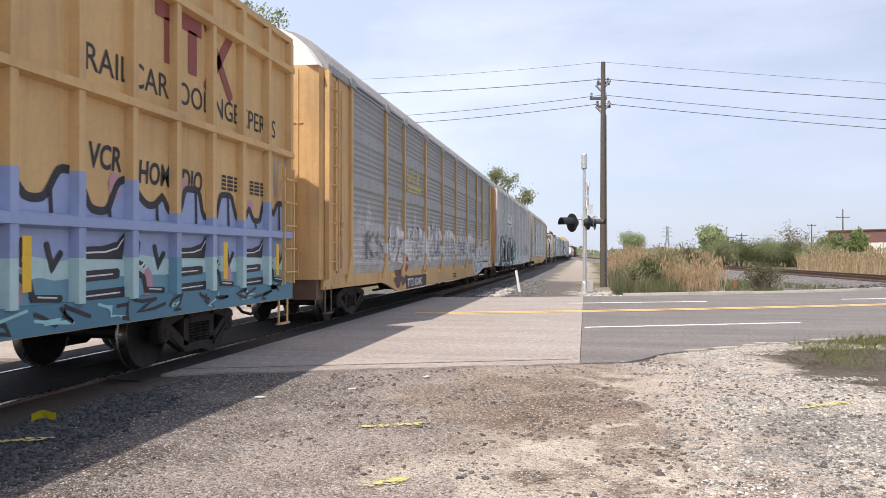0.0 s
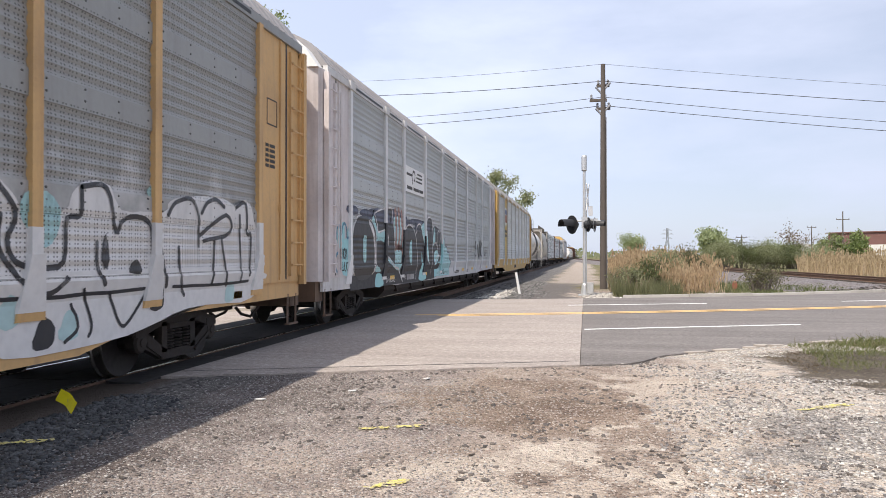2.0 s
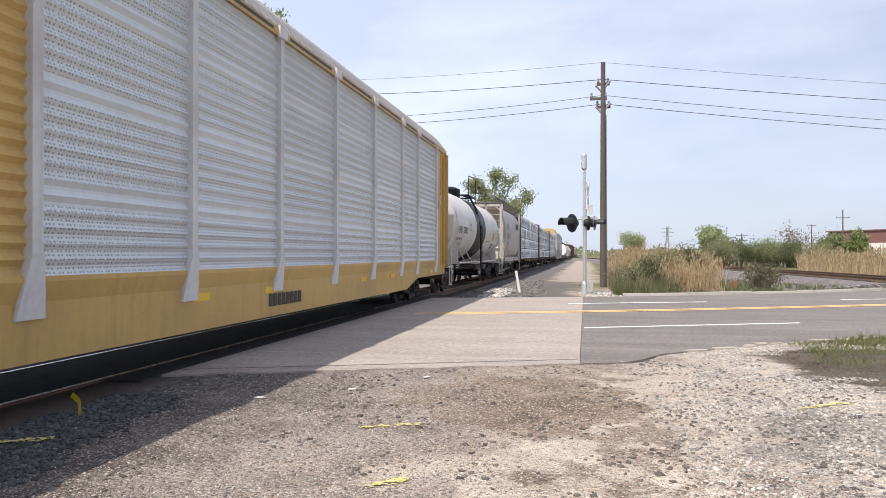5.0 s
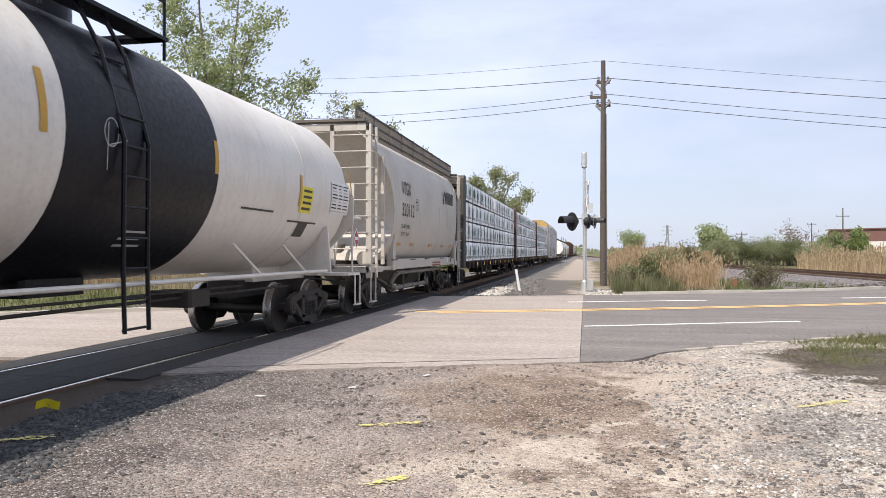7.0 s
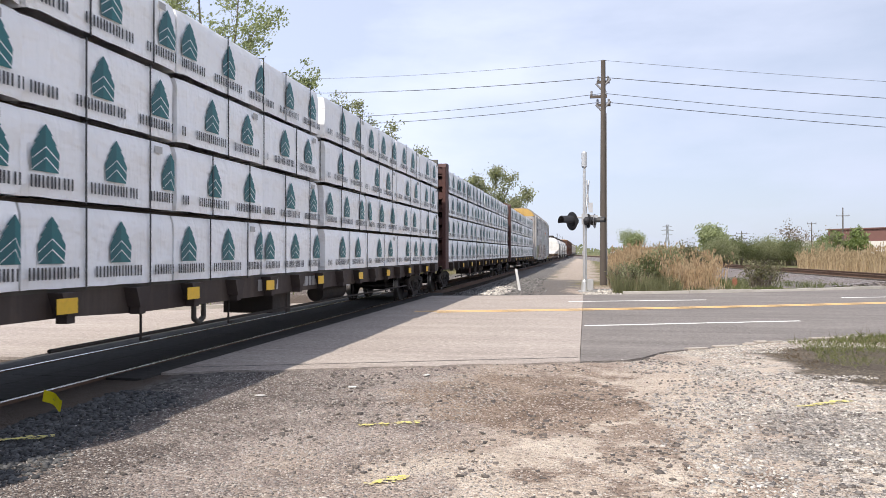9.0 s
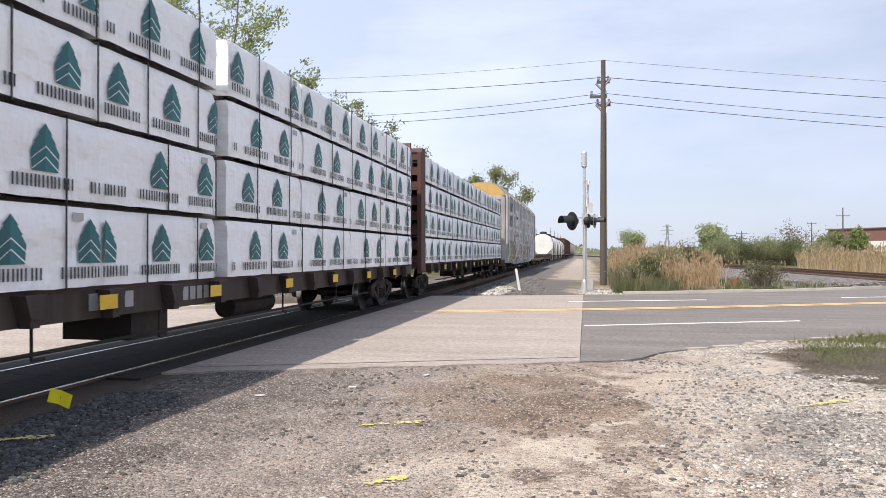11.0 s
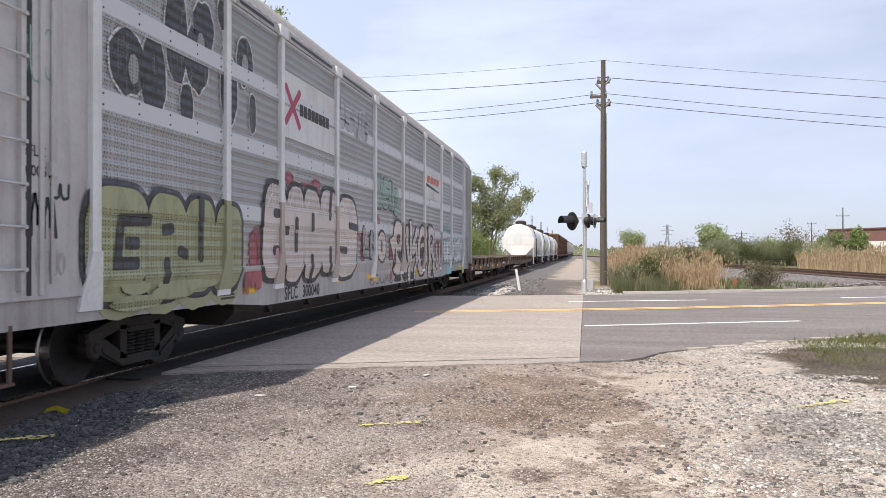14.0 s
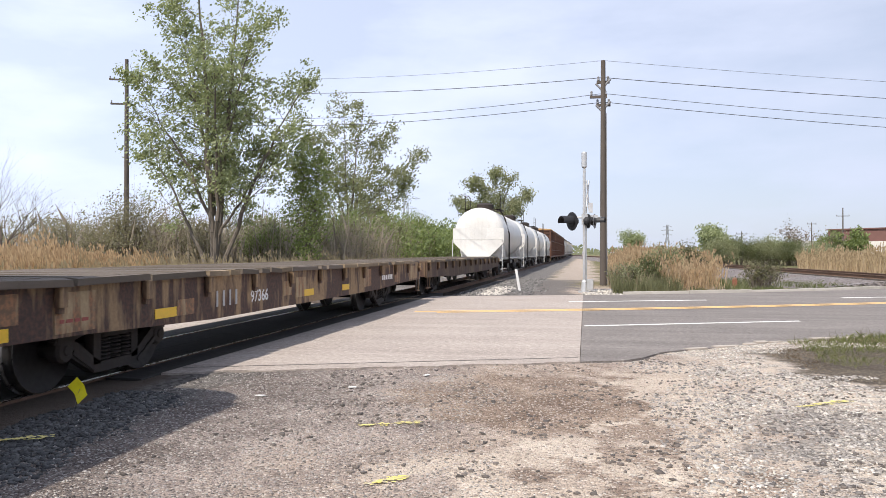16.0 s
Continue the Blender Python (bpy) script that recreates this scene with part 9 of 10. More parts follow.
def spreading_tree(x, y, seed, limbs, r, first, leaf_mat, spray_, size, label, loose=1.0):
    """A tree of long limbs that part low down and reach to given ends, with side boughs, twigs and sprays of leaves."""
    rng = random.Random(seed)
    wood, crown, ends = Build(), Build(), []
    tall = max(e[2] for e in limbs)

    def rnd(a, b=None):
        return Vector((rng.uniform(-a, a), rng.uniform(-a, a), rng.uniform(-a, a) if b is None else rng.uniform(-b, b)))

    def bough(p, d, long, rr, level):
        steps = 4 if level else 3
        for j in range(steps):
            q = p + d * (long / steps)
            wood.tube(p, q, rr * (1 - 0.7 * j / steps), rr * (1 - 0.7 * (j + 1) / steps), n=4 if rr > 0.02 else 3, caps=False)
            p = q
            d = (d + rnd(0.35, 0.2) + Vector((0, 0, 0.06))).normalized()
            if level:
                for _ in range(2):
                    bough(p, (d * 0.5 + rnd(0.9, 0.6)).normalized(), long * rng.uniform(0.32, 0.5), rr * 0.5, level - 1)
        ends.append(p)

    for ex, ey, ez in limbs:
        e = Vector((ex, ey, ez))
        # the tallest and every third limb rise from the ground as trunks, the others leave a trunk higher up
        base = Vector((ex * 0.04, ey * 0.04, -0.3)) if ez > tall * 0.93 or limbs.index((ex, ey, ez)) % 3 == 0 else Vector((ex * 0.07, ey * 0.07, ez * first * 1.7))
        mid_ = base.lerp(e, 0.5) + Vector((-ex * 0.14, -ey * 0.14, ez * 0.05)) + rnd(0.3)
        n, p = 14, base
        r0 = r * (1.0 if base.z < 0 else 0.62) * (0.55 + 0.45 * ez / tall)
        for k in range(n):
            f = (k + 1) / n
            q = base * (1 - f) ** 2 + mid_ * (2 * f * (1 - f)) + e * f * f + rnd(0.10)
            q.z = max(q.z, p.z + 0.05)
            wood.tube(p, q, r0 * (1 - 0.88 * k / n), r0 * (1 - 0.88 * f), n=8, caps=False)
            d = (q - p).normalized()
            if (f > 0.36 or base.z > 0) and q.z > 2.6:
                for _ in range(2 if rng.random() < 0.45 else 1):
                    out = (d * 0.55 + rnd(1.0, 0.45)).normalized()
                    bough(q, out, tall * 0.15 * (1 + 0.25 * (loose - 1)) * rng.uniform(0.6, 1.15) * (1.15 - 0.55 * f), max(0.02, r0 * 0.30 * (1.1 - f)), 1)
            p = q
        ends.append(p)
    for e in ends:
        if rng.random() < 0.22:
            continue
        s = rng.uniform(0.12, 0.32) * loose
        for _ in range(int(spray_ * rng.uniform(0.4, 1.6))):
            leaf(crown, rng, e + Vector((rng.gauss(0, s), rng.gauss(0, s), rng.gauss(0, s * 0.8))), size)
    t = thing("tree", label, "tree", "trees", at=pose(x, y, -0.1))
    part("trunk", wood, BARK, t)
    part("crown", crown, leaf_mat, t)
    return t


def bush(x, y, seed, w, h, leaf_mat, n=700, size=0.11, label="leafy green shrub", stems=26):
    rng = random.Random(seed)
    wood, crown, tips = Build(), Build(), []
    for k in range(stems):
        a = rng.uniform(0, math.tau)
        q = rng.uniform(0.05, 1.0)
        e = Vector((math.cos(a) * q * w, math.sin(a) * q * w * 0.7, h * rng.uniform(0.45, 1.0) * (1 - 0.3 * q)))
        s = Vector((e.x * 0.45, e.y * 0.45, 0))
        m = s.lerp(e, 0.5) + Vector((rng.uniform(-0.2, 0.2), rng.uniform(-0.2, 0.2), h * 0.08))
        wood.tube(s - Vector((0, 0, 0.15)), m, 0.03, 0.02, n=4, caps=False).tube(m, e, 0.02, 0.006, n=3, caps=False)
        for f in (0.3, 0.6, 0.85, 1.0):
            c = m.lerp(e, f)
            tips.append((c, e))
            d = c + Vector((rng.uniform(-1, 1), rng.uniform(-1, 1), rng.uniform(0, 1))) * 0.3
            wood.tube(c, d, 0.01, 0.004, n=3, caps=False)
            tips.append((d, e))
    leaves_on(rng, crown, tips, n, size, 0.10 * w + 0.06)
    crown.v = [(q, b, max(c, 0.02)) for q, b, c in crown.v]
    t = thing("shrub", label, "shrub", "shrubs", at=pose(x, y, -0.08))
    part("stem_tangle", wood, BARK, t)
    part("foliage", crown, leaf_mat, t)


def blades(rng, b, x, y, z, h, w, lean=0.25, plume=0.0):
    a = rng.uniform(0, math.tau)
    dx, dy = math.cos(a) * w, math.sin(a) * w
    lx, ly = rng.gauss(0, lean) * h, rng.gauss(0, lean) * h
    b.add([(x - dx, y - dy, z), (x + dx, y + dy, z), (x + lx * 0.4 + dx * 0.7, y + ly * 0.4 + dy * 0.7, z + h * 0.6), (x + lx, y + ly, z + h), (x + lx * 0.4 - dx * 0.7, y + ly * 0.4 - dy * 0.7, z + h * 0.6)], [(0, 1, 2, 3, 4)])
    if plume:
        p = Vector((x + lx, y + ly, z + h))
        for k in range(3):
            s = plume * rng.uniform(0.6, 1.2)
            q = p + Vector((rng.gauss(0, 0.06), rng.gauss(0, 0.06), rng.uniform(-0.25, 0.05)))
            b.add([q + Vector((-s * 0.35, 0, 0)), q + Vector((0, s * 0.3, -s)), q + Vector((s * 0.35, 0, 0)), q + Vector((0, -s * 0.2, s))], [(0, 1, 2, 3)])


def stand(name, label, mat, seed, n, area, h, w, lean=0.2, plume=0.0, z=-0.1, where=None):
    """Many stalks over a stretch of ground: (x0, x1, y0, y1)."""
    rng = random.Random(seed)
    b = Build()
    x0, x1, y0, y1 = area
    made = 0
    tries = 0
    while made < n and tries < n * 12:
        tries += 1
        x, y = rng.uniform(x0, x1), rng.uniform(y0, y1)
        if where and not where(x, y, rng):
            continue
        k = 0.72 + 0.45 * noise.noise((x * 0.35, y * 0.35, seed)) + 0.35 * noise.noise((x * 1.6, y * 1.6, seed))
        blades(rng, b, x, y, z, h * k * rng.uniform(0.7, 1.15), w, lean, plume)
        made += 1
    return tagged(part(name, b, mat), label, name.replace("_", " "), kind="stuff")


def thicket(name, label, mat, seed, n, area, h, size):
    """A belt of undergrowth: uneven heights, gaps, leaves over bare stems."""
    rng = random.Random(seed)
    b = Build()
    x0, x1, y0, y1 = area
    made = 0
    while made < n:
        x, y = rng.uniform(x0, x1), rng.uniform(y0, y1)
        top = h * (0.75 + 0.55 * noise.noise((x * 0.22, y * 0.16, seed)) + 0.3 * noise.noise((x * 0.9, y * 0.7, seed)))
        z = top * rng.random() ** 0.7
        if x > -12.5 - 0.004 * y or noise.noise((x * 0.5, y * 0.5, z * 0.7)) < -0.12:
            made += 0.02
            continue
        leaf(b, rng, Vector((x, y, max(z, 0.05))), size)
        if rng.random() < 0.06:
            blades(rng, b, x, y, 0, top * rng.uniform(0.8, 1.15), 0.012, 0.10)
        made += 1
    tagged(part(name, b, mat), label, "undergrowth", kind="stuff")


def plants():
    lane = lambda x, y, rng: x > 1.0 + 0.012 * (y - 30) and y > kerb_far(x) + 0.5 and x < 5.2 + 0.12 * (y - 32.3) + 0.5 * noise.noise((y * 0.7, 0, 1))
    def bed(x, y, r):
        edge = 2.0 + 1.6 * noise.noise((x * 0.7, 0, 9)) + 1.2 * r.random()
        right = 5.4 + 0.12 * (y - 32.3) + 0.9 * noise.noise((y * 0.6, 0, 1)) - 2.6 * r.random() ** 2
        return x > 1.3 + 0.012 * (y - 30) + 0.9 * r.random() and x < right and y > kerb_far(x) + edge and noise.noise((x * 0.8, y * 0.5, 7)) > -0.35
    VERGE_FAR = leaf_material("dusty_kerb_grass", (0.10, 0.115, 0.06), (0.23, 0.235, 0.13))
    PINK_REED = leaf_material("pinkish_reed_heads", (0.36, 0.245, 0.165), (0.66, 0.50, 0.355))
    stand("reeds", "tall dry tan reeds with feathery plumes", REED, 11, 5000, (1.2, 9, 30, 62), 1.65, 0.010, 0.14, 0.07, where=bed)
    stand("reeds", "pinkish brown reeds with ragged heads", PINK_REED, 19, 5000, (1.2, 9, 30, 62), 1.8, 0.008, 0.16, 0.10, where=bed)
    stand("tall_grass", "grey-green grass among the reeds", leaf_material("grey_green_stalks", (0.13, 0.14, 0.075), (0.27, 0.27, 0.16)), 20, 2600, (0.8, 7, 28.5, 40), 0.95, 0.008, 0.18,
          where=lambda x, y, r: lane(x, y, r) and x < 3.6 + 0.8 * noise.noise((y, 0, 3)) and y < kerb_far(x) + 4.5 and noise.noise((x * 0.9, y * 0.6, 14)) > 0.0)
    stand("tall_grass", "green grass along the kerb", VERGE_FAR, 12, 1300, (0.9, 6, 28.2, 37), 0.42, 0.008, 0.25, where=lambda x, y, r: lane(x, y, r) and y < kerb_far(x) + 2.2 + 2.2 * noise.noise((x * 0.8, 0, 0)) and y > kerb_far(x) + 0.7 and noise.noise((x * 1.1, y * 1.1, 4)) > 0.12)
    stand("weeds", "weeds creeping over the ballast bank", LEAF_HEDGE, 23, 2500, (5.2, 12, 31, 44), 0.28, 0.01, 0.5, z=-0.02, where=lambda x, y, r: y > kerb_far(x) + 0.25 and noise.noise((x * 0.9, y * 0.9, 3)) > 0.12)
    stand("tall_grass", "pale dry grass beside the gravel lane", REED_GREY, 13, 5200, (0.5, 2.6, 30, 80), 0.95, 0.010, 0.2, where=lane)
    stand("reeds", "tall dry tan reeds beyond the side track", REED, 14, 7000, (15, 48, 52, 78), 1.9, 0.02, 0.12, 0.12, where=lambda x, y, r: x > 19.5 - 0.069 * (y - 22) and x > 0.255 * y)
    stand("weeds", "low green weeds along the verge", GRASS, 15, 1500, (5.5, 12, 29, 37), 0.32, 0.012, 0.4, where=lambda x, y, r: y > kerb_far(x) + 0.25 and y < kerb_far(x) + 1.6)
    VERGE = leaf_material("dull_verge_grass", (0.105, 0.125, 0.05), (0.27, 0.285, 0.13))
    # grass clump at the verge near the camera
    stand("verge_grass", "patch of green grass on the gravel verge", VERGE, 16, 10500, (2.9, 7.5, 9.9, 14.6), 0.165, 0.004, 0.5, z=-0.02,
          where=lambda x, y, r: y < edge_near(x) - 0.25 and y > 10.7 - 0.28 * (x - 3) + 0.5 * noise.noise((x * 1.5, y * 1.5, 0)) and x > 3.2 + 0.6 * noise.noise((y * 1.3, 0, 2)))
    stand("dead_grass", "dead brown stems mixed into the grass patch", leaf_material("dead_stems", (0.12, 0.085, 0.06), (0.26, 0.20, 0.145)), 17, 14000, (2.2, 7.5, 8.6, 14), 0.09, 0.004, 0.9, z=-0.02,
          where=lambda x, y, r: y < edge_near(x) - 0.3 and y > 9.0 - 0.25 * (x - 3) + 0.7 * noise.noise((x * 2, y * 2, 0)) and x > 2.7 + 0.5 * noise.noise((y * 1.4, 0, 6)))
    stand("tall_weeds", "thin tall weeds standing out of the grass", leaf_material("dark_dock_stems", (0.08, 0.07, 0.055), (0.20, 0.17, 0.12)), 18, 70, (3.2, 7, 11.5, 15), 0.36, 0.003, 0.25, z=-0.02, where=lambda x, y, r: y < edge_near(x) - 0.2 and y > edge_near(x) - 1.3)
    # beyond the railway
    stand("reeds", "pale dry reeds beyond the railway", REED_GREY, 21, 9000, (-60, -11.5, 24, 62), 1.5, 0.018, 0.14, 0.09, where=lambda x, y, r: y > 24 - 0.0 * x and x < -11.5 - 0.02 * (y - 30))
    stand("reeds", "pinkish feathery reeds beyond the railway", PINK_REED, 26, 2600, (-30, -21, 26, 36), 2.1, 0.014, 0.16, 0.12)
    stand("grass", "green grass strip beyond the road", GRASS, 22, 5000, (-40, -10.5, 17.5, 27), 0.4, 0.016, 0.4, where=lambda x, y, r: y > 15.9 + 0.82 * (x + 13.43) and y > 17.2)

    spreading_tree(-21.0, 41.1, 41, [(-4.6, 1.0, 7.6), (-4.2, -1.0, 11.0), (-2.8, 0.5, 15.4), (-0.8, -0.6, 18.8), (1.2, 0.8, 17.6), (2.6, -0.5, 14.2), (5.0, 0.3, 10.6), (3.6, 1.2, 7.6), (-1.6, 2.2, 11.0), (1.0, -2.2, 12.0)], 0.20, 0.20, LEAF, 27, 0.10, "tall airy cottonwood with several trunks and thin spring leaves")
    spreading_tree(-21.3, 67.2, 45, [(-5.0, 0.6, 8.6), (-3.2, -0.6, 11.8), (-0.6, 0.8, 14.6), (1.6, -0.6, 14.2), (3.4, 0.3, 12.2), (6.0, 0.0, 9.6), (5.0, 1.0, 7.4)], 0.14, 0.20, LEAF_MID, 20, 0.125, "thinly leaved multi-trunk tree", 1.35)
    spreading_tree(-12.2, 99.5, 43, [(-3.4, 0.4, 7.8), (-2.0, -0.6, 10.4), (0.6, 0.5, 12.0), (2.6, 0, 11.0), (4.2, -0.4, 8.6)], 0.12, 0.22, LEAF_MID, 22, 0.16, "green tree with a loose crown beside the line", 1.7)
    leader_tree(-16.3, 43.5, 48, [(-0.5, 0, 8.2, 0.07), (0.7, 0.3, 7.0, 0.06)], 0.8, 2.0, LEAF_FRESH, 4200, 0.095, "slim bright green young tree")
    tree(-28.8, 33.3, 49, 7.6, LEAF_DULL, 0, 0.1, 0.3, 3, 4, 0.46, 0.5, "bare grey leafless tree", 0.10, 0.36)
    tree(-29.5, 46.0, 50, 6.2, LEAF_DULL, 2500, 0.06, 0.4, 4, 4, 0.46, 0.5, "twiggy tree just coming into bud", 0.08, 0.36)
    for k, (x, y, w, h, lf, n) in enumerate((
            (-35, 47, 3.6, 4.2, LEAF_DULL, 1100), (-29.5, 45, 3.0, 4.6, LEAF_DULL, 1000), (-25.5, 47, 2.6, 4.0, LEAF_DULL, 1100), (-20.5, 47, 2.3, 3.8, LEAF_FRESH, 1500),
            (-16.8, 52, 2.2, 4.6, LEAF_FRESH, 1700), (-18, 60, 2.8, 5.2, LEAF_FRESH, 1900), (-16.2, 66, 2.4, 4.8, LEAF, 1800), (-15.2, 74, 2.4, 4.6, LEAF_FRESH, 1700),
            (-14.4, 82, 2.4, 5.0, LEAF, 1700), (-13.6, 92, 2.2, 4.6, LEAF_FRESH, 1600), (-24, 56, 3.2, 5.0, LEAF, 1800), (-42, 46, 3.4, 3.6, LEAF_DULL, 900), (-22, 70, 3.5, 5.4, LEAF, 1800), (-19, 84, 3.5, 6.4, LEAF_FRESH, 1800),
            (-16.5, 104, 3.5, 6.4, LEAF_FRESH, 1600), (-15.5, 120, 3.5, 6.0, LEAF, 1500), (-27, 62, 3.4, 5.0, LEAF_FRESH, 1500), (-33, 58, 3.4, 4.6, LEAF_DULL, 1300))):
        bush(x, y, 300 + k, w, h, lf, n * 3, 0.075, "tangled roadside shrub in spring leaf", 34)
    thicket("thicket", "dense tangle of twigs and young leaves behind the line", LEAF_DULL, 401, 34000, (-48, -13.5, 46, 70), 5.0, 0.095)
    thicket("thicket", "dense green young growth behind the line", LEAF_FRESH, 402, 26000, (-26, -12.6, 56, 120), 5.2, 0.17)
    stand("brushwood", "grey-brown leafless brushwood in the hedge", leaf_material("grey_twigs", (0.20, 0.165, 0.135), (0.44, 0.38, 0.31), 0.1), 24, 11000, (-44, -14, 45, 60), 4.9, 0.013, 0.24, where=lambda x, y, r: x < -13 - 0.1 * (y - 45) and x > -44 + 10 * r.random())
    # off to the other side
    BRAMBLE = leaf_material("bramble_leaves", (0.07, 0.075, 0.045), (0.24, 0.235, 0.13))
    bush(7.1, 33.4, 330, 0.85, 1.1, BRAMBLE, 1500, 0.045, "straggly half-bare shrub beside the ballast", 44)
    bush(2.5, 31.6, 331, 0.75, 1.45, LEAF_HEDGE, 3200, 0.042, "thin green shrub among the reeds", 40)
    bush(3.3, 33.6, 332, 0.9, 1.9, LEAF_MID, 3200, 0.042, "leafy green shrub standing out of the reeds", 40)
    bush(4.6, 35.6, 333, 0.8, 1.9, BRAMBLE, 2600, 0.042, "browned shrub among the reeds", 36)
    bush(1.6, 31.0, 334, 0.55, 1.1, LEAF_MID, 1600, 0.040, "low grey-green shrub by the signal", 30)
    for k, (x, y, w, h, lf, n) in enumerate(((15.2, 94, 2.6, 3.1, LEAF_MID, 2600), (18.0, 95, 2.7, 3.2, LEAF_HEDGE, 2600), (21.0, 96, 2.7, 3.1, LEAF_MID, 2600), (23.8, 96, 2.6, 3.0, LEAF_HEDGE, 2400), (26.2, 94, 2.4, 2.6, LEAF_MID, 2200),
                                             (16.8, 99, 2.4, 3.3, LEAF_HEDGE, 2200), (22.4, 99, 2.4, 3.3, LEAF, 2200), (28.6, 96, 2.2, 2.0, LEAF_HEDGE, 1800))):
        bush(x, y, 340 + k, w, h, lf, n * 4, 0.075, "low dense dark green shrub", 60)
    tree(19.9, 125.7, 61, 5.9, LEAF, 4500, 0.24, 0.4, 4, 3, 0.5, 0.3, "compact round green tree in the field", 0.12, 0.4)
    tree(12.4, 205, 62, 6.9, LEAF, 4000, 0.22, 0.6, 3, 3, 0.5, 0.3, "small green tree far across the field", 0.12, 0.4)
    tree(30, 118, 63, 6.4, leaf_material("reddish_leaves", (0.14, 0.10, 0.075), (0.28, 0.22, 0.16)), 700, 0.15, 0.5, 4, 3, 0.46, 0.5, "thin reddish budding tree", 0.08, 0.36)
    tree(35.5, 120, 64, 5.4, LEAF_DULL, 350, 0.14, 0.5, 3, 3, 0.46, 0.5, "pale thin budding tree", 0.07, 0.36)
    for k, (x, y, w, h) in enumerate(((36.0, 122, 2.3, 4.7), (39.0, 121, 2.1, 5.0))):
        bush(x, y, 360 + k, w, h, LEAF_FRESH, 3200, 0.2, "broad bright green shrub by the works", 40)


plants()


# ---------------------------------------------------------------- far things
def distance():
    rng = random.Random(77)
    b = Build()
    for k in range(5200):
        a = rng.uniform(-0.75, 0.75)
        d = rng.uniform(380, 520)
        x, y = math.sin(a) * d, math.cos(a) * d
        h = 4.0 + 3.5 * noise.noise((a * 22, 0, 1)) + 1.5 * noise.noise((a * 90, 0, 1))
        z = rng.uniform(0, max(1.5, h))
        s = rng.uniform(0.5, 1.3)
        b.add([(x - s, y, z), (x, y - s, z - s * 0.5), (x + s, y, z + s * 0.2), (x, y + s * 0.3, z + s)], [(0, 1, 2, 3)])
    tagged(part("far_woods", b, leaf_material("hazy_far_leaves", (0.13, 0.155, 0.09), (0.22, 0.235, 0.14))), "low hazy line of far woods", "woods", kind="stuff")

    brick = weathered("brown_brick_works", (0.20, 0.10, 0.085), (0.12, 0.07, 0.06), 0.3, 0.85)
    pale = weathered("pale_cladding", (0.72, 0.69, 0.63), (0.5, 0.46, 0.4), 0.3, 0.7)
    t = thing("works_building", "long low brown and cream industrial building", "building", at=pose(66, 228, 0, 0, 0, -57))
    part("wall", Build().box(0, 60, 0, 30, 4.4, 7.6), brick, t)
    part("lower_wall", Build().box(-0.1, 60.1, -0.15, 30, -0.2, 4.4), pale, t)
    part("roof", Build().box(-0.3, 60.3, -0.3, 30.3, 7.6, 7.9), brick, t)
    part("raised_bay", Build().box(16, 44, 2, 28, 7.9, 8.9), brick, t)
    part("door", Build().box(20, 21.2, -0.25, -0.1, 0, 7.0), pale, t)
    t = thing("low_shed", "low pale shed with a flat roof", "building", at=pose(71, 262, 0, 0, 0, -57))
    part("wall", Build().box(-7, 0, 0, 9, -0.2, 4.6), pale, t)
    part("roof", Build().box(-7.3, 0.3, -0.3, 9.3, 4.6, 5.2), pale, t)
    power_pole(49.5, 161.7, 10.2, [(8.6, -1.2, 1.2, 0)], r=0.16)
    power_pole(45.5, 168, 7.6, [(7.3, -0.9, 0.9, 0)], r=0.14)
    power_pole(28.5, 150, 5.4, [(4.9, -1.0, 1.0, 0), (4.0, -1.0, 1.0, 0)], r=0.12)
    power_pole(26.2, 152, 4.9, [(4.6, -1.6, 1.6, 0)], r=0.14)

    steel = weathered("pylon_steel", (0.34, 0.36, 0.38), (0.25, 0.26, 0.28), 0.2, 0.5, 0.3)

    def pylon(x, y, h, w, turn, far=False):
        t = thing("pylon", "grey lattice steel transmission tower", "pylon", "pylons", at=pose(x, y, 0, 0, 0, turn))
        b = Build()
        levels = [(0, w), (h * 0.35, w * 0.55), (h * 0.62, w * 0.26), (h, w * 0.2)]
        r = 0.10 if not far else 0.2
        for (z0, a), (z1, c) in zip(levels, levels[1:]):
            for sx, sy in ((1, 1), (1, -1), (-1, -1), (-1, 1)):
                b.tube((sx * a, sy * a, z0), (sx * c, sy * c, z1), r, n=4)
            for s in (-1, 1):
                b.tube((a, s * a, z0), (-c, s * c, z1), r * 0.6, n=4).tube((-a, s * a, z0), (c, s * c, z1), r * 0.6, n=4)
        part("legs", b, steel, t)
        for z, a in ((h * 0.66, w * 1.5), (h * 0.80, w * 1.9), (h * 0.93, w * 1.4)):
            c = Build().tube((-a, 0, z), (a, 0, z), r * 0.8, n=4).tube((-a, 0, z), (0, 0, z + h * 0.05), r * 0.5, n=4).tube((a, 0, z), (0, 0, z + h * 0.05), r * 0.5, n=4)
            part("crossarm", c, steel, t)
    pylon(-90.7, 237.4, 27.6, 3.0, 30)
    pylon(-69.0, 292.3, 28.4, 3.0, 30)
    pylon(-124.7, 251.5, 27, 3.0, 30)
    pylon(52.5, 518, 19.5, 2.2, 10, True)


distance()


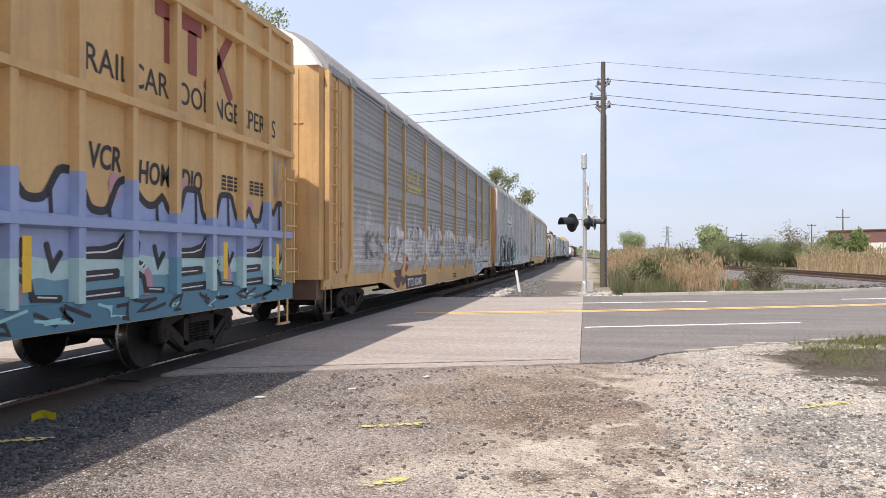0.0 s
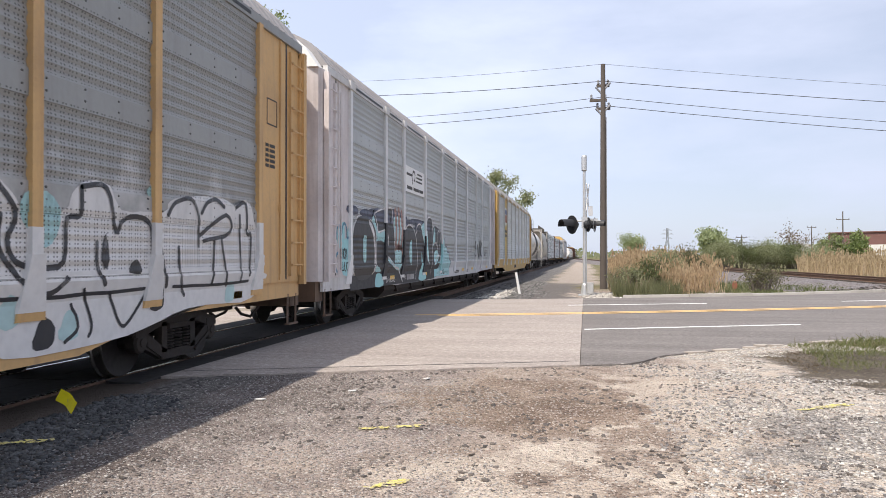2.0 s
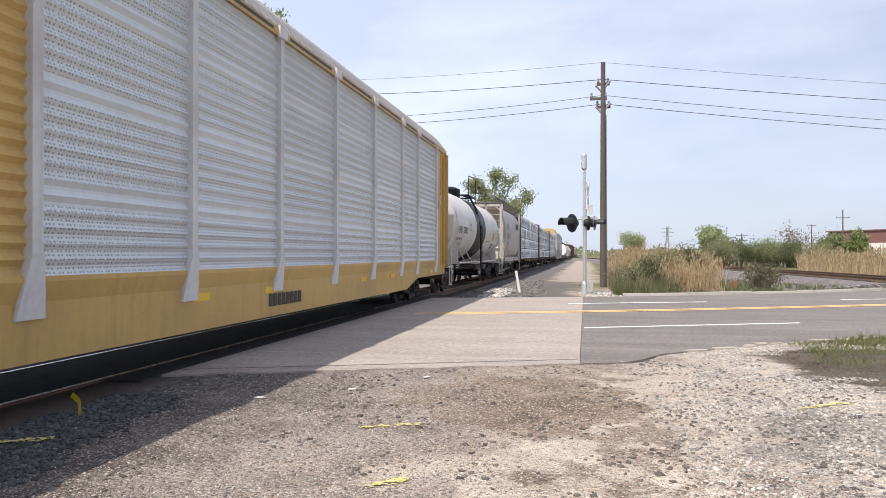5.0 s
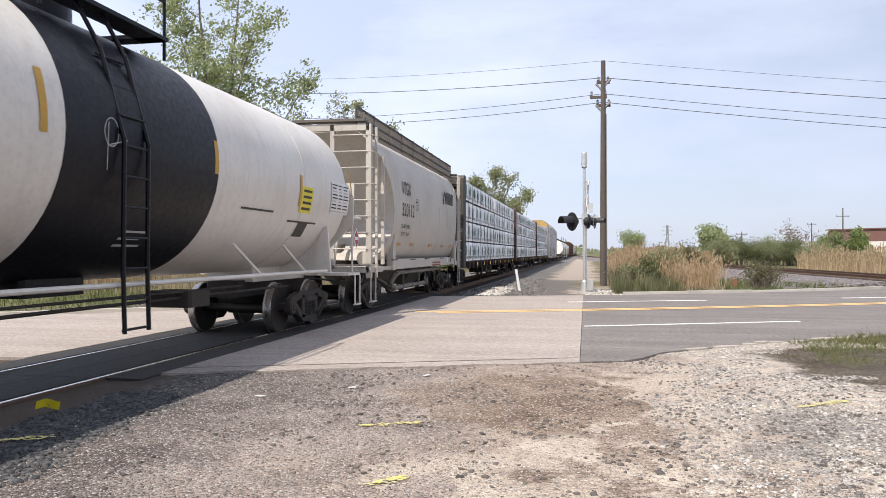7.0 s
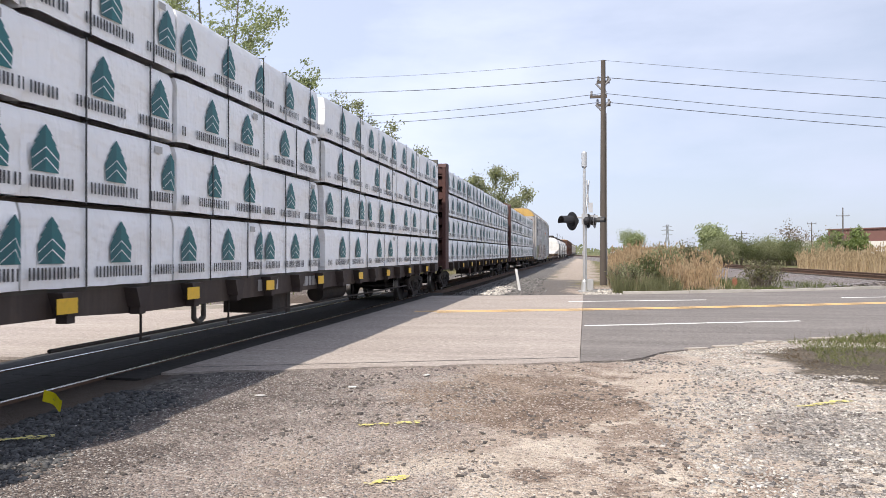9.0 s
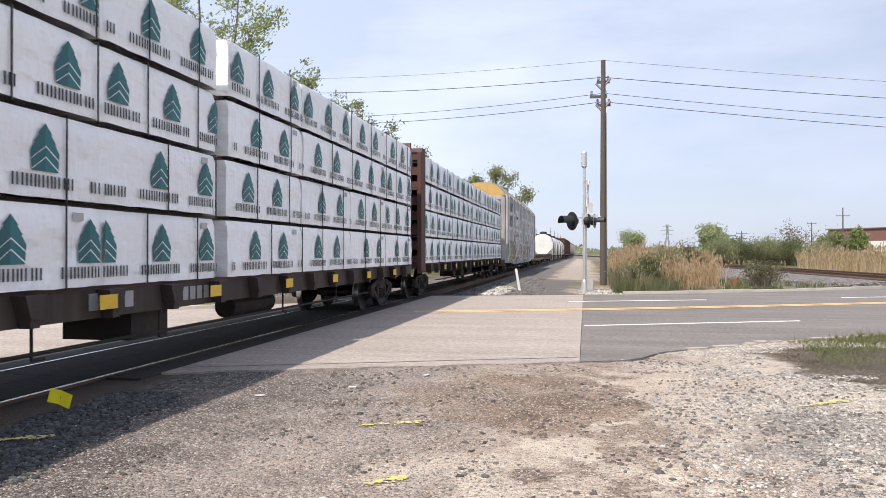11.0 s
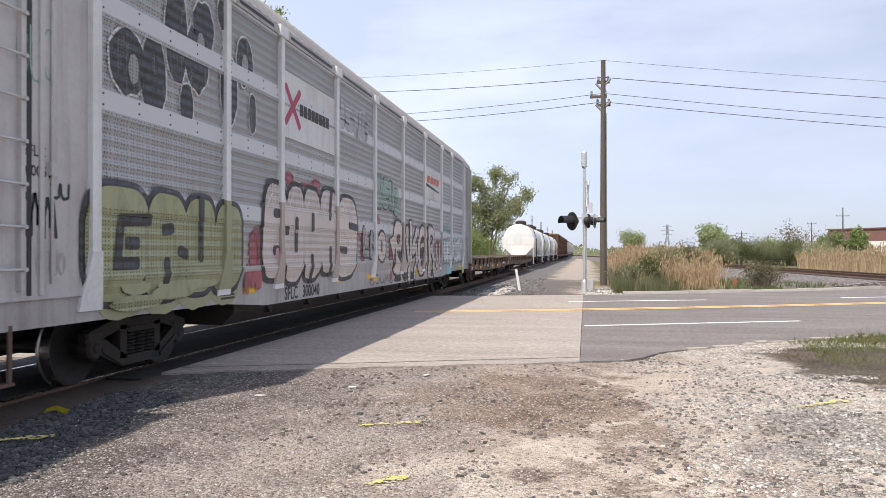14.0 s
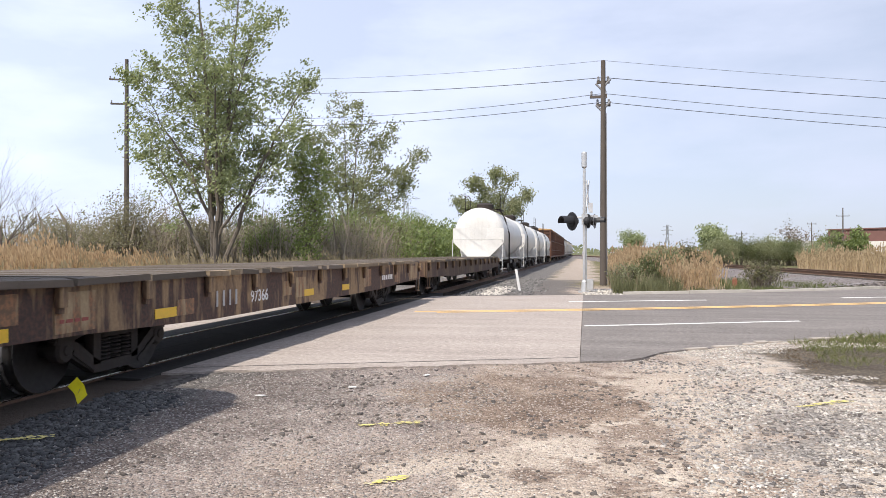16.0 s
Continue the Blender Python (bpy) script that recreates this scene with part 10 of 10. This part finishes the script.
# ---------------------------------------------------------------- stones, paint marks, flag
def stones(name, label, mat, seed, n, area, lo, hi, where=None, flat=0.6, sink=0.3):
    """Loose stones, all different, joined."""
    rng = np.random.default_rng(seed)
    ico = np.array([(x, y, z) for z in (-1, 1) for y in (-1, 1) for x in (-1, 1)], dtype=float) * 0.72
    tri = np.array([(0, 2, 1), (1, 2, 3), (4, 5, 6), (5, 7, 6), (0, 1, 4), (1, 5, 4), (2, 6, 3), (3, 6, 7), (0, 4, 2), (2, 4, 6), (1, 3, 5), (3, 7, 5)])
    x0, x1, y0, y1 = area
    V, F, made = [], [], 0
    while made < n:
        x, y = rng.uniform(x0, x1), rng.uniform(y0, y1)
        if where and not where(x, y, rng):
            continue
        s = lo + (hi - lo) * rng.random() ** 2.4
        p = (ico + rng.uniform(-0.38, 0.38, (8, 3))) * s * np.array([rng.uniform(0.7, 1.3), rng.uniform(0.7, 1.3), flat * rng.uniform(0.6, 1.2)])
        a = rng.uniform(0, math.tau)
        c, q = math.cos(a), math.sin(a)
        u = rng.uniform(-0.45, 0.45)
        p = p @ np.array([[1, 0, 0], [0, math.cos(u), math.sin(u)], [0, -math.sin(u), math.cos(u)]]) @ np.array([[c, q, 0], [-q, c, 0], [0, 0, 1]])
        V.append(p + np.array([x, y, ground_height(x, y) + s * flat * (0.5 - sink)]))
        F.append(tri + 8 * made)
        made += 1
    V, F = np.concatenate(V), np.concatenate(F)
    me = bpy.data.meshes.new(name)
    me.vertices.add(len(V))
    me.vertices.foreach_set("co", V.astype(np.float32).ravel())
    me.loops.add(len(F) * 3)
    me.loops.foreach_set("vertex_index", F.astype(np.int32).ravel())
    me.polygons.add(len(F))
    me.polygons.foreach_set("loop_start", np.arange(0, len(F) * 3, 3, dtype=np.int32))
    me.update(calc_edges=True)
    me.materials.append(mat)
    return tagged(new(name, me), label, "stones", kind="stuff")


def stone_material(name, a, b):
    m, nt, bsdf = base_material(name)
    g = nt.nodes.new("ShaderNodeNewGeometry")
    col = blend(nt, g.outputs["Random Per Island"], a, b)
    col = blend(nt, remap(nt, noise_node(nt, g.outputs["Position"], 90, 3), 0.4, 0.7, 0, 0.4), col, tuple(c * 0.7 for c in a))
    wire(nt, col, bsdf.inputs["Base Color"])
    bsdf.inputs["Roughness"].default_value = 0.9
    return m


def clear_of_road(x, y, rng):
    """On the verge, off the road and off the turf."""
    turf = ((x - 4.75) / 2.6) ** 2 + ((y - 10.9) / 2.15) ** 2
    return y < edge_near(x) - 0.1 and turf > 0.9 + 0.5 * noise.noise((x * 2, y * 2, 8))


def litter_of_stones():
    pale = stone_material("pale_limestone", (0.26, 0.24, 0.215), (0.74, 0.695, 0.625))
    grey = stone_material("grey_trap_rock", (0.038, 0.039, 0.041), (0.14, 0.14, 0.139))
    mixed = stone_material("mixed_pebbles", (0.10, 0.09, 0.085), (0.56, 0.52, 0.48))
    dark = stone_material("dark_pebbles", (0.07, 0.062, 0.057), (0.20, 0.17, 0.15))
    pink = stone_material("buff_pebbles", (0.30, 0.24, 0.20), (0.58, 0.50, 0.44))
    stones("gravel", "coarse pale limestone gravel on the verge", pale, 1, 14000, (0.7, 6, 5.0, 13.5), 0.005, 0.019,
           lambda x, y, r: clear_of_road(x, y, r) and x > 1.3 + 0.9 * noise.noise((y * 0.5, 0, 1)) + 0.12 * (y - 9) * (y < 9) and noise.noise((x * 0.9, y * 0.9, 5)) > -0.25 - 0.35 * (y > 9.5))
    stones("gravel", "grey angular stones among the pale gravel", mixed, 2, 11000, (0.3, 5.5, 4.2, 11), 0.005, 0.022,
           lambda x, y, r: clear_of_road(x, y, r) and noise.noise((x * 0.9, y * 0.9, 5)) < 0.25 and x > 0.6 + 0.5 * noise.noise((y, 0, 3)))
    stones("gravel", "fine grey and white gravel on the packed verge", mixed, 3, 20000, (-4.6, -0.4, 3.4, 9.4), 0.003, 0.011,
           lambda x, y, r: clear_of_road(x, y, r) and x < -1.0 + 0.8 * noise.noise((y * 0.7, 0, 2)) + 0.25 * (y < 6))
    stones("ballast", "broken grey ballast beside the rails", grey, 4, 7000, (-5.3, -3.3, 3.0, 7.6), 0.010, 0.030,
           lambda x, y, r: x < -4.0 + 0.35 * noise.noise((y * 1.2, 0, 2)) - 0.28 * max(0, y - 5.6) + 0.35 * r.random() and x > -4.95 + 0.25 * noise.noise((y, 0, 3)))
    stones("pebbles", "scattered dark pebbles on the dirt", dark, 5, 2800, (-3.2, 3.4, 4.0, 11.4), 0.003, 0.026, lambda x, y, r: clear_of_road(x, y, r) and noise.noise((x * 1.4, y * 1.4, 11)) > 0.0)
    stones("pebbles", "scattered buff pebbles on the dirt", pink, 6, 11000, (-2.6, 2.6, 4.0, 11.2), 0.003, 0.012, clear_of_road)
    stones("ballast", "pale broken stone by the marker post", pale, 7, 1600, (-4.6, -1.6, 27.2, 33.5), 0.02, 0.06, lambda x, y, r: abs(x + 3.3 + 0.02 * (y - 27) - 0.3 * noise.noise((y, 0, 0))) < 0.45)
    stones("ballast", "broken grey ballast on the shoulder beyond the road", stone_material("grey_shoulder_rock", (0.06, 0.058, 0.057), (0.30, 0.285, 0.27)), 10, 7000, (-5.4, -1.5, 26.9, 46), 0.02, 0.055,
           lambda x, y, r: x < -2.0 - 0.012 * (y - 27) + 0.3 * noise.noise((y * 0.6, 0, 4)) and x < -2.0 or (y < 33 and r.random() < 0.25))
    stones("rubble", "pale rubble round the signal base", pale, 8, 1500, (-0.1, 2.6, 28.0, 31.5), 0.02, 0.06, lambda x, y, r: y > kerb_far(x) + 0.25 and x < 2.4 - 0.4 * (y - 28.5))
    stones("pebbles", "loose pebbles dragged onto the road", mixed, 9, 420, (-4.6, 1.5, 9.4, 13), 0.006, 0.016, lambda x, y, r: abs(y - edge_near(x) - 0.2) < 0.5 * r.random() ** 1.5, 0.6, -0.9)


def paint_dab(mat, x0, y0, x1, y1, w, seed, lift=0.010):
    """Overspray: many small ragged flecks along a line."""
    rng = random.Random(seed)
    b = Build()
    for k in range(90):
        f = rng.random()
        x, y = x0 + (x1 - x0) * f + rng.gauss(0, w * 0.16), y0 + (y1 - y0) * f + rng.gauss(0, w * 0.24)
        r = w * rng.uniform(0.06, 0.20)
        n = 6
        b.add([(x + math.cos(i * math.tau / n) * r * rng.uniform(0.6, 1.6), y + math.sin(i * math.tau / n) * r * rng.uniform(0.5, 1.0), ground_height(x, y) + lift + 0.0001 * (k % 30)) for i in range(n)], [tuple(range(n))])
    tagged(part("paint_mark", b, mat), "sprayed yellow survey mark on the gravel", "paint mark", "survey marks", "stuff")


FLAG = []


def small_things():
    m, nt, bsdf = base_material("survey_yellow")
    g = nt.nodes.new("ShaderNodeNewGeometry")
    chip = noise_node(nt, g.outputs["Position"], 26, 5, 0.7)
    wire(nt, blend(nt, remap(nt, chip, 0.46, 0.58, 0, 0.85), (0.68, 0.60, 0.17), (0.40, 0.34, 0.27)), bsdf.inputs["Base Color"])
    bsdf.inputs["Roughness"].default_value = 0.8
    paint_dab(m, -1.95, 6.42, -1.43, 6.62, 0.10, 1)
    paint_dab(m, -1.37, 4.84, -1.18, 5.0, 0.10, 2)
    paint_dab(m, 2.02, 7.93, 2.58, 8.28, 0.13, 3)
    paint_dab(m, -4.66, 5.36, -4.28, 5.52, 0.12, 4, 0.024)
    # pin flag by the rail: thin wire and a square of film that flutters
    film_ = plain("yellow_flag_film", (0.80, 0.72, 0.02), 0.4)
    wire_m = plain("flag_wire", (0.25, 0.25, 0.24), 0.4, 0.8)
    t = thing("pin_flag", "small fluorescent yellow survey flag on a thin wire", "flag", at=pose(-4.256, 5.714, -0.02))
    wire_ = part("wire", Build().path([(0, 0, 0), (0.004, 0.003, 0.2), (0, 0, 0.44)], 0.0022, 5), wire_m, t)
    FLAG.append(wire_)
    f = Build()
    n = 8
    for j in range(5):
        for k in range(n + 1):
            u, v = k / n, j / 4 - 0.5
            f.v.append((u * 0.17 - 0.085, 0.035 * math.sin(u * 5.0) * u, v * 0.115 - 0.02 * u))
    f.f = [(j * (n + 1) + k, j * (n + 1) + k + 1, (j + 1) * (n + 1) + k + 1, (j + 1) * (n + 1) + k) for j in range(4) for k in range(n)]
    fl = part("flag", f, film_, wire_, "limp yellow plastic film", pose(0, 0, 0.44))
    FLAG.append(fl)
    # orange marker stub and a plank by the far kerb
    orange = plain("faded_orange", (0.27, 0.11, 0.065), 0.7)
    t = thing("marker_stub", "short faded orange utility marker in the weeds", "marker", at=pose(6.4, 35.2, -0.05))
    part("body", Build().box(-0.10, 0.10, -0.08, 0.08, -0.1, 0.34, 0.03).turned([(0, 0.09), (0.06, 0.08), (0.1, 0.02)], (0, 0, 0.34), (0, 0, 1), 12), orange, t)
    plank = weathered("grey_plank", (0.42, 0.37, 0.30), (0.2, 0.17, 0.14), 0.4, 0.9)
    x = 3.7
    tagged(part("plank", Build().box(-0.75, 0.75, -0.1, 0.1, 0, 0.05, 0.01), plank, at=pose(x, kerb_far(x) + 0.45, 0.03, 0, 0, 27)), "weathered grey plank lying behind the kerb", "plank")
    # litter: a few pale scraps
    scrap = plain("pale_scrap", (0.7, 0.69, 0.66), 0.7)
    for k, (x, y) in enumerate(((-3.35, 7.55), (-2.55, 8.2), (-1.9, 9.15), (-1.55, 4.4))):
        b = Build().prism_z([(-0.05, -0.02), (0.04, -0.03), (0.06, 0.02), (-0.03, 0.03)], 0.0, 0.008)
        tagged(part("scrap", b, scrap, at=pose(x, y, ground_height(x, y) + 0.012, 0, 0, 37 * k)), "flat pale scrap lying on the gravel", "scrap", "scraps")


litter_of_stones()
small_things()


# ---------------------------------------------------------------- movement
def motions():
    for car, y in CARS:
        walk(car, [(t, pose(MIDDLE, y - SPEED * t, 0)) for t in (0, 4, 8, 12, 16)])
    # wheels roll, one key a thirtieth of a second
    for w, d, r in WHEELS[:48]:
        step = math.degrees(SPEED / r) / FPS
        walk(w, [(k / FPS, pose(0, d, r, (k * step) % 360)) for k in range(16 * FPS + 1)])
    # the wire whips about in the wind of the train, the film turning on it: where the wire's tip points
    tips = [(0.0, 0.08, -0.4, 0.28), (0.2, 0.33, -0.22, 0.3), (0.4, 0.29, -0.33, 0.23), (0.6, 0.11, -0.37, 0.31), (0.8, 0.26, -0.25, 0.35),
            (1.0, 0.08, -0.38, 0.32), (1.5, 0.06, -0.3, 0.39), (2.0, 0.19, -0.22, 0.4), (2.5, 0.25, -0.23, 0.37), (3.0, 0.29, -0.13, 0.38),
            (3.5, 0.3, -0.12, 0.38), (4.0, 0.27, -0.22, 0.36), (4.5, 0.12, -0.32, 0.36), (5.0, 0.28, -0.2, 0.36), (5.5, 0.1, -0.3, 0.38), (6.0, 0.3, -0.2, 0.34),
            (6.5, 0.2, -0.21, 0.41), (7.0, 0.07, -0.34, 0.36), (7.5, 0.26, -0.3, 0.3), (8.0, 0.39, -0.17, 0.26), (8.5, 0.21, -0.28, 0.36), (9.0, 0.1, -0.3, 0.39),
            (9.5, 0.26, -0.26, 0.34), (10.0, 0.12, -0.3, 0.37), (10.5, 0.3, -0.2, 0.34), (11.0, 0.14, -0.26, 0.4),
            (11.5, 0.21, -0.17, 0.42), (12.0, 0.28, -0.22, 0.35), (12.5, 0.07, -0.39, 0.3), (13.0, 0.11, -0.29, 0.4), (13.5, 0.07, -0.19, 0.46),
            (14.0, 0.17, -0.35, 0.31), (14.5, 0.33, -0.19, 0.32), (15.0, 0.12, -0.35, 0.34), (15.2, 0.3, -0.16, 0.37), (15.4, 0.22, -0.32, 0.32),
            (15.6, 0.21, -0.18, 0.42), (15.8, 0.36, -0.17, 0.3), (16.0, 0.21, -0.09, 0.44)]
    walk(FLAG[0], [(t, Vector((0, 0, 1)).rotation_difference(Vector((x, y, z))).to_matrix().to_4x4()) for t, x, y, z in tips])
    rng = random.Random(5)
    rows = []
    for k in range(81):
        rows.append((k * 0.2, pose(0, 0, 0.44, 25 * math.sin(k * 1.1) + rng.uniform(-12, 12), 18 + 24 * math.sin(k * 0.63) + rng.uniform(-10, 10), 20 + 28 * math.sin(k * 0.9 + 1))))
    walk(FLAG[1], rows)


motions()
